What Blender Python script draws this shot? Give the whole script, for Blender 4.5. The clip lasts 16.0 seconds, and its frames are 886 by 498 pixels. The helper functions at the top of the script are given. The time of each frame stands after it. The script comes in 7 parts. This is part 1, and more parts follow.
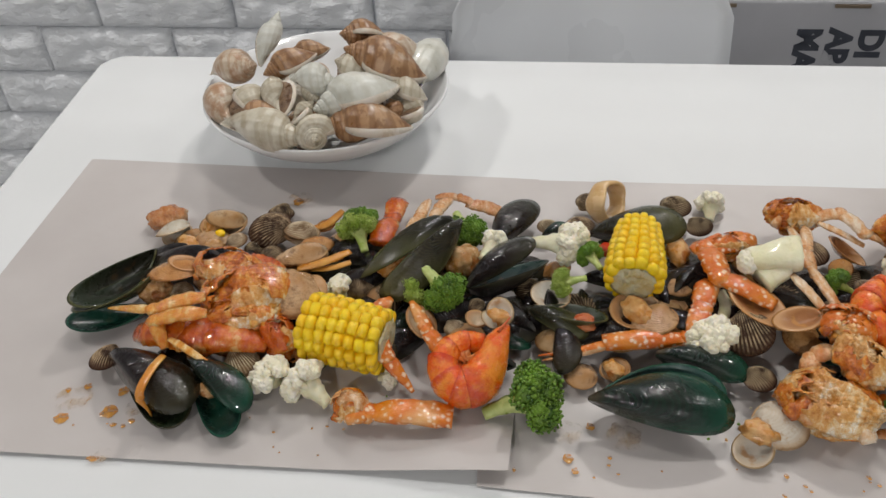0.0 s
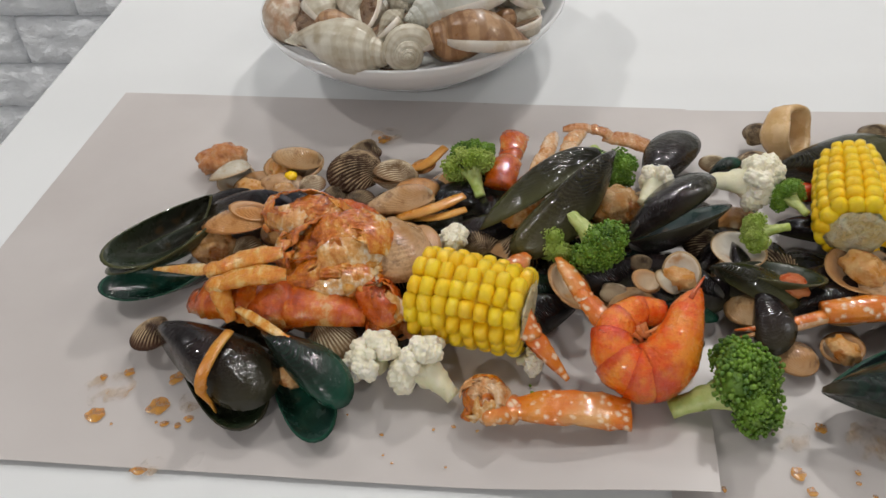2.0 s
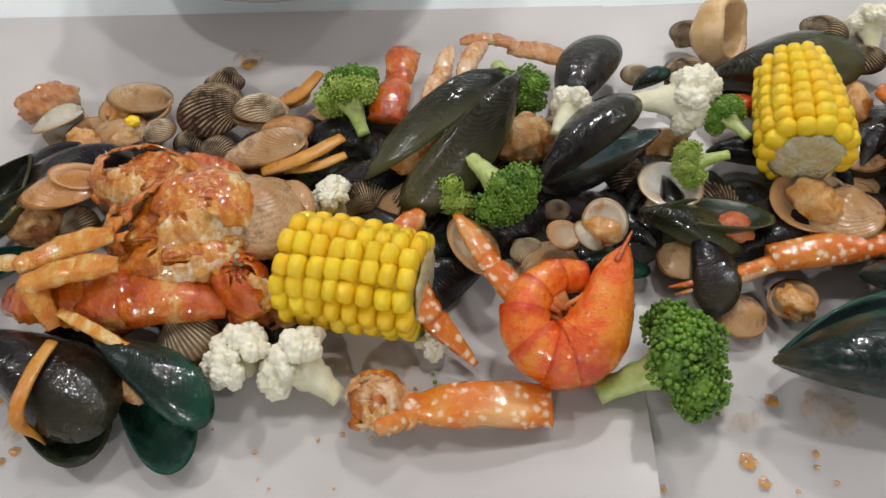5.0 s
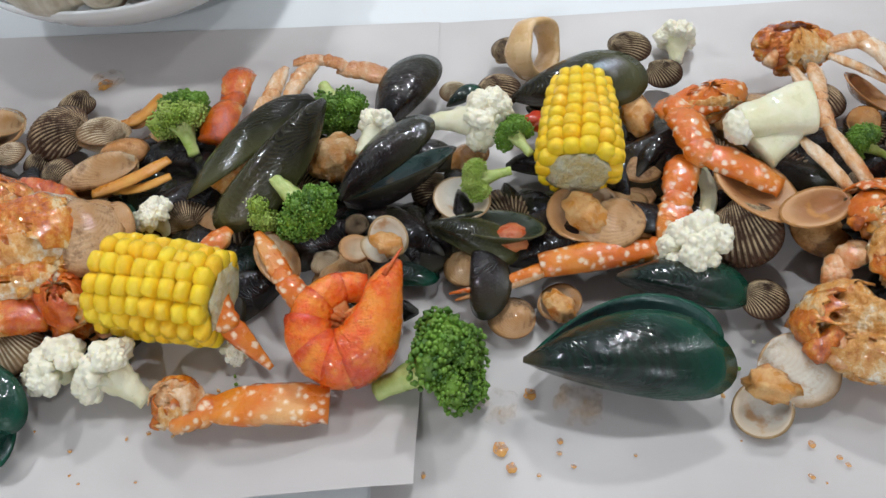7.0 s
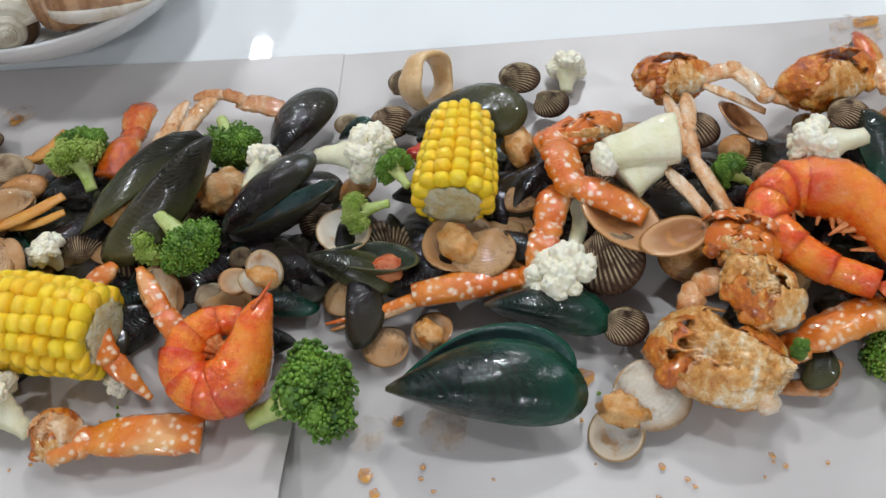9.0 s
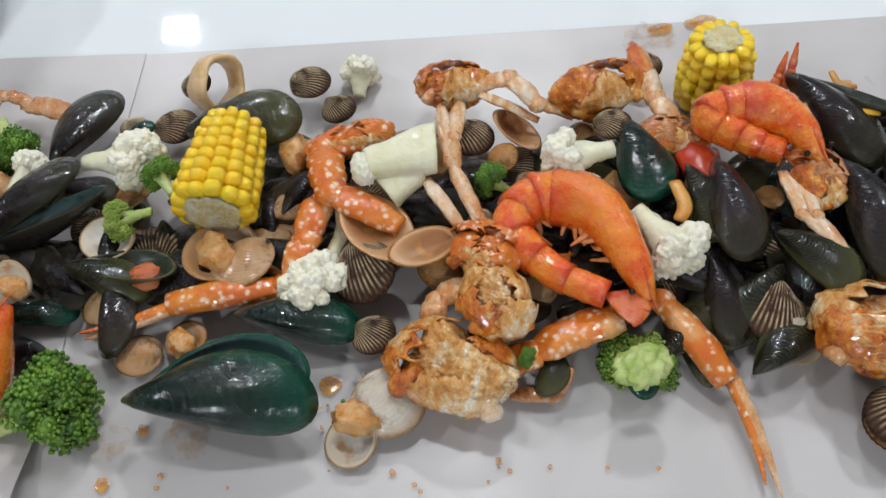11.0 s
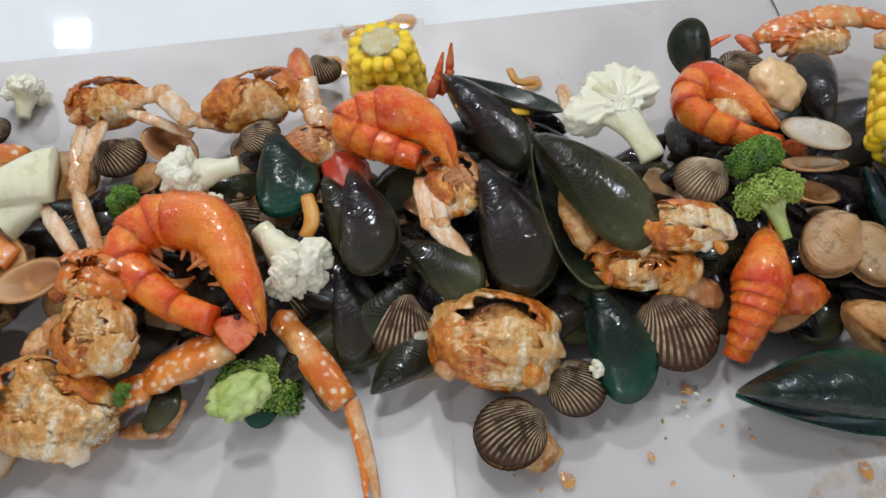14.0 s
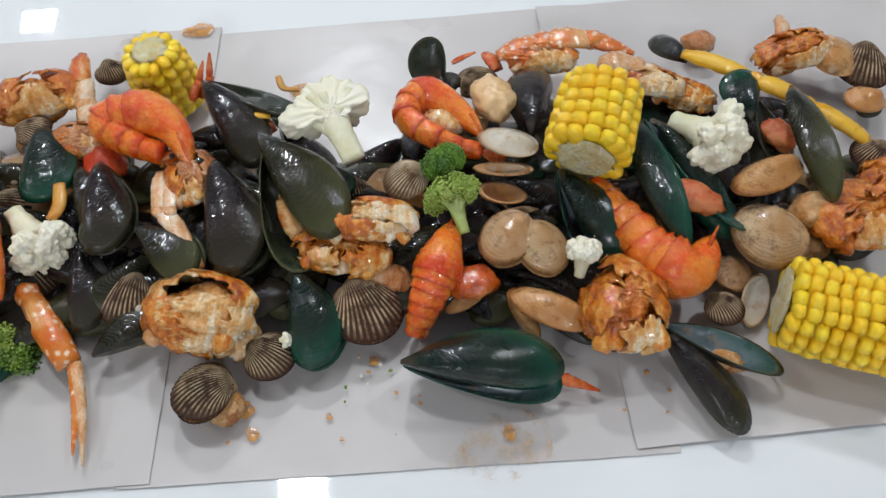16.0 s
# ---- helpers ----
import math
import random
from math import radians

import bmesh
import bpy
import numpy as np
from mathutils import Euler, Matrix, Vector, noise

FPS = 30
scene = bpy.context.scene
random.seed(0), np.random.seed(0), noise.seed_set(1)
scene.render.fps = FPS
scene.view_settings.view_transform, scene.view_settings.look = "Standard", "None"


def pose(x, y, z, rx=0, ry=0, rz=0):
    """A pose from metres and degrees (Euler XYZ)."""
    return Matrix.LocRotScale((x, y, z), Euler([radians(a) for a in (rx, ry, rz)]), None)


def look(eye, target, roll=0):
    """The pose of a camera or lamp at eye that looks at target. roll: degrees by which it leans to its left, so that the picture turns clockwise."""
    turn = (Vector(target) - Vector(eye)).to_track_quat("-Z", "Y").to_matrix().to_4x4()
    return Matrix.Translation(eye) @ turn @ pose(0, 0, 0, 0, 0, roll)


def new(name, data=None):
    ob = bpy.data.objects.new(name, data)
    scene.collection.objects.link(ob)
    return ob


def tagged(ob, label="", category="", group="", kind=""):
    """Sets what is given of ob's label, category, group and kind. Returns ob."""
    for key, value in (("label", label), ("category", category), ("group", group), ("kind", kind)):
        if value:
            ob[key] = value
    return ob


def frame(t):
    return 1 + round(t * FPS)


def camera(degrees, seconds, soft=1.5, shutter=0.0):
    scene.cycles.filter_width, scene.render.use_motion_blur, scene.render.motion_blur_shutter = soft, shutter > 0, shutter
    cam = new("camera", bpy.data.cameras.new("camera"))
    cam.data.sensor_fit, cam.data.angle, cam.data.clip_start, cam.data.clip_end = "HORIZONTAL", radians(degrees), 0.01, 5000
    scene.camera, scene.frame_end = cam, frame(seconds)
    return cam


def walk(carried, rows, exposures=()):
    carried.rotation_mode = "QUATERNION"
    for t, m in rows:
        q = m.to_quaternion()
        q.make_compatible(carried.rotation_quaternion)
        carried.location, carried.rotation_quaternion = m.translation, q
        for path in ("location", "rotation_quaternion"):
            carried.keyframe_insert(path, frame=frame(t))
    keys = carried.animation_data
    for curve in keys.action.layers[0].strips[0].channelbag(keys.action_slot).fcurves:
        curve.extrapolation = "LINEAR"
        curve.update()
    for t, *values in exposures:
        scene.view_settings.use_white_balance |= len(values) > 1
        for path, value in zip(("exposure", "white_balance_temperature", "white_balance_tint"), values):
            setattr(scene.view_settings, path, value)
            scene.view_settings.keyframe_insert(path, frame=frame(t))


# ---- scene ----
cam = camera(55.7, 16.0)
PATH = [
    (0, (0.058, -0.014, 1.223), (-0.034, 1.485, -0.097), -3.0),
    (0.5, (0.054, -0.023, 1.221), (-0.047, 1.478, -0.098), -3.1),
    (1, (0.055, -0.029, 1.226), (-0.068, 1.467, -0.094), -3.9),
    (1.5, (0.025, -0.002, 1.198), (-0.087, 1.476, -0.144), -3.6),
    (2, (-0.023, 0.087, 1.107), (-0.168, 1.55, -0.25), -4.7),
    (2.5, (-0.069, 0.153, 1.03), (-0.17, 1.501, -0.445), -3.5),
    (3, (-0.072, 0.174, 1.024), (-0.159, 1.448, -0.515), -3.8),
    (3.5, (-0.058, 0.17, 1.034), (-0.106, 1.443, -0.507), -3.7),
    (4, (-0.033, 0.174, 1.046), (-0.068, 1.435, -0.506), -4.9),
    (4.2, (-0.027, 0.174, 1.052), (-0.057, 1.433, -0.502), -5.0),
    (6.3, (0.044, 0.165, 1.101), (0.086, 1.375, -0.491), -4.3),
    (6.5, (0.052, 0.161, 1.105), (0.087, 1.36, -0.496), -4.7),
    (7, (0.094, 0.156, 1.112), (0.108, 1.358, -0.487), -5.5),
    (7.5, (0.107, 0.151, 1.127), (0.125, 1.379, -0.452), -5.7),
    (8, (0.115, 0.151, 1.128), (0.138, 1.378, -0.452), -5.8),
    (8.2, (0.12, 0.154, 1.128), (0.142, 1.387, -0.446), -6.2),
    (10.3, (0.221, 0.14, 1.131), (0.257, 1.309, -0.491), -4.9),
    (10.5, (0.226, 0.139, 1.134), (0.294, 1.313, -0.484), -3.8),
    (11, (0.262, 0.148, 1.139), (0.386, 1.305, -0.487), -1.9),
    (11.5, (0.288, 0.147, 1.137), (0.398, 1.312, -0.485), -3.5),
    (12, (0.308, 0.148, 1.136), (0.449, 1.302, -0.491), -3.1),
    (12.5, (0.329, 0.142, 1.13), (0.516, 1.279, -0.505), -1.3),
    (13, (0.368, 0.147, 1.125), (0.532, 1.273, -0.52), -2.7),
    (13.5, (0.403, 0.143, 1.128), (0.632, 1.245, -0.525), -0.2),
    (14, (0.432, 0.142, 1.13), (0.659, 1.262, -0.511), -0.9),
    (14.5, (0.457, 0.148, 1.138), (0.735, 1.263, -0.499), -0.1),
    (15, (0.492, 0.129, 1.144), (0.727, 1.24, -0.502), -1.2),
    (15.5, (0.543, 0.101, 1.158), (0.788, 1.203, -0.493), 1.4),
    (16, (0.572, 0.073, 1.18), (0.819, 1.18, -0.468), 1.6),
]
walk(cam, [(t, look(eye, target, roll)) for t, eye, target, roll in PATH], [(0, -0.50, 6620, 10), (4.2, -0.38, 6620, 10), (6.3, -0.16, 5950, 7), (8.2, -0.20, 5950, 7), (10.3, -0.28, 5950, 7), (16, -0.31, 5950, 7)])

# ---- world and lamps ----
world = bpy.data.worlds.new("room_air")
scene.world = world
world.use_nodes = True
world.node_tree.nodes["Background"].inputs[0].default_value = (0.80, 0.90, 1.0, 1)
world.node_tree.nodes["Background"].inputs[1].default_value = 0.13
scene.view_settings.exposure = 0.0

TABLE_Z, PAPER_Z = 0.75, 0.7506


def downlight(x, y, watts, side=0.13):
    """A square ceiling lamp, inferred or added as fill: the lamp itself and its thin frame."""
    data = bpy.data.lights.new("downlight", "AREA")
    data.shape, data.size, data.energy, data.color = "SQUARE", side, watts, (1.0, 0.985, 0.965)
    ob = new("downlight_lamp", data)
    ob.matrix_world = pose(x, y, 2.72)
    return ob


# first three follow from reflections and shadows; the last four are added fill
for lx, ly, watts in ((-0.52, 3.15, 24), (0.75, 2.15, 34), (0.37, 0.95, 11), (-1.6, 0.92, 24), (2.0, 0.92, 16), (-0.7, -2.3, 48), (1.5, -2.6, 28)):
    downlight(lx, ly, watts)


# ---- materials ----
def mat(name, color=(0.8, 0.8, 0.8), rough=0.5, metal=0.0, spec=0.5, coat=0.0):
    m = bpy.data.materials.new(name)
    m.use_nodes = True
    b = m.node_tree.nodes["Principled BSDF"]
    b.inputs["Base Color"].default_value = (*color, 1)
    b.inputs["Roughness"].default_value = rough
    b.inputs["Metallic"].default_value = metal
    b.inputs["Specular IOR Level"].default_value = spec
    b.inputs["Coat Weight"].default_value = coat
    b.inputs["Coat Roughness"].default_value = 0.07
    return m


class Nodes:
    """Short ways to wire a node material."""

    def __init__(self, m, space="Object"):
        self.m, self.t = m, m.node_tree
        self.b = self.t.nodes["Principled BSDF"]
        co = self.t.nodes.new("ShaderNodeTexCoord")
        self.co = co.outputs[space]
        self.uv = co.outputs["UV"]

    def link(self, a, b):
        self.t.links.new(a, b)

    def noise(self, scale, detail=3.0, rough=0.55, co=None, stretch=None):
        n = self.t.nodes.new("ShaderNodeTexNoise")
        n.inputs["Scale"].default_value, n.inputs["Detail"].default_value, n.inputs["Roughness"].default_value = scale, detail, rough
        src = co or self.co
        if stretch:
            mp = self.t.nodes.new("ShaderNodeMapping")
            mp.inputs["Scale"].default_value = stretch
            self.link(src, mp.inputs[0])
            src = mp.outputs[0]
        self.link(src, n.inputs["Vector"])
        return n.outputs["Fac"]

    def voronoi(self, scale, feature="F1", co=None):
        n = self.t.nodes.new("ShaderNodeTexVoronoi")
        n.feature = feature
        n.inputs["Scale"].default_value = scale
        self.link(co or self.co, n.inputs["Vector"])
        return n.outputs["Distance"]

    def ramp(self, fac, stops, kind="LINEAR"):
        n = self.t.nodes.new("ShaderNodeValToRGB")
        n.color_ramp.interpolation = kind
        e = n.color_ramp.elements
        while len(e) < len(stops):
            e.new(0.5)
        for el, (p, c) in zip(e, stops):
            el.position = p
            el.color = (*c, 1) if isinstance(c, tuple) else (c, c, c, 1)
        self.link(fac, n.inputs[0])
        return n.outputs["Color"]

    def mix(self, fac, a, b, blend="MIX"):
        n = self.t.nodes.new("ShaderNodeMix")
        n.data_type, n.blend_type = "RGBA", blend
        for sock, v in ((n.inputs[0], fac), (n.inputs[6], a), (n.inputs[7], b)):
            if isinstance(v, tuple):
                sock.default_value = (*v, 1)
            elif isinstance(v, (int, float)):
                sock.default_value = v
            else:
                self.link(v, sock)
        return n.outputs[2]

    def math(self, op, a, b=0.0):
        n = self.t.nodes.new("ShaderNodeMath")
        n.operation = op
        for sock, v in zip(n.inputs, (a, b)):
            if isinstance(v, (int, float)):
                sock.default_value = v
            else:
                self.link(v, sock)
        return n.outputs[0]

    def split(self, vec):
        n = self.t.nodes.new("ShaderNodeSeparateXYZ")
        self.link(vec, n.inputs[0])
        return n.outputs

    def random(self):
        return self.t.nodes.new("ShaderNodeObjectInfo").outputs["Random"]

    def island(self):
        return self.t.nodes.new("ShaderNodeNewGeometry").outputs["Random Per Island"]

    def color(self, c):
        self.link(c, self.b.inputs["Base Color"])

    def rough(self, r):
        self.link(r, self.b.inputs["Roughness"])

    def bump(self, height, strength=0.3, dist=0.001):
        n = self.t.nodes.new("ShaderNodeBump")
        n.inputs["Strength"].default_value, n.inputs["Distance"].default_value = strength, dist
        self.link(height, n.inputs["Height"])
        prev = self.b.inputs["Normal"].links
        if prev:
            self.link(prev[0].from_socket, n.inputs["Normal"])
        self.link(n.outputs[0], self.b.inputs["Normal"])

    def wet(self, scale=240, strength=0.35, dist=0.0008):
        """A film of sauce: its own gentle ripples, so that highlights break up."""
        n = self.t.nodes.new("ShaderNodeBump")
        n.inputs["Strength"].default_value, n.inputs["Distance"].default_value = strength, dist
        self.link(self.noise(scale, 2, 0.5), n.inputs["Height"])
        self.link(n.outputs[0], self.b.inputs["Coat Normal"])


def simple(name, dark, light, scale, rough=0.5, bump=0.0, bscale=None, dist=0.001, spec=0.5, coat=0.0):
    m = mat(name, light, rough, spec=spec, coat=coat)
    n = Nodes(m)
    n.color(n.ramp(n.noise(scale, 4), [(0.3, dark), (0.7, light)]))
    n.rough(n.ramp(n.noise(scale * 3, 3), [(0.3, max(rough - 0.08, 0.02)), (0.7, rough + 0.1)]))
    if bump:
        n.bump(n.noise(bscale or scale * 4, 4), bump, dist)
    return m


M_TABLE = simple("white_table_laminate", (0.72, 0.73, 0.735), (0.76, 0.77, 0.775), 5, 0.05)
tn = Nodes(M_TABLE)
tn.rough(tn.ramp(tn.noise(14, 3), [(0.35, 0.012), (0.65, 0.04)]))
M_METAL = mat("grey_steel", (0.45, 0.46, 0.47), 0.35, 1.0)
M_PAPER = mat("kraft_paper", (0.5, 0.46, 0.44), 0.42, spec=0.45)
pn = Nodes(M_PAPER)
pn.color(pn.mix(pn.ramp(pn.noise(7, 4), [(0.3, 0.0), (0.7, 1.0)]), (0.475, 0.436, 0.420), (0.545, 0.508, 0.492)))
pn.rough(pn.ramp(pn.noise(9, 3), [(0.25, 0.24), (0.75, 0.46)]))
pn.bump(pn.noise(900, 3), 0.12, 0.0002)
pn.bump(pn.noise(16, 3), 0.25, 0.004)
M_BRICK = mat("white_foam_brick", (0.72, 0.74, 0.77), 0.55)
bn = Nodes(M_BRICK)
bn.color(bn.ramp(bn.noise(30, 4), [(0.3, (0.86, 0.88, 0.91)), (0.7, (0.92, 0.935, 0.955))]))
bn.bump(bn.noise(16, 6, 0.6, stretch=(1, 1, 1.8)), 0.9, 0.02)
M_JOINT = simple("white_joint", (0.62, 0.65, 0.70), (0.70, 0.72, 0.76), 20, 0.6)
M_CHAIR = simple("white_chair_plastic", (0.78, 0.80, 0.83), (0.82, 0.84, 0.865), 3, 0.32, 0.03, 200, 0.0003)
M_BOX = simple("grey_box_board", (0.40, 0.40, 0.42), (0.45, 0.45, 0.475), 8, 0.6, 0.1, 300, 0.0003)
M_BOX_INK = simple("dark_print_ink", (0.03, 0.035, 0.05), (0.05, 0.055, 0.07), 40, 0.5)
M_STAPLE = mat("staple_brass", (0.28, 0.22, 0.16), 0.35, 1.0)
M_DARK = simple("dark_grey_board", (0.055, 0.06, 0.065), (0.085, 0.09, 0.095), 8, 0.6)
M_PLAIN = simple("white_room_paint", (0.78, 0.80, 0.82), (0.83, 0.85, 0.865), 3, 0.7)
M_ROOM = simple("grey_room_paint", (0.62, 0.63, 0.64), (0.68, 0.69, 0.70), 3, 0.7)
M_FLOOR = simple("grey_floor_tile", (0.32, 0.32, 0.33), (0.42, 0.42, 0.42), 2.5, 0.3)
M_CERAMIC = simple("white_ceramic", (0.80, 0.81, 0.82), (0.84, 0.845, 0.85), 6, 0.10, coat=0.3)


# ---- mesh helpers ----
def thing(name, label, category, group="", at=(0, 0, 0)):
    if len(label.split()) < 5:
        label += " in the seafood heap"
    ob = new(name)
    ob.empty_display_size = 0.02
    ob.location = at
    return tagged(ob, label, category, group)


def raw(name, verts, faces, material, parent=None, label="", smooth=True, uv=None, mats=None, local=True):
    """One mesh object from vertices and faces; uv: a (u, v) for each vertex; mats: a slot for each face."""
    me = bpy.data.meshes.new(name)
    me.from_pydata([tuple(v) for v in verts], [], [tuple(f) for f in faces])
    for m in (material if isinstance(material, (list, tuple)) else (material,)):
        me.materials.append(m)
    if mats is not None:
        me.polygons.foreach_set("material_index", list(mats))
    if uv is not None:
        layer = me.uv_layers.new(name="UVMap")
        index = np.zeros(len(me.loops), dtype=np.int32)
        me.loops.foreach_get("vertex_index", index)
        layer.data.foreach_set("uv", np.asarray(uv, dtype=np.float32)[index].ravel())
    if smooth:
        me.polygons.foreach_set("use_smooth", [True] * len(me.polygons))
    me.update()
    ob = new(name, me)
    if parent is not None:
        ob.parent = parent
        if not local:
            ob.matrix_parent_inverse = parent.matrix_world.inverted()
    if label:
        ob["label"] = label
    return ob


def part(name, bm, material, parent=None, label="", smooth=False):
    me = bpy.data.meshes.new(name)
    bm.to_mesh(me)
    bm.free()
    for m in (material if isinstance(material, (list, tuple)) else (material,)):
        me.materials.append(m)
    if smooth:
        me.polygons.foreach_set("use_smooth", [True] * len(me.polygons))
    ob = new(name, me)
    ob.parent = parent
    if label:
        ob["label"] = label
    return ob


def box(size, at=(0, 0, 0), bevel=0.0, segments=2):
    bm = bmesh.new()
    bmesh.ops.create_cube(bm, size=1.0, matrix=Matrix.Translation(at) @ Matrix.Diagonal((*size, 1)))
    if bevel:
        bmesh.ops.bevel(bm, geom=bm.edges[:], offset=bevel, segments=segments, affect="EDGES", profile=0.6)
    return bm


def structure(ob, label, category="structure"):
    return tagged(ob, label, category, kind="structure")


# ---- the room ----
structure(part("floor", box((8, 8, 0.1), (0.4, 0.6, -0.05)), M_FLOOR), "grey tiled restaurant floor under the table", "floor")
structure(part("ceiling", box((8, 8, 0.1), (0.4, 0.6, 2.79)), M_ROOM), "plain grey ceiling with square downlights", "ceiling")
for nm, size, at in (("wall_north", (8, 0.1, 2.74), (0.4, 4.55, 1.37)), ("wall_south", (8, 0.1, 2.74), (0.4, -3.35, 1.37)),
                     ("wall_west", (0.1, 7.8, 2.74), (-3.55, 0.6, 1.37)), ("wall_east", (0.1, 7.8, 2.74), (4.35, 0.6, 1.37))):
    structure(part(nm, box(size, at), M_PLAIN if nm == "wall_north" else M_ROOM), "plain painted restaurant wall without windows", "wall")
for ob in [o for o in scene.objects if o.name.startswith("downlight_lamp")]:
    fx = thing("downlight_or_fill_fixture", "small square white recessed ceiling downlight", "ceiling light", "ceiling downlights", (ob.location.x, ob.location.y, 2.73))
    for k in range(4):
        bm = box((0.19, 0.018, 0.014), (0, 0.086, 0), 0.002)
        bmesh.ops.rotate(bm, verts=bm.verts[:], matrix=Matrix.Rotation(k * math.pi / 2, 3, "Z"))
        part("frame_bar", bm, M_CERAMIC, fx)

# the table and what stands behind it, turned a little against the paper's run
ROOM = Matrix.Translation((-0.0885, 0.860, 0)) @ Matrix.Rotation(radians(-4.2), 4, "Z") @ Matrix.Translation((0.112, -0.916, 0))

# half-height partition faced with rough white foam bricks
WALL_Y, WALL_TOP = 1.24, 1.02
partition = structure(part("wall_partition", box((3.4, 0.1, WALL_TOP), (0.0, WALL_Y + 0.062, WALL_TOP / 2)), M_JOINT), "low partition wall faced with rough white brick panels", "wall")
partition.matrix_world = ROOM
part("ledge", box((3.44, 0.14, 0.03), (0.0, WALL_Y + 0.055, WALL_TOP + 0.015), 0.004), M_PLAIN, partition)
BW, BH = 0.2225, 0.0820
rng = np.random.default_rng(3)


def brick_mesh(k):
    """A rough-faced brick panel: a grid with hewn relief, its rim bevelled down to the joint."""
    nu, nv = 23, 11
    w, h = BW - 0.006, BH - 0.006
    verts, faces = [], []
    for j in range(nv):
        for i in range(nu):
            u, v = i / (nu - 1), j / (nv - 1)
            rim = min(u * w, (1 - u) * w, v * h, (1 - v) * h)
            rise = min(1.0, rim / 0.012)
            p = Vector((u * 4.5 + 11.3 * k, v * 2.0, 3.1 * k))
            d = 0.004 * rise + rise * (0.010 * abs(noise.noise(p * 1.3)) + 0.011 * abs(noise.noise(p * 3.1)) + 0.006 * noise.noise(p * 6))
            verts.append(((u - 0.5) * w, -0.002 - d, (v - 0.5) * h))
    for j in range(nv - 1):
        for i in range(nu - 1):
            a = j * nu + i
            faces.append((a, a + 1, a + 1 + nu, a + nu))
    rimv = [i for i in range(nu)] + [j * nu + nu - 1 for j in range(1, nv)] + [(nv - 1) * nu + i for i in range(nu - 2, -1, -1)] + [j * nu for j in range(nv - 2, 0, -1)]
    base = len(verts)
    verts += [(verts[i][0], 0.012, verts[i][2]) for i in rimv]
    n = len(rimv)
    faces += [(rimv[i], base + i, base + (i + 1) % n, rimv[(i + 1) % n]) for i in range(n)]
    return verts, faces


BRICKS = []
for k in range(6):
    ob = raw("brick", *brick_mesh(k), M_BRICK, smooth=True)
    BRICKS.append(ob.data)
    bpy.data.objects.remove(ob)
X0, Z0 = -0.706 + BW / 2, 0.621 - BH / 2
for row in range(-8, 6):
    shift = (row % 2) * 0.5 * BW
    for col in range(-4, 8):
        x = X0 + col * BW + shift
        z = Z0 + row * BH
        if -1.65 < x < 1.62 and 0.02 < z < WALL_TOP - 0.05:
            b = new("brick", BRICKS[int(rng.integers(6))])
            b.parent = partition
            b.matrix_local = pose(x, WALL_Y, z)

# ---- table ----
TX0, TX1, TY0, TY1 = -0.412, 1.388, 0.09, 0.9165
table = thing("dining_table", "glossy white laminate dining table with rounded corners", "table")
table.matrix_world = ROOM
bm = bmesh.new()
bmesh.ops.create_cube(bm, size=1.0, matrix=Matrix.Translation(((TX0 + TX1) / 2, (TY0 + TY1) / 2, TABLE_Z - 0.0125)) @ Matrix.Diagonal((TX1 - TX0, TY1 - TY0, 0.025, 1)))
ups = [e for e in bm.edges if abs(e.verts[0].co.z - e.verts[1].co.z) > 0.01]
bmesh.ops.bevel(bm, geom=ups, offset=0.03, segments=6, affect="EDGES", profile=0.5)
flat = [e for e in bm.edges if abs(e.verts[0].co.z - e.verts[1].co.z) < 1e-5 and len(e.link_faces) == 2 and min(f.normal.z for f in e.link_faces) < 0.5 < max(abs(f.normal.z) for f in e.link_faces)]
bmesh.ops.bevel(bm, geom=flat, offset=0.003, segments=3, affect="EDGES", profile=0.5)
part("tabletop", bm, M_TABLE, table)
for lx in (TX0 + 0.09, TX1 - 0.09):
    for ly in (TY0 + 0.09, TY1 - 0.09):
        bm = bmesh.new()
        bmesh.ops.create_cone(bm, cap_ends=True, segments=16, radius1=0.018, radius2=0.026, depth=0.724, matrix=Matrix.Translation((lx, ly, 0.362)))
        part("leg", bm, M_METAL, table, smooth=True)

# ---- chair, boxes ----
chair = thing("plastic_chair", "white moulded plastic chair pushed in behind the table", "chair")
chair.matrix_world = ROOM


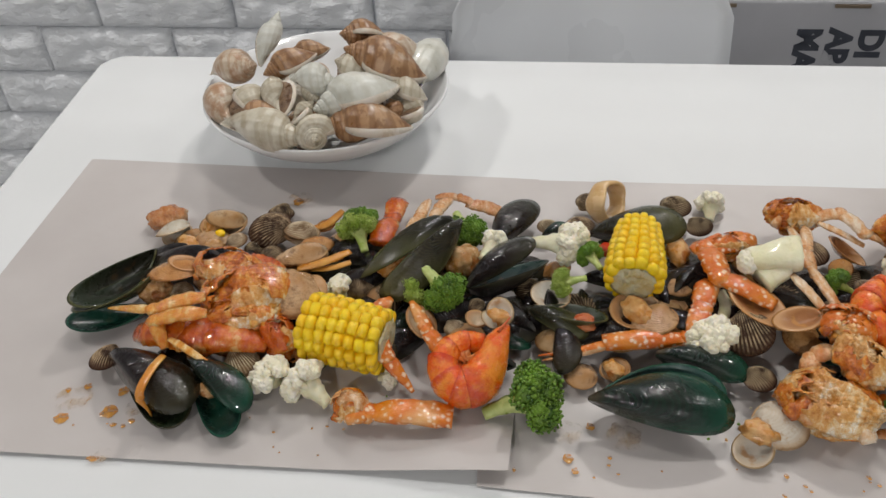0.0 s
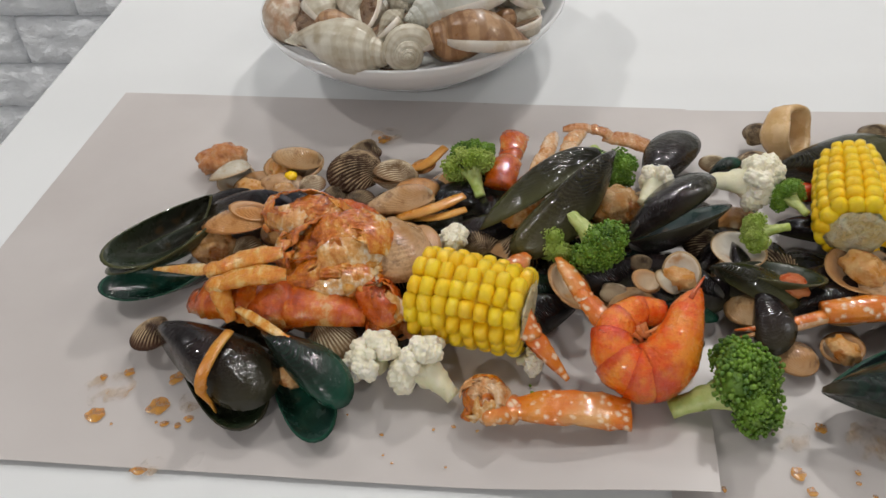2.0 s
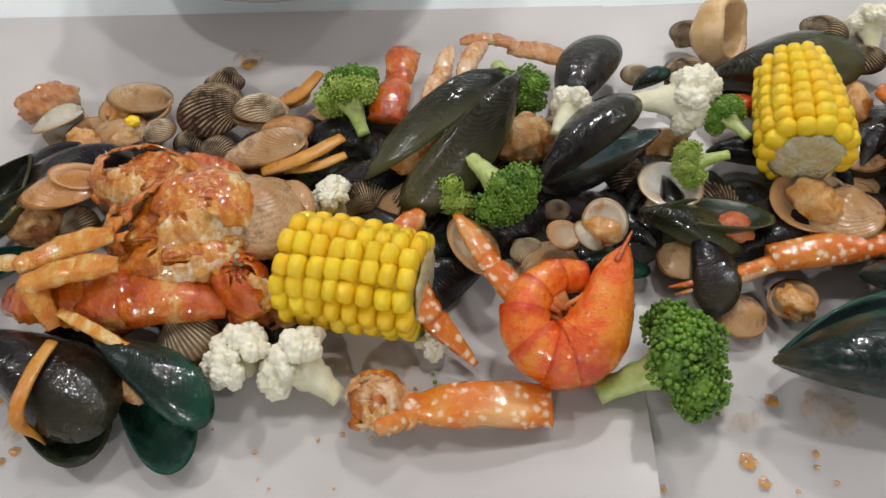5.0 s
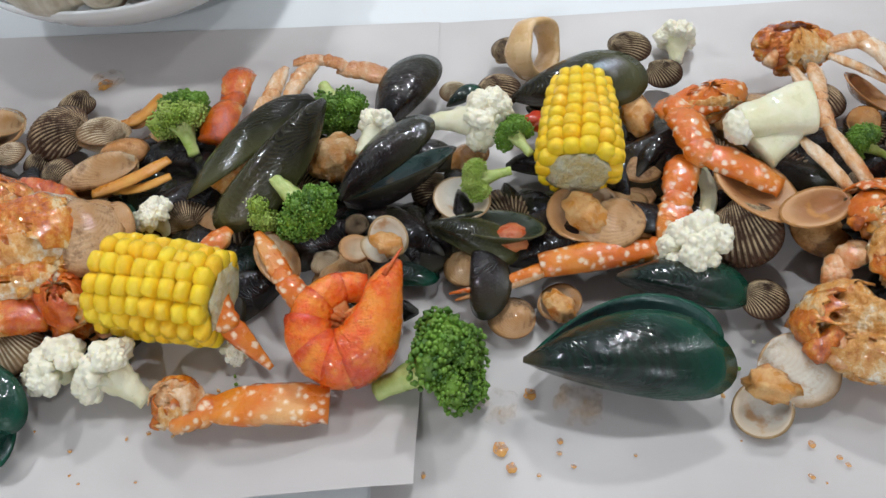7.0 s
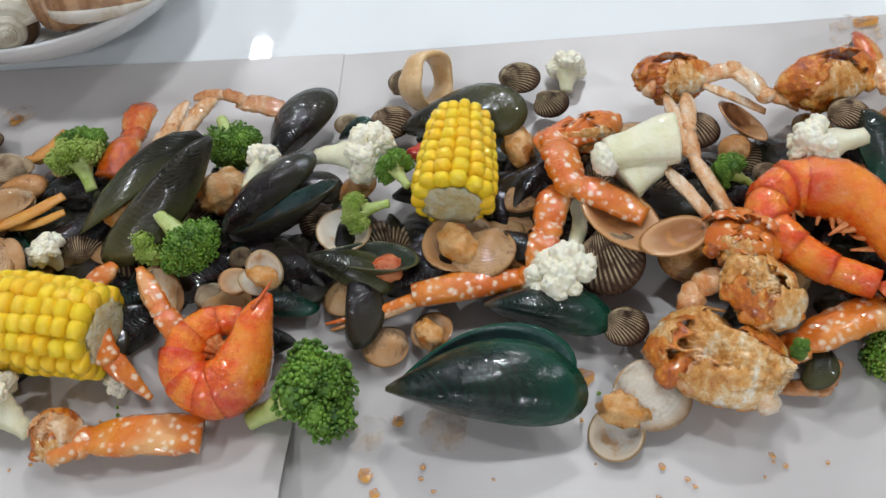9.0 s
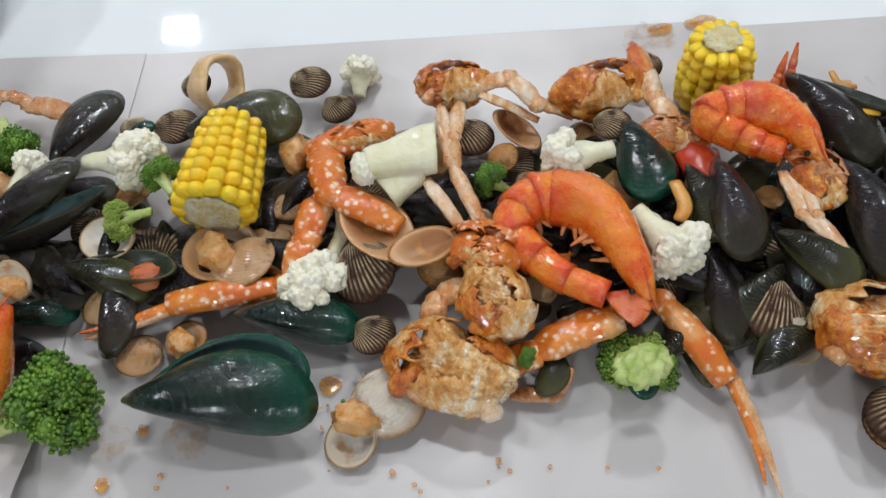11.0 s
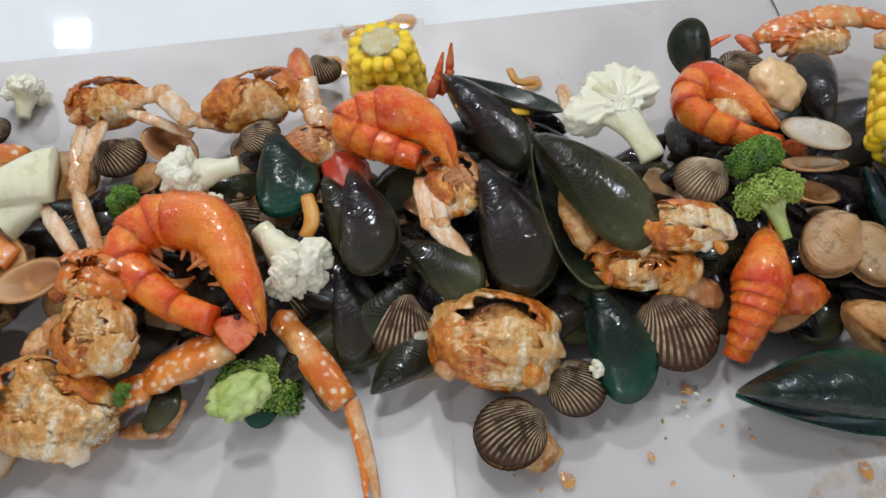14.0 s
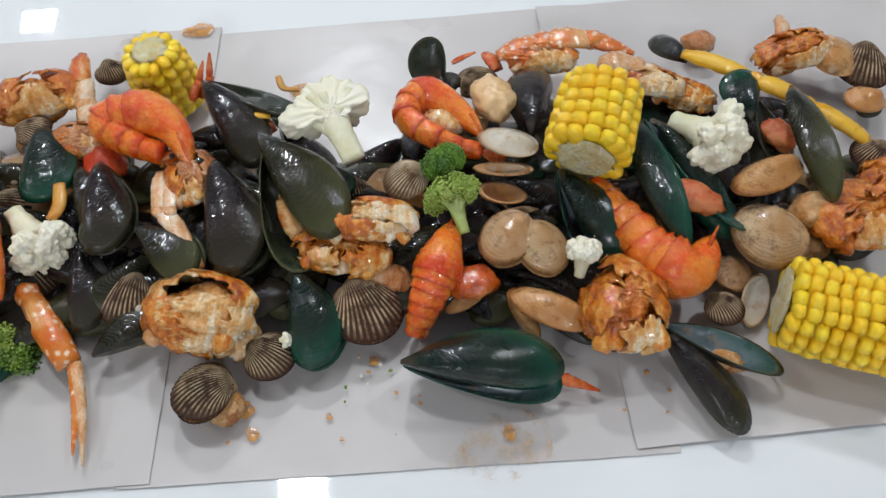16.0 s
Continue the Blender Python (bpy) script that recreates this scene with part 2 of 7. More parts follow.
def chair_shell():
    """A seat shell: the back curves round the sitter and narrows towards its top."""
    nu, nv, th = 17, 20, 0.008
    front, verts, faces = [], [], []
    for j in range(nv):
        s = j / (nv - 1)
        for i in range(nu):
            u = 2 * i / (nu - 1) - 1
            if s < 0.45:
                q = s / 0.45
                half, y, z = 0.182 + 0.012 * q, 0.66 + 0.34 * q, 0.45 - 0.01 * math.sin(q * 3.1)
            else:
                q = (s - 0.45) / 0.55
                half = 0.196 - 0.028 * q - 0.045 * max(0, q - 0.85) / 0.15
                y, z = 1.00 + 0.05 * math.sin(min(1, q * 2.2) * 1.57) + 0.04 * q, 0.45 + 0.37 * max(0, q - 0.08) / 0.92
            bend = abs(u) ** 3
            front.append(Vector((0.166 + half * u, y - 0.030 * bend * (0.4 + s), z + (0.02 * bend if s < 0.45 else 0))))
    for layer in (0, 1):
        verts += [(p.x, p.y + (th if k // nu / nv >= 0.45 else 0) * layer, p.z - (th if k // nu / nv < 0.45 else 0) * layer) for k, p in enumerate(front)]
    n = nu * nv
    for j in range(nv - 1):
        for i in range(nu - 1):
            a = j * nu + i
            faces += [(a, a + 1, a + 1 + nu, a + nu), (n + a, n + a + nu, n + a + 1 + nu, n + a + 1)]
    rim = list(range(nu)) + [j * nu + nu - 1 for j in range(1, nv)] + [(nv - 1) * nu + i for i in range(nu - 2, -1, -1)] + [j * nu for j in range(nv - 2, 0, -1)]
    m = len(rim)
    faces += [(rim[i], n + rim[i], n + rim[(i + 1) % m], rim[(i + 1) % m]) for i in range(m)]
    return verts, faces


raw("shell", *chair_shell(), M_CHAIR, chair)
for sx in (-1, 1):
    for fy in (0.72, 0.95):
        bm = bmesh.new()
        bmesh.ops.create_cone(bm, cap_ends=True, segments=12, radius1=0.013, radius2=0.018, depth=0.445, matrix=Matrix.Translation((0.166 + sx * 0.14, fy, 0.2225)))
        part("leg", bm, M_METAL, chair, smooth=True)


def letter(text, x, z, y, size, parent):
    cu = bpy.data.curves.new("print", "FONT")
    cu.body, cu.size, cu.extrude, cu.offset = text, size, 0.0004, 0.0022
    tmp = bpy.data.objects.new("print", cu)
    scene.collection.objects.link(tmp)
    me = bpy.data.meshes.new_from_object(tmp.evaluated_get(bpy.context.evaluated_depsgraph_get()))
    bpy.data.objects.remove(tmp)
    me.materials.clear()
    me.materials.append(M_BOX_INK)
    ob = new("printed_letters", me)
    ob.parent = parent
    # lines of print that run down the box
    ob.matrix_local = Matrix.Translation((x, y, z)) @ Matrix.Rotation(math.pi / 2, 4, "X") @ Matrix.Rotation(-math.pi / 2, 4, "Z")


carton = thing("cardboard_box", "grey cardboard box with dark print and staples along its top", "box")
carton.matrix_world = ROOM
part("body", box((0.60, 0.085, 0.719), (0.612, 1.185, 0.3595), 0.003), M_BOX, carton)
part("top_seam", box((0.58, 0.07, 0.006), (0.612, 1.185, 0.722), 0.002), M_CHAIR, carton, "pale board edge")
for sx in (0.340, 0.512, 0.69):
    part("staple", box((0.046, 0.003, 0.005), (sx, 1.1412, 0.713), 0.001), M_STAPLE, carton)
part("printed_rule", box((0.003, 0.0008, 0.080), (0.358, 1.1418, 0.638)), M_BOX_INK, carton)
for text, x in (("MA", 0.452), ("AB", 0.493), ("DI", 0.534)):
    letter(text, x, 0.680, 1.1422, 0.043, carton)
board = thing("dark_board", "dark grey board leaning behind the cardboard box", "board")
board.matrix_world = ROOM
part("body", box((0.70, 0.05, 0.775), (0.70, 1.2055, 0.3875), 0.003), M_DARK, board)

# ---- kraft paper ----
def sheet(name, label, corners, lift=0.0, curl=None, nu=26, nv=18, seed=0):
    """A sheet of paper from its corners (back left, back right, front right, front left), slightly wavy, with a thickness."""
    bl, br, fr, fl = [Vector((*c, 0)) for c in corners]
    verts, faces = [], []
    for layer in (0, 1):
        for j in range(nv):
            for i in range(nu):
                u, v = i / (nu - 1), j / (nv - 1)
                p = bl.lerp(br, u).lerp(fl.lerp(fr, u), v)
                e = 0.0007 * noise.noise(Vector((p.x * 9 + seed, p.y * 9, seed)))
                edge = max(abs(2 * u - 1), abs(2 * v - 1)) ** 8
                z = PAPER_Z + lift + 0.0004 + abs(e)
                if curl:
                    z += curl(u, v)
                verts.append((p.x, p.y + 0.0008 * noise.noise(Vector((p.x * 14, seed, 1))), z - 0.00025 * layer))
    n = nu * nv
    for j in range(nv - 1):
        for i in range(nu - 1):
            a = j * nu + i
            faces += [(a, a + nu, a + nu + 1, a + 1), (n + a, n + a + 1, n + a + nu + 1, n + a + nu)]
    rim = list(range(nu)) + [j * nu + nu - 1 for j in range(1, nv)] + [(nv - 1) * nu + i for i in range(nu - 2, -1, -1)] + [j * nu for j in range(nv - 2, 0, -1)]
    m, o = len(rim), len(verts)
    verts += [verts[i] for i in rim] + [verts[n + i] for i in rim]
    faces += [(o + i, o + (i + 1) % m, o + m + (i + 1) % m, o + m + i) for i in range(m)]
    ob = raw(name, verts, faces, M_PAPER, smooth=False)
    ob.data.polygons.foreach_set("use_smooth", [abs(q.normal.z) > 0.6 for q in ob.data.polygons])
    return tagged(ob, label, "paper", "sheets of table paper")


def up(a, b, x):
    x = min(1, max(0, (x - a) / (b - a)))
    return x * x * (3 - 2 * x)


sheet("kraft_paper_sheet", "greyish kraft paper sheet under the seafood, its front corner lifting", ((-0.328, 0.662), (0.112, 0.616), (0.073, 0.294), (-0.371, 0.322)), 0.0018,
      lambda u, v: 0.010 * up(0.72, 1.0, u) * up(0.8, 1.0, v) + 0.003 * up(0.1, 0.0, u) * up(0.6, 1.0, v), seed=1)
sheet("kraft_paper_sheet", "greyish kraft paper sheet, wet and shiny, under crab and mussels", ((0.066, 0.619), (0.512, 0.590), (0.458, 0.244), (0.053, 0.290)), 0.0009, seed=2)
sheet("kraft_paper_sheet", "greyish kraft paper sheet stained with sauce, under the mussel heap", ((0.472, 0.586), (0.783, 0.567), (0.736, 0.208), (0.440, 0.245)), 0.0, seed=3)
sheet("kraft_paper_sheet", "greyish kraft paper sheet under corn and shells", ((0.750, 0.568), (1.215, 0.546), (1.188, 0.174), (0.713, 0.214)), 0.0013,
      lambda u, v: 0.002 * up(0.1, 0.0, u) * up(0.3, 0.0, v), seed=4)

# ---- food materials ----
def shell_mat(name, outer, bands, rim, rough=0.2, line=0.5, coat=0.8, ribs=0, rib_light=(0.5, 0.42, 0.34), vary=0.5, bands_n=26, worn=(0.2, 0.17, 0.13), relief=0.08, spec=0.12, rim_from=0.80, fine=0.4, mottle=None):
    """Shell with growth lines (u runs from the beak to the margin, v round it)."""
    m = mat(name, outer, rough, coat=coat, spec=spec)
    n = Nodes(m)
    u, v, _ = n.split(n.uv)
    wob = n.noise(75, 4)
    g = n.math("ADD", u, n.math("MULTIPLY", n.math("SUBTRACT", wob, 0.5), 0.13))
    wave = n.math("SINE", n.math("MULTIPLY", g, bands_n * 6.2832))
    lines = n.ramp(n.math("ADD", n.math("MULTIPLY", wave, 0.5), 0.5), [(0.35, 0.0), (0.75, 1.0)])
    body = n.mix(n.ramp(n.noise(38, 4), [(0.35, 0.0), (0.65, 1.0)]), outer, bands)
    body = n.mix(n.math("MULTIPLY", lines, line), body, n.mix(0.5, body, rim))
    if ribs:
        rib = n.math("ADD", n.math("MULTIPLY", n.math("COSINE", n.math("MULTIPLY", v, ribs * 6.2832)), 0.5), 0.5)
        spot = n.ramp(n.noise(130, 4, 0.65), [(0.36, 0.0), (0.56, 1.0)])
        body = n.mix(n.math("MULTIPLY", n.ramp(rib, [(0.45, 0.0), (0.8, 1.0)]), spot), body, rib_light)
        n.bump(n.math("SINE", n.math("MULTIPLY", g, 160.0)), 0.25, 0.0006)
    body = n.mix(n.ramp(g, [(rim_from, 0.0), (0.97, 1.0)]), body, rim)
    body = n.mix(n.ramp(g, [(0.06, 1.0), (0.22, 0.0)]), body, worn)
    if mottle:
        spots = n.math("MULTIPLY", n.noise(190, 5, 0.7), n.math("ADD", 0.75, n.math("MULTIPLY", n.noise(35, 2), 0.5)))
        body = n.mix(n.ramp(spots, [(0.50, 0.0), (0.66, 0.6)]), body, mottle)
    n.color(n.mix(n.math("MULTIPLY", n.random(), vary), body, n.mix(1.0, body, (0.55, 0.75, 0.7), "MULTIPLY")))
    m.node_tree.nodes["Principled BSDF"].inputs["Coat Roughness"].default_value = 0.05
    n.bump(wave, relief, 0.0006)
    n.bump(n.noise(330, 3, 0.6), fine, 0.0012)
    n.bump(n.noise(70, 3), 0.3, 0.0018)
    n.wet(260, 0.55, 0.0012)
    n.link(n.ramp(n.noise(65, 4, 0.65), [(0.38, 0.45 * coat), (0.60, coat)]), n.b.inputs["Coat Weight"])
    n.rough(n.ramp(n.noise(170, 5, 0.7), [(0.36, max(0.08, rough - 0.06)), (0.66, rough + 0.16)]))
    return m


M_MUSSEL = shell_mat("black_mussel_shell", (0.006, 0.0050, 0.0070), (0.022, 0.013, 0.014), (0.040, 0.034, 0.020), 0.13, 0.35, bands_n=30, relief=0.10, worn=(0.09, 0.08, 0.07), rim_from=0.60, fine=0.55)
M_MUSSEL_GREEN = shell_mat("green_mussel_shell", (0.005, 0.009, 0.0085), (0.015, 0.022, 0.016), (0.010, 0.060, 0.036), 0.13, 0.3, bands_n=22, relief=0.10, vary=0.2, worn=(0.10, 0.075, 0.05), rim_from=0.70, fine=0.5)
M_MUSSEL_OLIVE = shell_mat("olive_mussel_shell", (0.008, 0.0075, 0.006), (0.026, 0.021, 0.012), (0.080, 0.074, 0.030), 0.13, 0.4, bands_n=30, relief=0.10, worn=(0.05, 0.045, 0.04), rim_from=0.56, fine=0.5)
M_CLAM = shell_mat("tan_clam_shell", (0.40, 0.165, 0.045), (0.58, 0.33, 0.14), (0.46, 0.20, 0.065), 0.16, 0.45, vary=0.4, worn=(0.60, 0.44, 0.28), bands_n=21, relief=0.16, mottle=(0.17, 0.052, 0.012))
M_CLAM_STREAK = shell_mat("streaked_clam_shell", (0.40, 0.20, 0.080), (0.62, 0.42, 0.25), (0.46, 0.24, 0.10), 0.16, 0.45, vary=0.4, worn=(0.66, 0.52, 0.36), bands_n=21, relief=0.16, mottle=(0.10, 0.033, 0.014))
M_CLAM_PALE = shell_mat("pale_clam_shell", (0.50, 0.42, 0.33), (0.68, 0.63, 0.55), (0.48, 0.31, 0.17), 0.18, 0.25, vary=0.3, worn=(0.62, 0.54, 0.44), bands_n=17, relief=0.06, mottle=(0.40, 0.22, 0.08))
M_COCKLE = shell_mat("ribbed_cockle_shell", (0.034, 0.017, 0.011), (0.090, 0.045, 0.026), (0.075, 0.036, 0.022), 0.34, 0.3, coat=0.1, ribs=32, rib_light=(0.50, 0.36, 0.22), worn=(0.52, 0.36, 0.20), vary=0.3, relief=0.3)
M_COCKLE_PALE = shell_mat("pale_cockle_shell", (0.13, 0.070, 0.035), (0.40, 0.26, 0.14), (0.26, 0.15, 0.08), 0.30, 0.3, coat=0.1, ribs=32, rib_light=(0.70, 0.56, 0.40), worn=(0.66, 0.50, 0.34), vary=0.3, relief=0.3)


def lining_mat(name, centre, margin, rough=0.22, sauce=1.0):
    m = mat(name, centre, rough, coat=0.0, spec=0.35)
    n = Nodes(m)
    u, v, _ = n.split(n.uv)
    g = n.math("ADD", u, n.math("MULTIPLY", n.math("SUBTRACT", n.noise(45, 3), 0.5), 0.22))
    body = n.mix(n.ramp(g, [(0.62, 0.0), (0.94, 1.0)]), n.mix(n.ramp(n.noise(50, 4), [(0.35, 0.0), (0.7, 1.0)]), centre, tuple(c * 0.72 for c in centre)), margin)
    n.color(n.mix(n.ramp(n.noise(85, 3), [(0.60, 0.0), (0.72, sauce)]), body, (0.44, 0.20, 0.05)))
    n.bump(n.noise(160, 3), 0.5, 0.0012)
    n.rough(n.ramp(n.noise(120, 4), [(0.35, rough), (0.65, rough + 0.22)]))
    return m


L_MUSSEL = lining_mat("mussel_lining_blue", (0.15, 0.19, 0.21), (0.03, 0.07, 0.06), sauce=0.35)
L_MUSSEL_DARK = lining_mat("mussel_lining_dark", (0.022, 0.022, 0.014), (0.014, 0.022, 0.010), 0.22, sauce=0.10)
L_MUSSEL_GREEN = lining_mat("mussel_lining_green", (0.010, 0.052, 0.034), (0.008, 0.030, 0.022), 0.14, sauce=0.05)
L_CLAM = lining_mat("clam_lining", (0.56, 0.42, 0.28), (0.42, 0.22, 0.09), 0.26)
L_CLAM_PALE = lining_mat("clam_lining_pale", (0.66, 0.61, 0.53), (0.58, 0.47, 0.34), 0.24, sauce=0.7)
L_CLAM_BROWN = lining_mat("clam_lining_brown", (0.36, 0.15, 0.055), (0.50, 0.27, 0.12), 0.26)


def flesh_mat(name, a, b, scale=60, rough=0.3, sss=0.05, bump=0.5, third=None, coat=0.22):
    m = mat(name, a, rough, coat=coat)
    n = Nodes(m)
    c = n.mix(n.ramp(n.noise(scale, 6, 0.68), [(0.40, 0.0), (0.60, 1.0)]), a, b)
    if third:
        c = n.mix(n.ramp(n.noise(scale * 0.6, 6, 0.7), [(0.53, 0.0), (0.60, 1.0)]), c, third)
    fleck = n.ramp(n.noise(scale * 5, 4, 0.7), [(0.64, 0.0), (0.74, 0.5)])
    n.color(n.mix(fleck, c, tuple(q * 0.5 for q in a)))
    n.rough(n.ramp(n.noise(scale * 2, 3), [(0.3, rough - 0.12), (0.7, rough + 0.18)]))
    n.bump(n.noise(scale * 4, 6, 0.7), min(1, bump * 1.3), 0.0022)
    n.bump(n.noise(scale * 1.4, 4), min(1, bump * 0.9), 0.005)
    n.b.inputs["Subsurface Weight"].default_value = sss
    n.b.inputs["Subsurface Radius"].default_value = (0.004, 0.002, 0.001)
    return m


M_FLESH = flesh_mat("shellfish_flesh", (0.54, 0.22, 0.035), (0.72, 0.46, 0.20), third=(0.46, 0.14, 0.012))
M_FLESH_RED = flesh_mat("mussel_flesh_red", (0.50, 0.09, 0.025), (0.58, 0.20, 0.06))
M_FLESH_PALE = flesh_mat("pale_meat", (0.46, 0.20, 0.05), (0.64, 0.42, 0.20), third=(0.34, 0.11, 0.012), bump=0.6, rough=0.24)
M_SQUID = flesh_mat("squid_flesh", (0.62, 0.38, 0.16), (0.70, 0.48, 0.25), 40, 0.24, bump=0.2)
def prawn_mat(name, deep, mid, pale):
    """Cooked prawn shell: orange-red, paler along each ring's edge, freckled, under a film of sauce."""
    m = mat(name, mid, 0.2, coat=0.9, spec=0.3)
    n = Nodes(m)
    u, v, _ = n.split(n.uv)
    c = n.mix(n.ramp(n.noise(85, 6, 0.7), [(0.40, 0.0), (0.60, 1.0)]), mid, pale)
    c = n.mix(n.ramp(n.math("ADD", n.math("MULTIPLY", u, -0.6), n.math("MULTIPLY", n.noise(120, 4), 0.6)), [(0.10, 0.0), (0.30, 0.8)]), c, deep)
    c = n.mix(n.ramp(n.noise(420, 4, 0.7), [(0.58, 0.0), (0.68, 0.6)]), c, deep)
    c = n.mix(n.ramp(n.noise(300, 5, 0.75), [(0.62, 0.0), (0.70, 0.5)]), c, (0.86, 0.46, 0.16))
    n.color(n.mix(n.ramp(n.noise(30, 4, 0.6), [(0.54, 0.0), (0.66, 0.65)]), c, pale))
    n.bump(n.noise(400, 5, 0.7), 0.5, 0.0014)
    n.bump(n.noise(100, 5, 0.6), 0.7, 0.0030)
    n.wet(240, 0.50, 0.0012)
    n.rough(n.ramp(n.noise(190, 5, 0.7), [(0.3, 0.10), (0.7, 0.38)]))
    return m


M_PRAWN = prawn_mat("prawn_shell", (0.58, 0.028, 0.001), (0.80, 0.100, 0.002), (0.86, 0.27, 0.025))
M_PRAWN_PALE = flesh_mat("prawn_shell_pale", (0.66, 0.20, 0.04), (0.72, 0.36, 0.14), 50, 0.26, 0.06, 0.3)
M_PRAWN_TAIL = flesh_mat("prawn_tail", (0.50, 0.055, 0.006), (0.62, 0.15, 0.025), 90, 0.22, 0.04, 0.3)
M_EYE = mat("black_eye", (0.008, 0.006, 0.006), 0.15)
M_CRAB = mat("spotted_crab_shell", (0.6, 0.16, 0.05), 0.24, coat=0.9, spec=0.3)
n = Nodes(M_CRAB)
blot = n.math("ADD", n.voronoi(205), n.math("MULTIPLY", n.math("SUBTRACT", n.noise(300, 4, 0.7), 0.5), 0.9))
base_c = n.mix(n.ramp(n.noise(55, 4), [(0.35, 0.0), (0.65, 1.0)]), (0.60, 0.115, 0.004), (0.68, 0.22, 0.022))
n.color(n.mix(n.ramp(blot, [(0.14, 0.9), (0.40, 0.0)]), n.mix(n.ramp(n.noise(28, 4), [(0.56, 0.0), (0.70, 0.75)]), n.mix(n.ramp(n.math("ADD", n.split(n.uv)[1], n.math("MULTIPLY", n.noise(90, 3), 0.2)), [(0.62, 0.0), (0.72, 0.85)]), base_c, (0.70, 0.48, 0.28)), (0.70, 0.40, 0.16)), (0.84, 0.66, 0.46)))
n.rough(n.ramp(n.noise(160, 4), [(0.3, 0.2), (0.7, 0.45)]))
n.wet(260, 0.50, 0.0010)
n.bump(n.noise(75, 4), 0.6, 0.004)
n.bump(n.noise(330, 5, 0.7), 0.6, 0.0010)
n.bump(n.voronoi(185), 0.2, 0.0006)


def crab_mat(name, tones, scale=48, rough=0.24, bump=0.6):
    """Sauced crab: rust, orange, amber and cream run into one another in streaks."""
    m = mat(name, tones[1], rough, coat=0.9, spec=0.3)
    n = Nodes(m)
    f = n.math("ADD", n.math("MULTIPLY", n.noise(scale, 7, 0.72, stretch=(1.0, 0.40, 0.8)), 0.62), n.math("MULTIPLY", n.noise(scale * 4.1, 5, 0.72, stretch=(1.0, 0.5, 1.0)), 0.38))
    c = n.mix(n.ramp(f, [(0.40, 0.0), (0.48, 1.0)]), tones[0], tones[1])
    c = n.mix(n.ramp(f, [(0.49, 0.0), (0.55, 1.0)]), c, tones[2])
    c = n.mix(n.ramp(f, [(0.56, 0.0), (0.60, 1.0)]), c, tones[3])
    n.color(n.mix(n.ramp(n.noise(scale * 9, 4, 0.75), [(0.62, 0.0), (0.72, 0.45)]), c, tuple(0.6 * q for q in tones[0])))
    n.wet(240, 0.50, 0.0012)
    n.rough(n.ramp(n.noise(190, 5, 0.7), [(0.3, rough - 0.12), (0.7, rough + 0.20)]))
    n.bump(n.noise(380, 5, 0.7), bump, 0.0015)
    n.bump(n.noise(100, 5, 0.6), min(1, bump * 1.2), 0.0036)
    return m


M_CRAB_LEG = crab_mat("pale_crab_leg", ((0.56, 0.19, 0.04), (0.66, 0.36, 0.16), (0.74, 0.52, 0.33), (0.80, 0.66, 0.50)), 55)
M_CRAB_LEG_ORANGE = crab_mat("orange_crab_leg", ((0.58, 0.15, 0.006), (0.66, 0.27, 0.035), (0.72, 0.42, 0.12), (0.76, 0.55, 0.28)), 50)
M_CRAB_PLATE = crab_mat("brown_crab_plate", ((0.36, 0.11, 0.025), (0.48, 0.19, 0.06), (0.56, 0.28, 0.12), (0.62, 0.40, 0.24)), 45)
M_CRAB_BODY = crab_mat("sauced_crab_body", ((0.27, 0.050, 0.003), (0.56, 0.145, 0.006), (0.70, 0.31, 0.045), (0.80, 0.58, 0.30)), 60, 0.2)
M_CRAB_WHITE = crab_mat("white_crab_meat", ((0.56, 0.20, 0.025), (0.72, 0.46, 0.20), (0.80, 0.66, 0.46), (0.84, 0.76, 0.62)), 60)
M_CRAB_RED = crab_mat("red_crab_shell", ((0.30, 0.040, 0.003), (0.52, 0.085, 0.004), (0.60, 0.16, 0.012), (0.66, 0.34, 0.10)), 42, 0.2, 0.4)
M_CRAB_TAN = crab_mat("browned_crab_meat", ((0.46, 0.15, 0.020), (0.66, 0.32, 0.080), (0.78, 0.55, 0.29), (0.87, 0.78, 0.64)), 60, 0.22)
M_CLAW_TIP = simple("claw_tip", (0.10, 0.02, 0.015), (0.30, 0.06, 0.04), 80, 0.3)
M_STRIP = flesh_mat("orange_peel_strip", (0.52, 0.19, 0.02), (0.60, 0.30, 0.05), 40, 0.3, 0.1, 0.2)
M_STALK_YELLOW = flesh_mat("yellow_stalk", (0.60, 0.28, 0.004), (0.72, 0.42, 0.02), 30, 0.3, 0.1, 0.25)
M_CHILI = flesh_mat("red_chili", (0.50, 0.035, 0.012), (0.60, 0.09, 0.02), 60, 0.2, 0.05, 0.1)
M_KERNEL = mat("corn_kernel", (0.80, 0.52, 0.02), 0.22, coat=0.4)
n = Nodes(M_KERNEL)
kc = n.mix(n.random(), (1.0, 0.57, 0.001), (1.0, 0.70, 0.010))
n.color(n.mix(n.ramp(n.noise(260, 3), [(0.4, 0.0), (0.75, 0.6)]), kc, (1.0, 0.75, 0.05)))
n.b.inputs["Subsurface Weight"].default_value = 0.25
n.b.inputs["Subsurface Radius"].default_value = (0.007, 0.0055, 0.001)
n.bump(n.noise(600, 3), 0.25, 0.0006)
n.bump(n.noise(150, 2), 0.3, 0.0015)
n.rough(n.ramp(n.noise(240, 4), [(0.3, 0.16), (0.7, 0.42)]))
M_COB = flesh_mat("cob_core", (0.92, 0.60, 0.01), (0.94, 0.72, 0.10), 150, 0.45, 0.1, 0.8, coat=0.1)

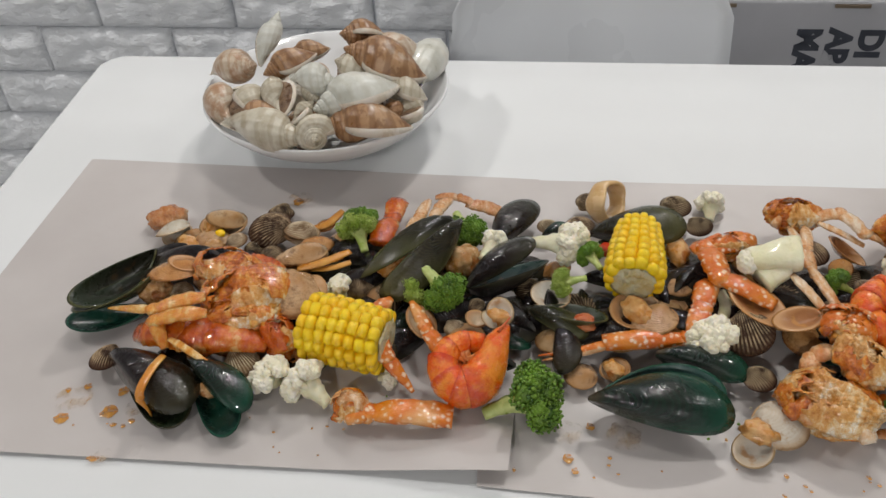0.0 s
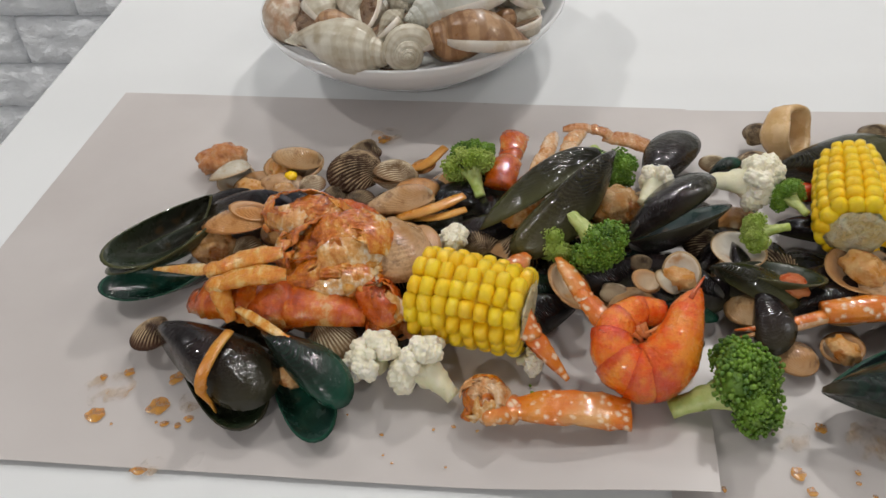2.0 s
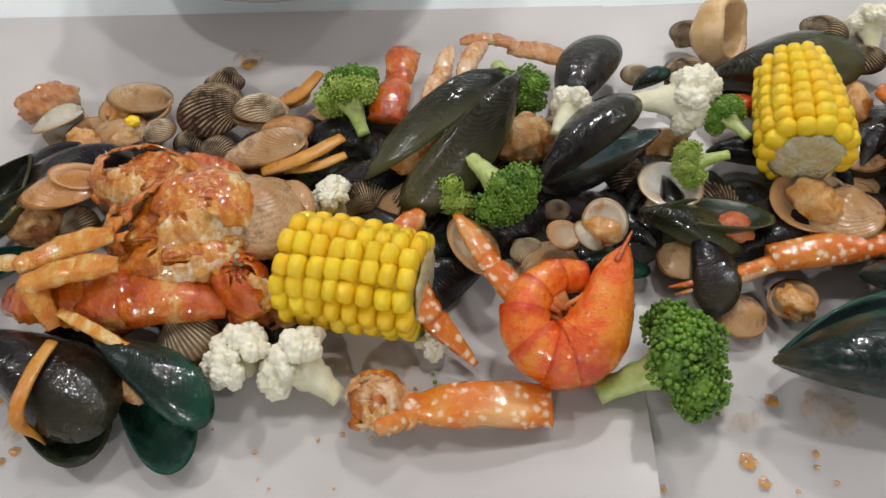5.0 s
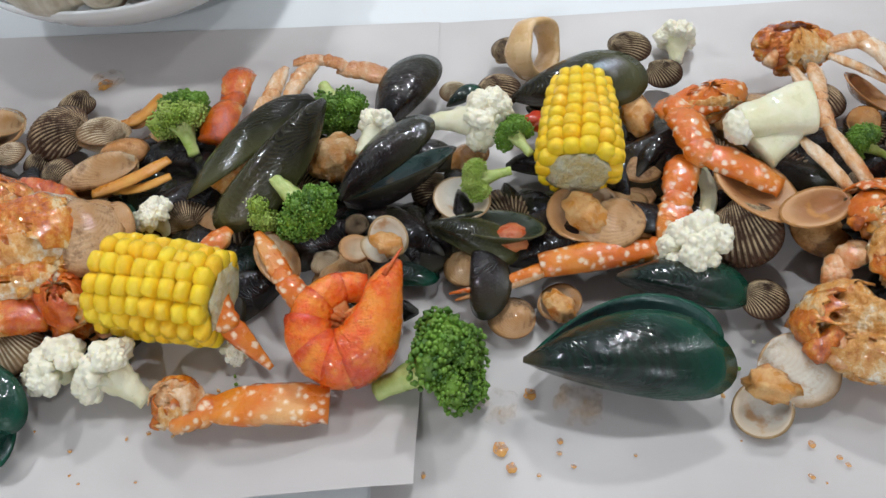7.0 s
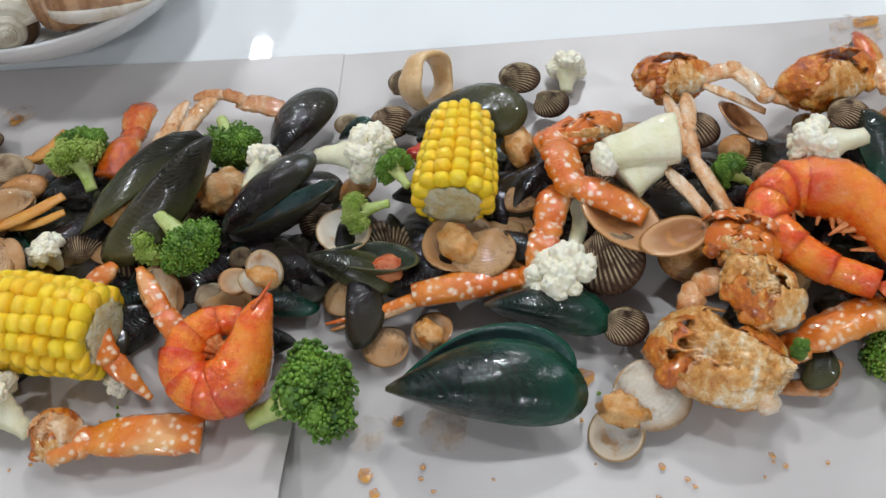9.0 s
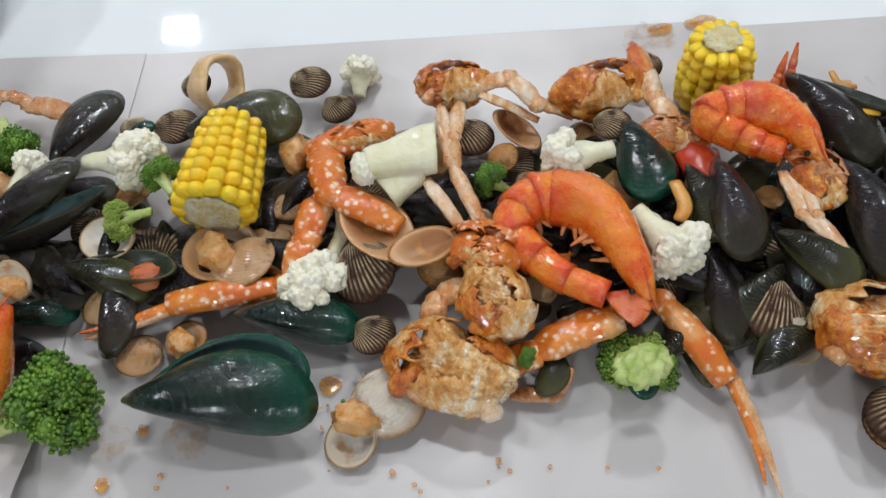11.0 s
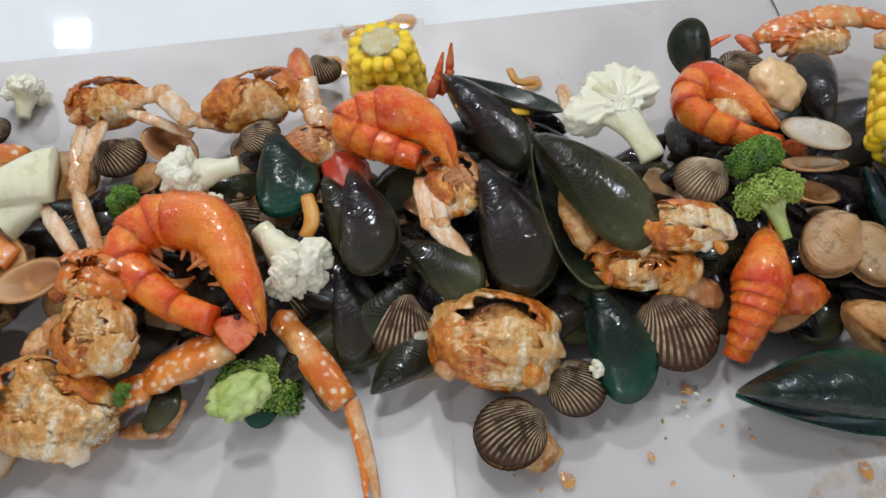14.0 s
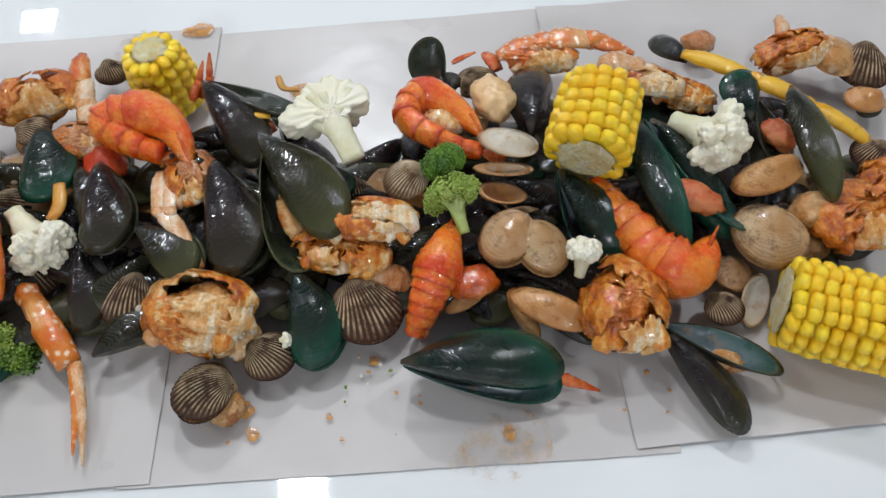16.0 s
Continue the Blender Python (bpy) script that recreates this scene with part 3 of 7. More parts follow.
M_PITH = flesh_mat("cob_pith", (0.82, 0.66, 0.28), (0.90, 0.83, 0.58), 160, 0.5, 0.1, 0.9, coat=0.0)


def floret_mat(name, a, b, c, scale, rough=0.5, sss=0.1, radius=(0.002, 0.003, 0.001)):
    m = mat(name, a, rough)
    n = Nodes(m)
    col = n.mix(n.ramp(n.noise(scale, 3), [(0.35, 0.0), (0.65, 1.0)]), a, b)
    n.color(n.mix(n.math("MULTIPLY", n.island(), 0.55), n.mix(n.ramp(n.noise(25, 4), [(0.60, 0.0), (0.72, 0.35)]), col, tuple(q * w for q, w in zip(b, (0.95, 0.75, 0.35)))), c))
    n.bump(n.noise(900, 3), 0.4, 0.0006)
    n.b.inputs["Subsurface Weight"].default_value = sss
    n.b.inputs["Subsurface Radius"].default_value = radius
    return m


M_BROC = floret_mat("broccoli_buds", (0.018, 0.070, 0.007), (0.13, 0.27, 0.020), (0.22, 0.36, 0.035), 75)
M_BROC_LIGHT = floret_mat("broccoli_buds_light", (0.20, 0.31, 0.025), (0.42, 0.50, 0.13), (0.26, 0.36, 0.04), 70)
M_BROC_STALK = flesh_mat("broccoli_stalk", (0.34, 0.44, 0.09), (0.52, 0.58, 0.22), 50, 0.3, 0.12, 0.3, coat=0.2)
M_CAULI = floret_mat("cauliflower_curd", (0.76, 0.71, 0.53), (0.84, 0.80, 0.68), (0.80, 0.75, 0.58), 45, 0.42, 0.30, (0.0035, 0.0028, 0.0016))
M_CAULI_STALK = flesh_mat("cauliflower_stalk", (0.68, 0.64, 0.40), (0.77, 0.73, 0.54), 50, 0.36, 0.15, 0.3, coat=0.2)
def whelk_mat(name, a, b, blotch, amount, band):
    """Sea snail shell: spiral bands round the whorls, growth lines across them, blotches and chalky wear (u runs down the spiral, v across the whorl)."""
    m = mat(name, a, 0.38, coat=0.15)
    n = Nodes(m)
    u, v, _ = n.split(n.uv)
    c = n.mix(n.ramp(n.noise(45, 4, 0.6), [(0.36, 0.0), (0.64, 1.0)]), a, b)
    lines = n.math("ADD", n.math("MULTIPLY", n.math("SINE", n.math("ADD", n.math("MULTIPLY", v, 75.0), n.math("MULTIPLY", n.noise(60, 2), 4.0))), 0.5), 0.5)
    c = n.mix(n.math("MULTIPLY", n.ramp(lines, [(0.55, 0.0), (0.85, 1.0)]), band), c, blotch)
    c = n.mix(n.math("MULTIPLY", n.ramp(n.noise(70, 5, 0.65, stretch=(1.0, 1.0, 0.6)), [(0.50, 0.0), (0.60, 1.0)]), amount), c, blotch)
    c = n.mix(n.ramp(n.noise(24, 4, 0.6), [(0.56, 0.0), (0.66, 0.6)]), c, (0.66, 0.62, 0.54))
    n.color(c)
    growth = n.math("SINE", n.math("MULTIPLY", u, 420.0))
    n.bump(lines, 0.35, 0.0008)
    n.bump(growth, 0.25, 0.0006)
    n.bump(n.noise(220, 4), 0.4, 0.0008)
    n.rough(n.ramp(n.noise(90, 4), [(0.3, 0.26), (0.7, 0.5)]))
    return m


M_WHELK_PALE = whelk_mat("chalky_whelk_shell", (0.50, 0.50, 0.44), (0.66, 0.66, 0.61), (0.42, 0.38, 0.28), 0.15, 0.2)
M_WHELK_CREAM = whelk_mat("cream_whelk_shell", (0.46, 0.41, 0.31), (0.63, 0.59, 0.49), (0.33, 0.25, 0.15), 0.3, 0.35)
M_WHELK_PINK = whelk_mat("blotched_whelk_shell", (0.46, 0.33, 0.22), (0.62, 0.54, 0.43), (0.34, 0.15, 0.06), 0.6, 0.35)
M_WHELK_BROWN = whelk_mat("brown_whelk_shell", (0.30, 0.15, 0.065), (0.46, 0.28, 0.15), (0.15, 0.060, 0.022), 0.6, 0.5)
M_WHELK_MOUTH = flesh_mat("whelk_mouth", (0.10, 0.05, 0.025), (0.30, 0.19, 0.11), 60, 0.3)
L_WHELK = flesh_mat("whelk_lip", (0.66, 0.58, 0.47), (0.74, 0.69, 0.62), 50, 0.25, 0.05, 0.1)
M_SAUCE = mat("sauce_stain", (0.42, 0.17, 0.03), 0.16)
n = Nodes(M_SAUCE)
n.color(n.ramp(n.noise(120, 3), [(0.3, (0.50, 0.17, 0.008)), (0.7, (0.64, 0.31, 0.035))]))
n.link(n.ramp(n.noise(190, 4), [(0.35, 0.45), (0.65, 0.85)]), n.b.inputs["Alpha"])
M_OIL = mat("pale_oil_stain", (0.44, 0.33, 0.22), 0.38)
n = Nodes(M_OIL)
n.color(n.ramp(n.noise(90, 3), [(0.3, (0.58, 0.28, 0.06)), (0.7, (0.56, 0.40, 0.24))]))
n.link(n.ramp(n.noise(110, 4), [(0.46, 0.0), (0.68, 0.5)]), n.b.inputs["Alpha"])


# ---- food shapes ----
def basis(a, b, roll=0.0):
    """A frame at a whose x runs to b and whose z is as upright as can be, turned by roll degrees about x."""
    a, b = Vector(a), Vector(b)
    x = (b - a).normalized()
    z = Vector((0, 0, 1)) - x * x.z
    if z.length < 0.05:
        z = Vector((0, 1, 0)) - x * x.y
    z.normalize()
    m = Matrix((x, z.cross(x), z)).transposed().to_4x4()
    return Matrix.Translation(a) @ m @ Matrix.Rotation(radians(roll), 4, "X")


def at_frame(name, label, category, m, group=""):
    ob = thing(name, label, category, group)
    ob.matrix_world = m
    return ob


def spline(points, n):
    """n points along a smooth curve through the given ones."""
    p = [Vector(q) for q in points]
    if len(p) == 2:
        return [p[0].lerp(p[1], i / (n - 1)) for i in range(n)]
    p = [2 * p[0] - p[1]] + p + [2 * p[-1] - p[-2]]
    out, segs = [], len(p) - 3
    for i in range(n):
        f = i / (n - 1) * segs
        k = min(int(f), segs - 1)
        t = f - k
        a, b, c, d = p[k:k + 4]
        out.append(0.5 * ((2 * b) + (c - a) * t + (2 * a - 5 * b + 4 * c - d) * t * t + (3 * b - a - 3 * c + d) * t ** 3))
    return out


def tube(path, radius, sides=10, flat=1.0, tilt=0.0, up_hint=(0, 0, 1), wobble=0.0, seed=0, keel=0.0):
    """A capped tube; radius: a function of 0..1; flat: the section's height over its width."""
    n = len(path)
    verts, faces, uv = [], [], []
    for i, p in enumerate(path):
        d = (path[min(i + 1, n - 1)] - path[max(i - 1, 0)]).normalized()
        w = Vector(up_hint).cross(d)
        if w.length < 0.1:
            w = Vector((0, 1, 0)).cross(d)
        w.normalize()
        h = d.cross(w)
        r = radius(i / (n - 1))
        for k in range(sides):
            a = 2 * math.pi * k / sides + tilt
            rr = r * (1 + wobble * noise.noise(Vector((i * 0.6, k * 1.3, seed))) + keel * (math.cos(2 * a + 0.5) + 0.6 * math.cos(3 * a + seed)))
            verts.append(p + w * (rr * math.cos(a)) + h * (rr * flat * math.sin(a)))
            uv.append((i / (n - 1), k / sides))
    for i in range(n - 1):
        for k in range(sides):
            a, b = i * sides + k, i * sides + (k + 1) % sides
            faces.append((a, b, b + sides, a + sides))
    for end, ring in ((path[0], 0), (path[-1], n - 1)):
        c = len(verts)
        verts.append(Vector(end))
        uv.append((ring / (n - 1), 0.5))
        for k in range(sides):
            a, b = ring * sides + k, ring * sides + (k + 1) % sides
            faces.append((c, b, a) if ring == 0 else (c, a, b))
    return verts, faces, uv


def put_tube(name, path, radius, material, parent, label="", sides=10, flat=1.0, wobble=0.0, up_hint=(0, 0, 1), seed=0, keel=0.0):
    """A tube given in the world's axes, made a part of a thing that is only moved, not turned."""
    off = parent.location
    v, f, uv = tube([p - off for p in path], radius, sides, flat, 0.0, up_hint, wobble, seed, keel)
    return raw(name, v, f, material, parent, label, uv=uv)


def valve(name, length, width, curve, mats, parent, m, label="", ribs=0, kind="mussel", ng=11, nth=34, thick=0.0011, flip=1):
    """One shell valve that grows from its beak by turning about the hinge: x to the margin, z outwards, the margin in z = 0. flip -1: the mirrored valve."""
    if ribs:
        nth = ribs * 4
        ng += 3
    rings = []
    for i in range(ng):
        g = 0.07 + 0.93 * (i / (ng - 1)) ** 0.85
        al = curve * math.log(1 / g)
        ring = []
        for k in range(nth):
            f = 2 * math.pi * k / nth
            s = 0.5 - 0.5 * math.cos(f)
            if kind == "mussel":
                x = length * s
                y = width / 2 * math.sin(f) * (0.015 + s) ** 0.40 * 1.14 + (0.13 * width * math.sin(s * 3.1))
            else:
                x = length * (s - 0.04)
                y = width / 2 * math.sin(f) * (1.0 + 0.05 * math.cos(f)) + (0.06 * width * s if kind == "clam" else 0.03 * width * s)
            a2 = al
            if ribs:
                a2 += 0.045 * math.cos(ribs * f) * (1 - abs(math.cos(f / 2)) ** 6) * min(1, 3 * (1 - g) + 0.5)
            ring.append(Vector((g * x * math.cos(a2), g * y * flip, g * x * math.sin(a2))))
        rings.append(ring)
    verts = [p for r in rings for p in r]
    uv = [(0.07 + 0.93 * (i / (ng - 1)) ** 0.85, k / nth) for i in range(ng) for k in range(nth)]
    n = len(verts)
    mid = Vector((length * 0.5, 0, 0))
    shrink = 1 - 2 * thick / width
    verts += [mid + (p - mid) * shrink - Vector((0, 0, thick * 0.7 if i < n - nth else 0)) for i, p in enumerate(verts)]
    uv += uv
    faces, slots = [], []
    for i in range(ng - 1):
        for k in range(nth):
            a, b = i * nth + k, i * nth + (k + 1) % nth
            faces.append((a, b, b + nth, a + nth))
            slots.append(0)
            faces.append((n + a, n + a + nth, n + b + nth, n + b))
            slots.append(1)
    last = (ng - 1) * nth
    for k in range(nth):
        a, b = last + k, last + (k + 1) % nth
        faces.append((a, b, n + b, n + a))
        slots.append(0)
    faces.append(tuple(reversed(range(nth))))
    slots.append(0)
    if flip < 0:
        faces = [tuple(reversed(q)) for q in faces]
    ob = raw(name, verts, faces, list(mats), parent, label, uv=uv, mats=slots)
    ob.matrix_local = m
    return ob


def blob(size, seed=0, rough=0.25, freq=2.2, sub=3, ridged=0.0):
    bm = bmesh.new()
    bmesh.ops.create_icosphere(bm, subdivisions=sub, radius=1.0)
    for v in bm.verts:
        p = v.co.copy()
        q = p * freq + Vector((seed * 7.7, seed * 3.1, seed))
        d = rough * noise.noise(q) + rough * 0.5 * noise.noise(q * 2.3)
        if ridged:
            d += ridged * (0.5 - abs(noise.noise(q * 1.7 + Vector((9, 3, 1))))) + ridged * 0.6 * (0.3 - abs(noise.noise(q * 3.9))) + ridged * 0.3 * (0.3 - abs(noise.noise(q * 8.3)))
        v.co = Vector((p.x * size[0], p.y * size[1], p.z * size[2])) * (1 + d)
    return bm


SHELLS = {"black": (M_MUSSEL, L_MUSSEL_DARK), "green": (M_MUSSEL_GREEN, L_MUSSEL), "olive": (M_MUSSEL_OLIVE, L_MUSSEL_DARK), "blue": (M_MUSSEL, L_MUSSEL),
          "tan": (M_CLAM, L_CLAM_BROWN), "pale": (M_CLAM_PALE, L_CLAM_PALE), "light": (M_CLAM_STREAK, L_CLAM), "greendark": (M_MUSSEL_GREEN, L_MUSSEL_DARK), "greenlined": (M_MUSSEL_GREEN, L_MUSSEL_GREEN), "cockle": (M_COCKLE, L_CLAM), "cockle_pale": (M_COCKLE_PALE, L_CLAM)}
COUNT = [0]


def fits(a, b, roll, curve):
    """The curve of a valve whose dome hangs down, kept shallow enough to clear the paper."""
    if math.cos(radians(roll)) > -0.3:
        return curve
    size = (Vector(b) - Vector(a)).length
    room = max(0.0, 0.6 * a[2] + 0.4 * b[2] - PAPER_Z - 0.003)
    return max(0.16, min(curve, room / (0.36 * size)))


def mussel(look_, valves, label, wide=0.5, curve=0.55, flesh=None, flesh_mat_=None, group="mussels"):
    """valves: (beak, far end, roll) for each; roll 0 shows the dome, 180 the lining."""
    COUNT[0] += 1
    a, b, roll = valves[0]
    ob = thing("mussel", label, "mussel", group, a)
    inv = Matrix.Translation(a).inverted()
    for a, b, roll in valves:
        size = (Vector(b) - Vector(a)).length
        valve("valve", size, size * wide, fits(a, b, roll, curve), SHELLS[look_], ob, inv @ basis(a, b, roll), flip=-1 if math.cos(radians(roll)) < 0 else 1)
    if flesh:
        (a, b, r) = flesh
        m = inv @ basis(a, b)
        size = (Vector(b) - Vector(a)).length
        bm = blob((size / 2, r, r * 0.7), COUNT[0], 0.3, 1.8)
        f = part("flesh", bm, flesh_mat_ or M_FLESH, ob, "cooked mussel flesh", True)
        f.matrix_local = m @ Matrix.Translation((size / 2, 0, 0))
    return ob


def bivalve(name, look_, valves, label, wide=1.25, curve=0.62, ribs=0, flesh=None, group="", flesh_m=None):
    """A clam or cockle. valves: (hinge, margin, roll)."""
    COUNT[0] += 1
    a = valves[0][0]
    ob = thing(name, label, name, group or name + "s", a)
    inv = Matrix.Translation(a).inverted()
    for a, b, roll in valves:
        size = (Vector(b) - Vector(a)).length
        valve("valve", size, size * wide, fits(a, b, roll, curve), SHELLS[look_], ob, inv @ basis(a, b, roll), ribs=ribs, kind=name, ng=10, nth=28, flip=-1 if math.cos(radians(roll)) < 0 else 1)
    if flesh:
        c, r = flesh
        bm = blob((r * 1.2, r * 0.8, r * 0.6), COUNT[0], 0.4, 2.0)
        f = part("flesh", bm, flesh_m or M_FLESH, ob, "cooked orange shellfish flesh", True)
        f.matrix_local = Matrix.Translation(Vector(c) - Vector(valves[0][0])) @ Matrix.Rotation(COUNT[0] * 1.3, 4, "Z")
    return ob


def clam(look_, valves, label, wide=1.3, curve=0.5, flesh=None, flesh_m=None):
    return bivalve("clam", look_, valves, label, wide, curve * 1.35, 0, flesh, "clams", flesh_m)


def cockle(look_, a, b, label, roll=0.0, wide=1.08, gape=0.0, curve=1.0):
    """A whole cockle: two ribbed valves, hinge at a, margin at b."""
    m = basis(a, b, roll)
    b2 = m @ (Matrix.Rotation(radians(gape), 4, "Y") @ Vector(((Vector(b) - Vector(a)).length, 0, 0)))
    return bivalve("cockle", look_, [(a, b, roll), (a, tuple(b2), roll + 180)], label, wide, curve, 32)


def prawn(points, radius, label, pale=False, tail=True, eye=True, legs=True, group="prawns"):
    """points: along the back from the tail to the head's front."""
    COUNT[0] += 1
    base = Vector(points[0])
    ob = thing("prawn", label, "prawn", group, base)
    path = spline(points, 61)
    shell = M_PRAWN_PALE if pale else M_PRAWN
    mid = sum(path, Vector()) / len(path)
    # overlapping rings of the tail
    marks = [0.03, 0.13, 0.22, 0.31, 0.40, 0.49, 0.58]
    for k in range(6):
        i0, i1 = int(marks[k] * 60), int(marks[k + 1] * 60) + 2
        seg = path[i0:i1 + 1]
        r = radius * (0.52 + 0.085 * (k + 1))
        put_tube("shell_ring", [p.copy() for p in seg], lambda s, k=k: radius * (0.50 + 0.092 * (k + s)) * (1.08 - 0.13 * s + 0.03 * math.sin(s * 3.1)), shell, ob, sides=18, flat=1.12, wobble=0.12, seed=k)
    # head shield with its spike
    seg = path[int(0.56 * 60):]
    put_tube("head", [p.copy() for p in seg], lambda s: radius * (1.04 * (1 - s ** 2.4) + 0.10 + 0.05 * math.sin(9 * s)), shell, ob, sides=14, flat=1.1, wobble=0.06, seed=9)
    d = (path[-1] - path[-6]).normalized()
    put_tube("spike", spline([path[-8] + Vector((0, 0, radius * 0.7)), path[-1] + Vector((0, 0, radius * 0.4)), path[-1] + d * radius * 0.35 + Vector((0, 0, radius * 0.35))], 7), lambda s: radius * 0.09 * (1 - s) + 0.0002, M_PRAWN_TAIL, ob, sides=6)
    if eye:
        for sgn in (-1, 1):
            side = d.cross(Vector((0, 0, 1))).normalized()
            bm = blob((0.0018, 0.0018, 0.0018), 1, 0.05, sub=2)
            e = part("eye", bm, M_EYE, ob, "black eye", True)
            e.location = path[-4] + side * sgn * radius * 0.65 + Vector((0, 0, radius * 0.35)) - base
    if tail:
        d = (path[0] - path[4]).normalized()
        side = d.cross(Vector((0, 0, 1))).normalized()
        for k, ang in enumerate((-0.5, -0.18, 0.18, 0.5)):
            tip = path[0] + (d * math.cos(ang) + side * math.sin(ang)) * radius * 1.45
            put_tube("tail_blade", spline([path[1], path[0].lerp(tip, 0.5), tip], 8), lambda s: radius * (0.12 + 0.22 * math.sin(min(1, s * 1.15) * 2.6)), M_PRAWN_TAIL, ob, sides=8, flat=0.14)
    if legs:
        for k in range(15):
            i = 10 + k * 3
            p = path[i]
            inward = (mid - p)
            inward.z = 0
            inward = inward.normalized() if inward.length > 1e-4 else Vector((0, -1, 0))
            q = p + inward * radius * 1.0 + Vector((0, 0, -radius * 0.35))
            tip = q + inward * radius * 0.40 + Vector((0.3 * radius * math.sin(k * 2.1), 0.3 * radius * math.cos(k), -radius * 0.3))
            put_tube("swimmer_leg", spline([p + inward * radius * 0.6, q, tip], 6), lambda s: radius * 0.20 * (1 - s) + 0.0007, M_PRAWN_PALE, ob, sides=6, flat=0.6)
    return ob


def limb(points, radii, label, look_="leg", name="crab_limb", knuckle=1.0, flat=0.58, group="crab legs", tip=True):
    """A jointed crab leg: a segment between each two points, with a knuckle at each joint."""
    COUNT[0] += 1
    material = {"leg": M_CRAB_LEG, "orange": M_CRAB_LEG_ORANGE, "spot": M_CRAB, "plate": M_CRAB_PLATE, "red": M_CRAB_RED, "prawn": M_PRAWN_TAIL, "stalk": M_STALK_YELLOW}[look_]
    ob = thing(name, label, "crab limb" if "limb" in name else "crab", group, points[0])
    p = [Vector(q) for q in points]
    if look_ == "leg":
        radii = [r * 0.8 for r in radii]
    elif look_ == "spot":
        radii = [r * 0.88 for r in radii]
    for k in range(len(p) - 1):
        a, b, ra, rb = p[k], p[k + 1], radii[k], radii[k + 1]
        last = k == len(p) - 2
        rise = Vector((0, 0, min(ra, rb) * 0.35))
        path = spline([a, a.lerp(b, 0.5) + rise, b], 18)

        def rad(s, ra=ra, rb=rb, last=last):
            r = 0.86 * (ra + (rb - ra) * s)
            u = min(1, s / 0.28)
            r *= 0.66 + 0.40 * u * u * (3 - 2 * u) - 0.10 * max(0, s - 0.5)
            ends = 1.0 if s < 0.72 else 1.0 - 0.22 * ((s - 0.72) / 0.28) ** 2 + (0.10 if s > 0.95 else 0)
            return max(0.0004, r * ends)
        seg = put_tube("segment", path, rad, material, ob, sides=12, flat=flat, wobble=0.18, seed=COUNT[0] + k, keel=0.22 if look_ == "spot" else 0.15)
        if look_ == "spot" and ra > 0.008 and (b - a).length > 0.03:
            for q in (4, 9, 14):
                side = (b - a).normalized().cross(Vector((0, 0, 1))).normalized() * (1 if COUNT[0] % 2 else -1)
                c = path[q] + side * rad(q / 17) * 0.85
                put_tube("spine", [c, c + side * 0.0022, c + side * 0.0048 + (b - a).normalized() * 0.002], lambda s: 0.0016 * (1 - s) + 0.0002, M_CRAB_WHITE, seg, sides=6).location = (0, 0, 0)
        if not last:
            bm = blob((rb * knuckle, rb * knuckle, rb * knuckle * flat), COUNT[0] + k, 0.22, 2.0, 2)
            j = part("joint", bm, material, ob, "", True)
            j.location = b - p[0]
    return ob


def claw(points, r, spread, label, look_="spot", teeth=True, group="crab claws"):
    """A crab pincer: points run from the wrist over the palm's end to the tip of the fixed finger; spread: the other finger's tip."""
    COUNT[0] += 1
    material = {"spot": M_CRAB, "leg": M_CRAB_LEG, "red": M_CRAB_RED}[look_]
    w, k, tip = [Vector(q) for q in points]
    tip2 = Vector(spread)
    ob = thing("crab_claw", label, "crab claw", group, w)
    put_tube("palm", spline([w, w.lerp(k, 0.5) + Vector((0, 0, r * 0.2)), k], 14), lambda s: r * (0.50 + 0.42 * math.sin(0.25 + s * 2.3)), material, ob, sides=11, flat=0.72, wobble=0.13, seed=COUNT[0])
    bm = blob((r * 0.8, r * 0.8, r * 0.65), COUNT[0], 0.25, 2.0, 2)
    j = part("wrist", bm, material, ob, "", True)
    j.location = (0, 0, 0)
    side = (tip - k).normalized().cross(Vector((0, 0, 1))).normalized()
    for nm, t2, s0 in (("fixed_finger", tip, 1), ("moving_finger", tip2, -1)):
        sgn = 1 if (t2 - k).dot(side) > 0 else -1
        start = k + side * sgn * r * 0.32
        bow = side * sgn * r * 0.16
        path = spline([start, start.lerp(t2, 0.5) + bow, t2], 14)
        f = put_tube(nm, path, lambda s: r * 0.40 * (1 - s ** 1.4) + 0.0006, M_CRAB_LEG if look_ == "spot" and s0 < 0 else material, ob, sides=9, flat=0.8, wobble=0.05, seed=3)
        put_tube("finger_tip", path[-3:], lambda s: r * 0.44 * (1 - (0.85 + 0.15 * s) ** 1.6) + 0.0008, M_CLAW_TIP, f, "dark claw tip", sides=8).location = (0, 0, 0)
        if teeth:
            vs, fs = [], []
            for q in range(3, 11):
                c = path[q] - side * sgn * r * 0.40 * (1 - (q / 13) ** 1.6) - w
                e = r * 0.10
                o = len(vs)
                vs += [c + Vector((e, 0, 0)), c + Vector((-e, 0, 0)), c + Vector((0, 0, e)), c + Vector((0, 0, -e)), c - side * sgn * e * 1.4]
                fs += [(o, o + 2, o + 4), (o + 2, o + 1, o + 4), (o + 1, o + 3, o + 4), (o + 3, o, o + 4)]
            raw("teeth", vs, fs, M_CRAB_WHITE, f)
    return ob


ICO = {}


def ico(sub):
    if sub not in ICO:
        bm = bmesh.new()
        bmesh.ops.create_icosphere(bm, subdivisions=sub, radius=1.0)
        bm.verts.ensure_lookup_table()
        ICO[sub] = (np.array([v.co[:] for v in bm.verts]), np.array([[v.index for v in f.verts] for f in bm.faces]))
        bm.free()
    return ICO[sub]


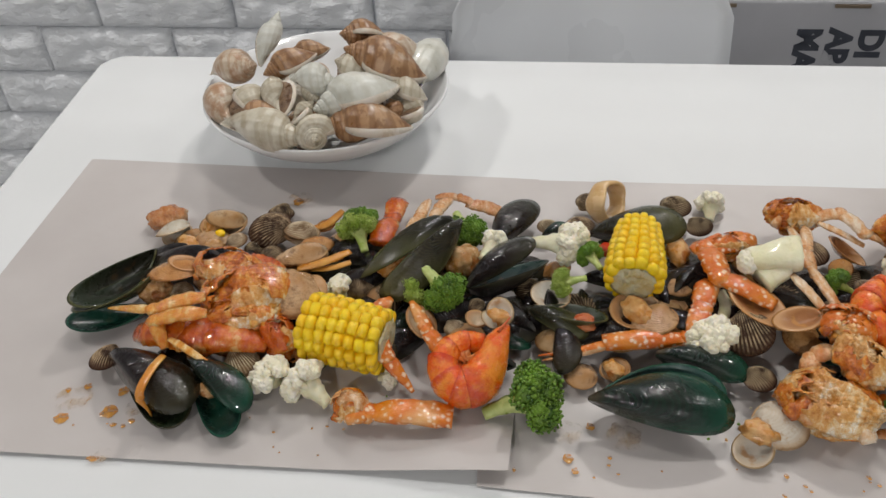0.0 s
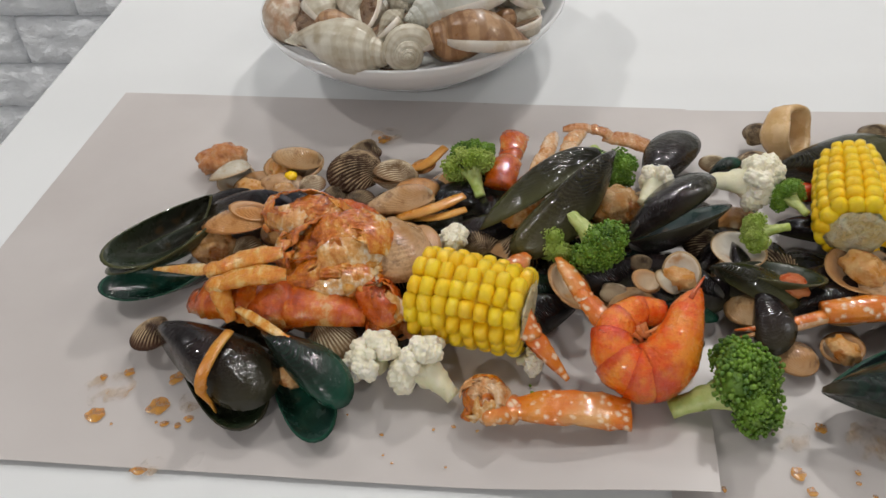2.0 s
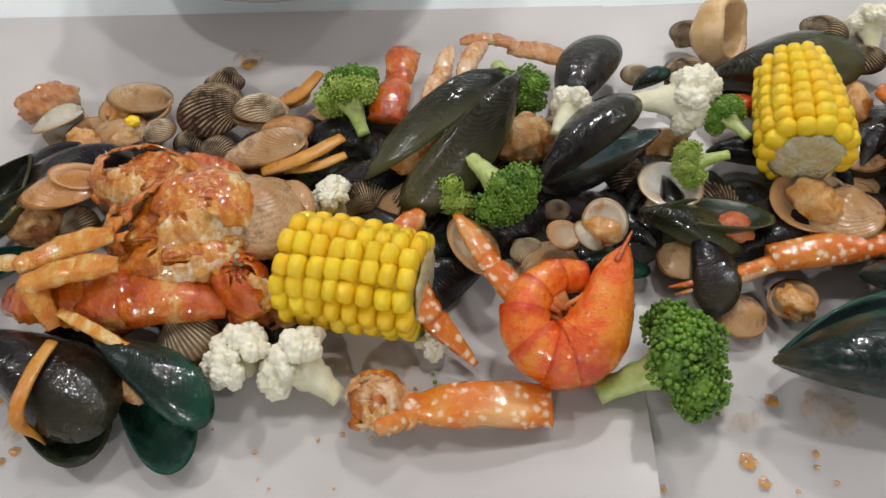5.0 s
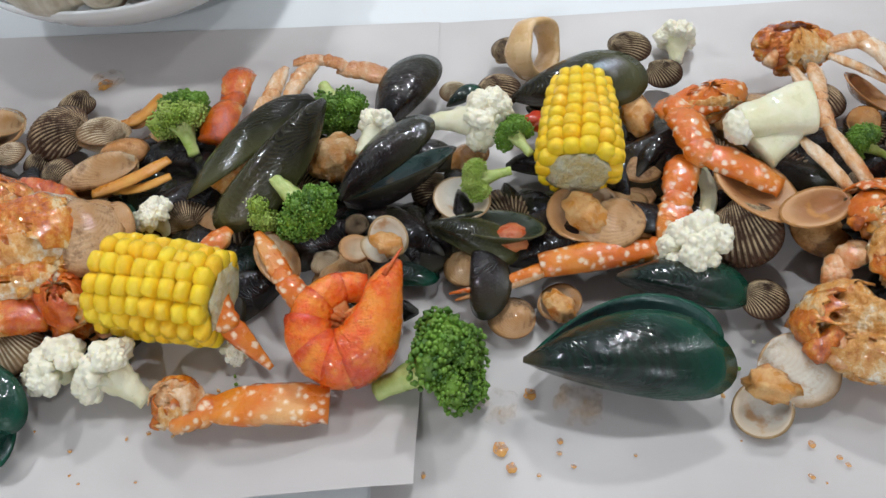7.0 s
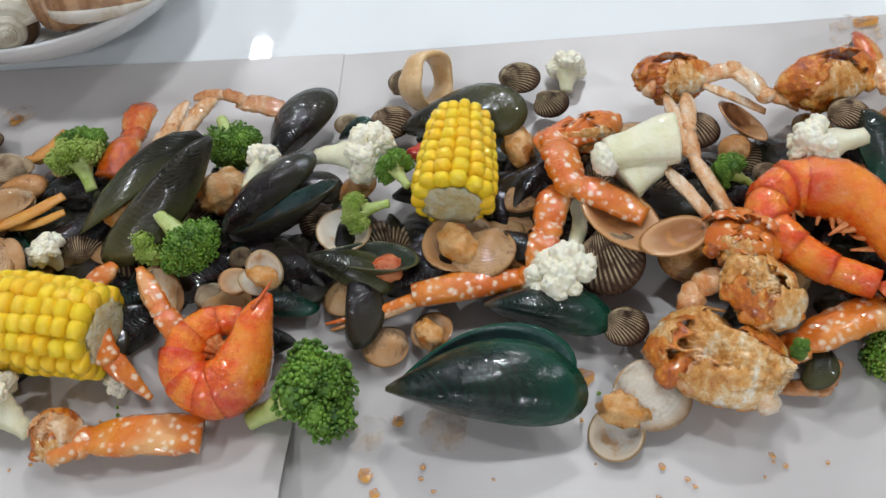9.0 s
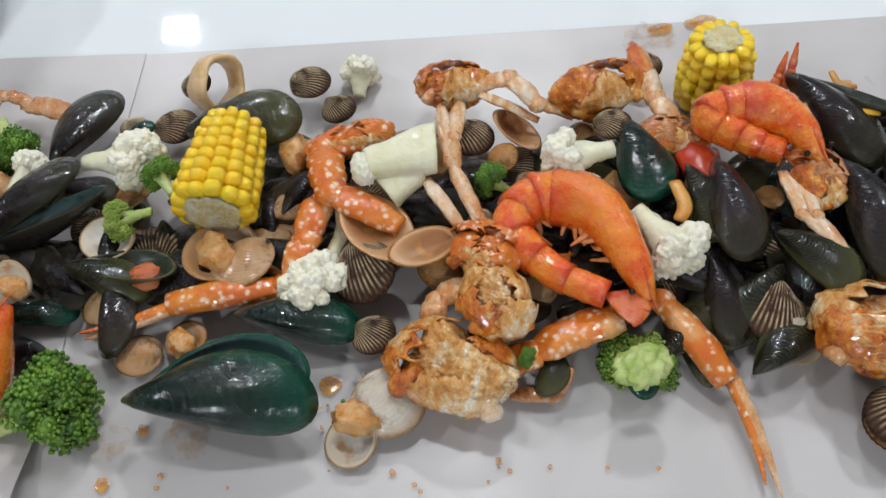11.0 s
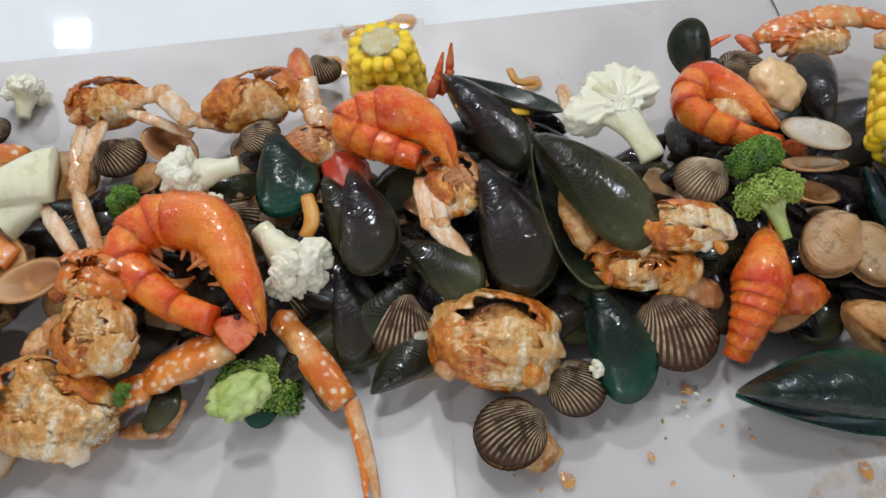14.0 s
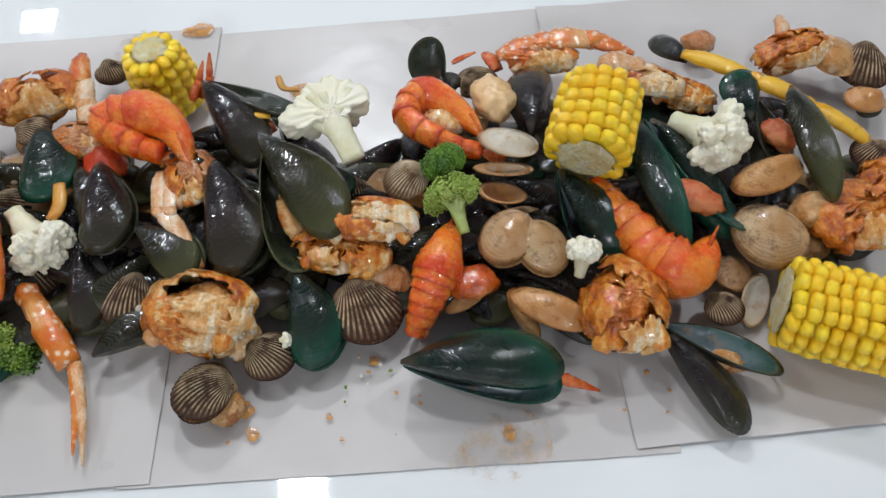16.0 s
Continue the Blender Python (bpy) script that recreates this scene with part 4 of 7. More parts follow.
def broken(size, seed, sub=6):
    """An angular broken lump: soft facets, dents and torn fibres."""
    rnd = np.random.default_rng(seed + 300)
    v0, f0 = ico(sub)
    nrm = rnd.normal(size=(15, 3))
    nrm /= np.linalg.norm(nrm, axis=1)[:, None]
    off = rnd.uniform(0.72, 1.05, 15)
    r = np.sum((np.maximum(0, v0 @ nrm.T) / off) ** 22, axis=1) ** (-1 / 22)
    r = np.clip(r, 0.5, 1.25)
    hole = rnd.normal(size=(7, 3))
    hole /= np.linalg.norm(hole, axis=1)[:, None]
    for h in hole:
        r = r - rnd.uniform(0.15, 0.38) * np.exp(-((1 - v0 @ h) / rnd.uniform(0.02, 0.08)) ** 2)
    fine = np.array([0.10 * noise.noise(Vector(p) * 2.6 + Vector((seed, 0, 0))) + 0.16 * (0.3 - abs(noise.noise(Vector((p[0] * 2.6, p[1] * 7, p[2] * 5)) + Vector((0, seed, 0)))))
                     + 0.10 * (0.3 - abs(noise.noise(Vector((p[0] * 6, p[1] * 13, p[2] * 10)) + Vector((seed, 3, 0))))) + 0.04 * noise.noise(Vector(p) * 23) for p in v0])
    return v0 * (r + fine)[:, None] * np.array(size), f0


def plate_mesh(size, t0, t1, p0, p1, seed):
    """A curved, jagged piece of shell over an ellipsoid."""
    nu, nv, vs, fs = 16, 10, [], []
    for layer in (0, 1):
        for j in range(nv):
            for i in range(nu):
                u, v = i / (nu - 1), j / (nv - 1)
                eu = 0.30 * noise.noise(Vector((v * 4, seed, 1))) * (1 if u > 0.5 else -1) * abs(2 * u - 1)
                ev = 0.38 * noise.noise(Vector((u * 5, seed, 7))) * (1 if v > 0.5 else -1) * abs(2 * v - 1)
                t, p = t0 + (t1 - t0) * (u + eu), p0 + (p1 - p0) * (v + ev)
                d = Vector((math.cos(p) * math.cos(t), math.cos(p) * math.sin(t), math.sin(p)))
                k = 1.08 + 0.12 * noise.noise(d * 2.0 + Vector((seed, 0, 0))) + 0.05 * noise.noise(d * 9 + Vector((0, seed, 0))) - 0.05 * layer
                vs.append((d.x * size[0] * k, d.y * size[1] * k, d.z * size[2] * k))
    n = nu * nv
    for j in range(nv - 1):
        for i in range(nu - 1):
            a = j * nu + i
            fs += [(a, a + 1, a + 1 + nu, a + nu), (n + a, n + a + nu, n + a + 1 + nu, n + a + 1)]
    rim = list(range(nu)) + [j * nu + nu - 1 for j in range(1, nv)] + [(nv - 1) * nu + i for i in range(nu - 2, -1, -1)] + [j * nu for j in range(nv - 2, 0, -1)]
    m = len(rim)
    fs += [(rim[i], n + rim[i], n + rim[(i + 1) % m], rim[(i + 1) % m]) for i in range(m)]
    return vs, fs


def chunk(a, size, label, material=None, yaw=0.0, pitch=0.0, roll=0.0, rough=0.22, ridged=0.22, freq=1.7, name="crab_piece", category="crab", group="crab pieces", sub=4, stumps=0):
    """A broken piece of crab: a lump of meat, leg sockets side by side, and jagged plates of shell over it."""
    COUNT[0] += 1
    ob = at_frame(name, label, category, Matrix.Translation(a) @ Euler((radians(roll), radians(pitch), radians(yaw))).to_matrix().to_4x4(), group)
    material = material or M_CRAB_BODY
    whole = name != "crab_piece" or sub < 4 or size[2] < 0.006
    if whole:
        part("body", blob(size, COUNT[0], rough, freq, sub, ridged), material, ob, "", True)
        return ob
    raw("body", *broken([0.94 * q for q in size], COUNT[0]), material, ob)
    rnd = np.random.default_rng(COUNT[0] + 900)
    n = 6 if size[0] > 0.02 else 4
    for k in range(n):
        cx = size[0] * (-0.72 + 1.44 * k / (n - 1))
        tilt = rnd.uniform(-0.2, 0.25)
        p = [Vector((cx * 0.45, 0, 0.1 * size[2])), Vector((cx * 0.85, -size[1] * 0.62, size[2] * (0.25 + tilt))), Vector((cx * 1.12, -size[1] * 1.0, size[2] * (0.0 + tilt)))]
        v, f, uv = tube(spline(p, 9), lambda s: size[2] * (0.34 - 0.06 * s) * (1 + 0.12 * math.sin(s * 9)) * (1 if s < 0.95 else 0.8), 11, 0.8, wobble=0.25, seed=COUNT[0] + k)
        raw("leg_socket", v, f, (M_CRAB_LEG_ORANGE, M_CRAB_BODY, M_CRAB_WHITE if material is M_CRAB_WHITE else M_CRAB_LEG, M_CRAB_BODY)[(k + COUNT[0]) % 4], ob, uv=uv)
    shell = M_CRAB_RED if material is M_CRAB_RED else (M_CRAB if material is M_CRAB else M_CRAB_BODY)
    for k in range(5):
        t0 = rnd.uniform(0.0, 0.7) + k * 1.26
        lift = rnd.uniform(0.95, 1.22)
        raw("shell_plate", *plate_mesh([q * lift for q in size], t0, t0 + rnd.uniform(0.9, 1.9), rnd.uniform(-0.15, 0.35), rnd.uniform(0.8, 1.35), COUNT[0] + k * 3.3), (shell, material, shell, M_CRAB_WHITE if material is M_CRAB_WHITE else M_CRAB_TAN, material)[k], ob)
    return ob


def beads(centres, radii, sub, jitter, rnd):
    """Many small bumps as one list of vertices and faces."""
    v0, f0 = ico(sub)
    vs, fs = [], []
    for i, (c, r) in enumerate(zip(centres, radii)):
        scale = r * (1 + jitter * rnd.uniform(-1, 1, (len(v0), 1)))
        vs.append(v0 * scale + c)
        fs.append(f0 + i * len(v0))
    return np.concatenate(vs), np.concatenate(fs)


def curd(centres, radii, middle, size, cut):
    """The outer skin of many lobes seen from the middle: one closed surface with soft creases."""
    v0, f0 = ico(6 if size > 0.007 else 5)
    c = centres - middle
    b = v0 @ c.T
    disc = b * b - (np.sum(c * c, axis=1) - radii * radii)[None, :]
    t = np.where(disc > 0, b + np.sqrt(np.maximum(disc, 0)), 0)
    r = np.maximum(np.max(t, axis=1), 0.35 * size)
    if cut:
        r = np.where(v0[:, 2] > 0.02, np.minimum(r, size * (0.22 + 0.05 * np.array([noise.noise(Vector((p[0] * 5, p[1] * 5, 3))) for p in v0])) / np.maximum(v0[:, 2], 0.02)), r)
    grain = np.array([noise.noise(Vector(p) * 16.0) for p in v0])
    return v0 * (r * (1 + 0.025 * grain))[:, None] + middle, f0


def floret(kind, a, b, size, label, spread=1.0, light=0.0, cut=False, branches=7):
    """A floret: a branching stalk from a, and a crown of clustered buds round b, of radius size."""
    COUNT[0] += 1
    rnd = np.random.default_rng(COUNT[0])
    m = basis(a, b)
    length = (Vector(b) - Vector(a)).length
    ob = at_frame(kind, label, kind, m, kind + " florets")
    stalk_m = M_BROC_STALK if kind == "broccoli" else M_CAULI_STALK
    crown_m = (M_BROC_LIGHT if light > 0.5 else M_BROC) if kind == "broccoli" else M_CAULI
    heads, sizes = [], []
    count = 15 if kind == "broccoli" else 30
    for i in range(count):
        z = 1 - (i + 0.5) / count * 1.25
        ph = i * 2.399 + rnd.uniform(-0.3, 0.3)
        rr = math.sqrt(max(0, 1 - z * z))
        dirv = np.array([z * 0.75, rr * math.cos(ph) * spread, rr * math.sin(ph)])
        if cut and dirv[2] > 0.25:
            dirv[2] = 0.25
        heads.append(np.array([length, 0, 0]) + dirv * size * (0.66 if kind == "broccoli" else 0.76) * rnd.uniform(0.85, 1.08))
        sizes.append(size * (rnd.uniform(0.30, 0.42) if kind == "broccoli" else rnd.uniform(0.20, 0.34)))
    centres, radii = [], []
    per, bead = (105, 0.14) if kind == "broccoli" else (34, 0.30)
    for h, s in zip(heads, sizes):
        for q in range(per):
            z = 1 - 2 * (q + 0.5) / per
            ph = q * 2.399 + rnd.uniform(-0.4, 0.4)
            rr = math.sqrt(1 - z * z)
            centres.append(h + np.array([z, rr * math.cos(ph), rr * math.sin(ph)]) * s * (rnd.uniform(0.80, 1.12) if kind == "broccoli" else rnd.uniform(0.66, 0.84)))
            radii.append(s * bead * rnd.uniform(0.7, 1.25))
        centres.append(h)
        radii.append(s * (0.86 if kind == "broccoli" else 0.88))
    if kind == "broccoli":
        v, f = beads(centres, radii, 1, 0.10, rnd)
    else:
        v, f = curd(np.array(centres), np.array(radii), np.array([length - 0.1 * size, 0, 0]), size, cut)
    raw("crown", v, f, crown_m, ob)
    # the stalk is short beside its crown and widens into it like a fan
    fan = kind != "broccoli"
    x0 = max(0.0, length - size * (1.5 if fan else 1.45))
    r0 = size * (0.34 if fan else 0.24)
    v, f, uv = tube(spline([(x0, 0, 0), (x0 + (length - x0) * 0.4, 0, 0.03 * size), (x0 + (length - x0) * 0.85, 0, 0)], 11), lambda s: r0 * (0.85 + (0.3 if cut else 0.95 if fan else 0.6) * s * s), 13, 0.55 if cut else 0.8, wobble=0.25, seed=COUNT[0])
    raw("stalk", v, f, stalk_m, ob, "pale cut stalk", uv=uv)
    for i in range(0, count, max(1, count // branches)):
        h = Vector(heads[i])
        v, f, uv = tube(spline([(x0 + (length - x0) * 0.3, 0, 0), Vector((x0 + (length - x0) * 0.65, 0, 0)).lerp(h, 0.4), h], 8), lambda s: r0 * (0.50 if cut else 0.62) * (1 - 0.16 * s), 8, 0.85, wobble=0.2, seed=i)
        raw("branch", v, f, stalk_m, ob, uv=uv)
    return ob


def kernel_mesh():
    """A plump kernel, rounded like a soft box; x along the cob, y round it, z outwards."""
    nu, nv = 10, 7
    vs, fs = [], []
    for j in range(nv):
        t = -math.pi / 2 + math.pi * j / (nv - 1)
        for i in range(nu):
            p = 2 * math.pi * i / nu

            def e(c, k=0.60):
                return math.copysign(abs(c) ** k, c)
            vs.append((0.5 * e(math.cos(t)) * e(math.cos(p)), 0.5 * e(math.cos(t)) * e(math.sin(p)), 0.5 * e(math.sin(t), 0.85)))
    for j in range(nv - 1):
        for i in range(nu):
            a, b = j * nu + i, j * nu + (i + 1) % nu
            fs.append((a, b, b + nu, a + nu))
    return vs, fs


tmp = raw("kernel", *kernel_mesh(), M_KERNEL)
KERNEL = tmp.data
bpy.data.objects.remove(tmp)


def corn(a, b, radius, label, rows=14, pitch=0.0070, spin=0.0, taper=0.06):
    """A length of corn cob: core and single kernels."""
    COUNT[0] += 1
    rnd = np.random.default_rng(COUNT[0] + 50)
    m = basis(a, b)
    length = (Vector(b) - Vector(a)).length
    ob = at_frame("corn_cob", label, "corn", m, "corn cobs")
    core = radius * 0.80
    v, f, uv = tube(spline([(0.002, 0, 0), (length - 0.001, 0, 0)], 12), lambda s: core * (1 + 0.03 * math.sin(s * 40)) * (1 - taper * s ** 1.6), 22, wobble=0.10, seed=COUNT[0])
    raw("core", v, f, M_COB, ob, "pale cob core", uv=uv)
    for x, nm in ((-0.0006, "cut_end"), (length + 0.0006, "cut_end")):
        v, f, uv = tube(spline([(x - 0.001, 0, 0), (x + 0.001, 0, 0)], 4), lambda s: core * 0.86 * (1 - (taper if x > 0.01 else 0)) * (0.8 if s in (0, 1) else 1), 22, wobble=0.3, seed=COUNT[0] + 1)
        raw(nm, v, f, M_PITH, ob, "pale rough pith", uv=uv)
    n = int(length / pitch)
    for r in range(rows):
        ang = 2 * math.pi * r / rows + spin
        lean, slip = rnd.uniform(-0.10, 0.10), rnd.uniform(-0.5, 0.5)
        for i in range(n):
            x = (i + 0.5 + 0.35 * slip) * length / n + rnd.uniform(-0.0005, 0.0005)
            if not 0.001 < x < length - 0.001:
                continue
            s = x / length
            wob = lean * (s - 0.5) + 0.05 * math.sin(s * 5 + r * 1.3)
            k = new("kernel", KERNEL)
            k.parent = ob
            end = (1 - 0.10 * (abs(2 * s - 1) ** 6)) * (1 - taper * s ** 1.6)
            k.matrix_local = (Matrix.Rotation(ang + wob, 4, "X") @ Matrix.Translation((x, 0, radius * 0.80 * end)) @ Matrix.Rotation(radians(rnd.uniform(-7, 7)), 4, "Y") @ Matrix.Rotation(radians(rnd.uniform(-8, 8)), 4, "Z")
                              @ Matrix.Diagonal((pitch * 1.12 * rnd.uniform(0.90, 1.06), 2 * math.pi * radius * 0.88 / rows * 1.14 * end * rnd.uniform(0.94, 1.04), radius * 0.52 * rnd.uniform(0.90, 1.10), 1)))
    return ob


def whelk(a, b, tone, spin=0.0, fat=1.0):
    """A sea snail: apex at a, the mouth's end at b."""
    COUNT[0] += 1
    a, b = Vector(a), Vector(b)
    a, b = a - (b - a) * 0.10, b + (b - a) * 0.08
    m = basis(a, b, spin)
    L = (b - a).length
    fat *= 1.0
    skin, label = WHELKS[tone]
    ob = at_frame("whelk_shell", label, "sea snail", m, "sea snail shells")
    nt, ns, turns = 120, 18, 5.0
    verts, faces, uv = [], [], []
    c = math.log(1 / 0.56) / (2 * math.pi)
    tmax = 2 * math.pi * turns
    for i in range(nt):
        th = tmax * i / (nt - 1)
        q = math.exp(-c * (tmax - th))
        lip = 1 + 0.22 * max(0, (i / (nt - 1) - 0.93) / 0.07) ** 2
        cx, rho = 0.56 * L * q, 0.13 * L * q * fat
        for k in range(ns):
            f = 2 * math.pi * k / ns
            # the section: shouldered above, drawn out below
            ax = math.cos(f)
            rad = 0.21 * L * q * fat * math.sin(f) * lip * (1 + 0.05 * math.cos(7 * th) * max(0, -ax))
            axial = (0.30 if ax < 0 else 0.50) * L * q * ax
            taper = 1 - 0.45 * max(0, ax) ** 2
            r = rho * (1 - 0.5 * max(0, ax) ** 2) + rad * taper
            verts.append((cx + axial, r * math.cos(th), r * math.sin(th)))
            uv.append((i / (nt - 1), k / ns))
    slots = []
    for i in range(nt - 1):
        for k in range(ns):
            a1, b1 = i * ns + k, i * ns + (k + 1) % ns
            faces.append((a1, b1, b1 + ns, a1 + ns))
            slots.append(1 if i > nt - 3 else 0)
    n = len(verts)
    # the mouth's inner face, set back
    ring = [(nt - 1) * ns + k for k in range(ns)]
    ctr = sum((Vector(verts[i]) for i in ring), Vector()) / ns
    back = sum((Vector(verts[(nt - 14) * ns + k]) for k in range(ns)), Vector()) / ns * 0.8 + ctr * 0.2
    verts += [tuple(Vector(verts[i]).lerp(back, 0.14)) for i in ring] + [tuple(back)]
    uv += [(1, 0)] * (ns + 1)
    for k in range(ns):
        a1, b1 = ring[k], ring[(k + 1) % ns]
        faces += [(a1, b1, n + (k + 1) % ns, n + k), (n + k, n + (k + 1) % ns, n + ns)]
        slots += [1, 2]
    ob2 = raw("shell", verts, faces, [skin, L_WHELK, M_WHELK_MOUTH], ob, uv=uv, mats=slots)
    return ob


def stain(x, y, r, seed, oil=False, stretch=1.0, turn=0.0):
    """A thin spill on the paper with an uneven outline."""
    pts = []
    for k in range(28):
        a = 2 * math.pi * k / 28
        d = r * (1 + 0.35 * noise.noise(Vector((math.cos(a) * 1.3, math.sin(a) * 1.3, seed * 3.7))) + 0.12 * noise.noise(Vector((math.cos(a) * 4, math.sin(a) * 4, seed))))
        px, py = d * math.cos(a) * stretch, d * math.sin(a)
        pts.append((px * math.cos(turn) - py * math.sin(turn), px * math.sin(turn) + py * math.cos(turn)))
    vs = [(0, 0, 0.0003)] + [(px * 0.8, py * 0.8, 0.0003) for px, py in pts] + [(px, py, 0) for px, py in pts]
    n = len(pts)
    fs = [(0, 1 + k, 1 + (k + 1) % n) for k in range(n)] + [(1 + k, 1 + n + k, 1 + n + (k + 1) % n, 1 + (k + 1) % n) for k in range(n)]
    ob = raw("sauce_stain", vs, fs, M_OIL if oil else M_SAUCE)
    ob.location = (x, y, PAPER_Z + 0.0031)
    return tagged(ob, "greasy pale sauce smear soaked into the paper" if oil else "orange-brown sauce drop on the paper", "stain", "sauce stains")


def strip(points, r, label, material, name="vegetable_strip", flat=0.4, category="vegetable"):
    COUNT[0] += 1
    ob = thing(name, label, category, "", points[0])
    put_tube("strip", spline(points, 16), lambda s: r * (0.75 + 0.3 * math.sin(0.4 + 2.4 * s)), material, ob, sides=9, flat=flat, wobble=0.1, seed=COUNT[0])
    return ob


def ring_of_squid(c, r, width, label, yaw, pitch):
    COUNT[0] += 1
    ob = at_frame("squid_ring", label, "squid", Matrix.Translation(c) @ Euler((0, radians(pitch), radians(yaw))).to_matrix().to_4x4(), "squid rings")
    vs, fs, nr, ns = [], [], 36, 10
    for i in range(nr):
        a = 2 * math.pi * i / nr
        rr = r * (1 + 0.10 * math.sin(2 * a + 0.5) + 0.03 * math.sin(5 * a))
        for k in range(ns):
            f = 2 * math.pi * k / ns
            d = rr + 0.0028 * math.cos(f)
            vs.append((width / 2 * math.copysign(abs(math.sin(f)) ** 0.6, math.sin(f)) * (1 + 0.12 * math.sin(3 * a)), d * math.cos(a), d * math.sin(a)))
    for i in range(nr):
        for k in range(ns):
            a1, b1 = i * ns + k, i * ns + (k + 1) % ns
            c1, d1 = ((i + 1) % nr) * ns + k, ((i + 1) % nr) * ns + (k + 1) % ns
            fs.append((a1, b1, d1, c1))
    raw("ring", vs, fs, M_SQUID, ob)
    return ob

# ---- the bowl of sea snails ----
def bowl():
    """A wide pasta bowl, turned on a wheel, its rim a little higher at the back."""
    prof = [(0.0, 0.010), (0.030, 0.0095), (0.052, 0.011), (0.080, 0.021), (0.102, 0.035), (0.114, 0.0455), (0.1195, 0.0515), (0.1215, 0.0520), (0.1220, 0.0502),
            (0.117, 0.043), (0.105, 0.031), (0.083, 0.016), (0.060, 0.0065), (0.050, 0.0035), (0.048, 0.0), (0.043, 0.0), (0.042, 0.004), (0.0, 0.004)]
    ns, vs, fs = 72, [], []
    for r, z in prof:
        for k in range(ns):
            f = 2 * math.pi * k / ns
            y = r * math.sin(f)
            vs.append((0.985 * r * math.cos(f), 0.985 * y, z * 1.06 * (1 - 0.5 * y)))
    for i in range(len(prof) - 1):
        for k in range(ns):
            a, b = i * ns + k, i * ns + (k + 1) % ns
            fs.append((a, b, b + ns, a + ns))
    ob = raw("ceramic_bowl", vs, fs, M_CERAMIC)
    ob.location = (-0.0925, 0.7085, TABLE_Z)
    return tagged(ob, "wide white ceramic bowl heaped with sea snail shells", "bowl")


bowl()
WHELKS = {"w": (M_WHELK_PALE, "chalky white sea snail shell heaped in the bowl"), "c": (M_WHELK_CREAM, "cream sea snail shell with faint bands in the bowl"),
          "p": (M_WHELK_PINK, "cream sea snail shell blotched with brown in the bowl"), "b": (M_WHELK_BROWN, "brown banded sea snail shell heaped in the bowl")}
for k in range(16):
    ang, rad = k * 2.399, 0.020 + 0.0038 * k
    c = Vector((-0.0925 + rad * math.cos(ang), 0.7085 + rad * math.sin(ang), 0.786 + 0.0006 * k))
    d = Vector((0.020 * math.cos(ang * 1.7), 0.020 * math.sin(ang * 1.7), 0.003))
    whelk(c - d, c + d, "cwpb"[k % 4], k * 50, 1.2)
for a, b, tone, spin, fat in (
        ((-0.1348, 0.7348, 0.8663), (-0.1465, 0.6987, 0.8369), "w", 150, 0.62),
        ((-0.1575, 0.6963, 0.8337), (-0.2064, 0.7172, 0.8133), "p", 200, 1.0),
        ((-0.1933, 0.6803, 0.8181), (-0.1654, 0.6283, 0.8143), "p", 20, 1.05),
        ((-0.1394, 0.6732, 0.8379), (-0.1012, 0.6942, 0.8453), "b", 180, 1.0),
        ((-0.1223, 0.7113, 0.8379), (-0.0900, 0.7174, 0.8398), "b", 200, 1.0),
        ((-0.0726, 0.6491, 0.8407), (-0.1098, 0.6546, 0.8384), "w", 160, 1.2),
        ((-0.1328, 0.6609, 0.8388), (-0.1192, 0.6241, 0.8255), "c", 30, 1.1),
        ((-0.0922, 0.6323, 0.8303), (-0.1117, 0.6146, 0.8183), "c", 40, 1.1),
        ((-0.0847, 0.6225, 0.8304), (-0.0249, 0.6563, 0.8308), "w", 170, 1.0),
        ((-0.0708, 0.7108, 0.8569), (-0.0371, 0.7212, 0.8483), "b", 150, 1.2),
        ((-0.0622, 0.6872, 0.8528), (0.0005, 0.6849, 0.8302), "b", 190, 1.0),
        ((0.0161, 0.7745, 0.8120), (-0.0031, 0.6602, 0.8196), "w", 215, 0.55),
        ((-0.0261, 0.6587, 0.8317), (0.0050, 0.6628, 0.8166), "c", 180, 1.1),
        ((0.0040, 0.6587, 0.8132), (-0.0203, 0.6316, 0.8137), "c", 20, 1.1),
        ((-0.0764, 0.6111, 0.8210), (-0.0118, 0.6224, 0.8111), "b", 170, 1.0),
        ((-0.0857, 0.5891, 0.8182), (-0.0927, 0.6186, 0.8129), "c", 180, 1.7),
        ((-0.0986, 0.5986, 0.8144), (-0.1714, 0.6249, 0.8118), "c", 190, 0.78),
        ((-0.1592, 0.6655, 0.8261), (-0.1433, 0.6330, 0.8204), "c", 150, 1.2),
        ((-0.1600, 0.6344, 0.8163), (-0.1272, 0.6329, 0.8237), "b", 170, 1.1),
        ((-0.0242, 0.6493, 0.8207), (-0.0164, 0.6301, 0.8098), "b", 150, 1.3),
        ((-0.0749, 0.6860, 0.8421), (-0.0490, 0.6752, 0.8369), "c", 190, 1.2),
        ((-0.0893, 0.6389, 0.8285), (-0.1000, 0.6654, 0.8355), "c", 160, 1.2),
        ((-0.0466, 0.6890, 0.8421), (-0.0115, 0.7424, 0.8258), "p", 200, 0.9),
        ((-0.1372, 0.6380, 0.8195), (-0.1112, 0.6434, 0.8252), "c", 80, 1.1),
        ((-0.0596, 0.6439, 0.8236), (-0.0290, 0.6379, 0.8147), "p", 60, 1.1)):
    whelk(a, b, tone, spin, fat)

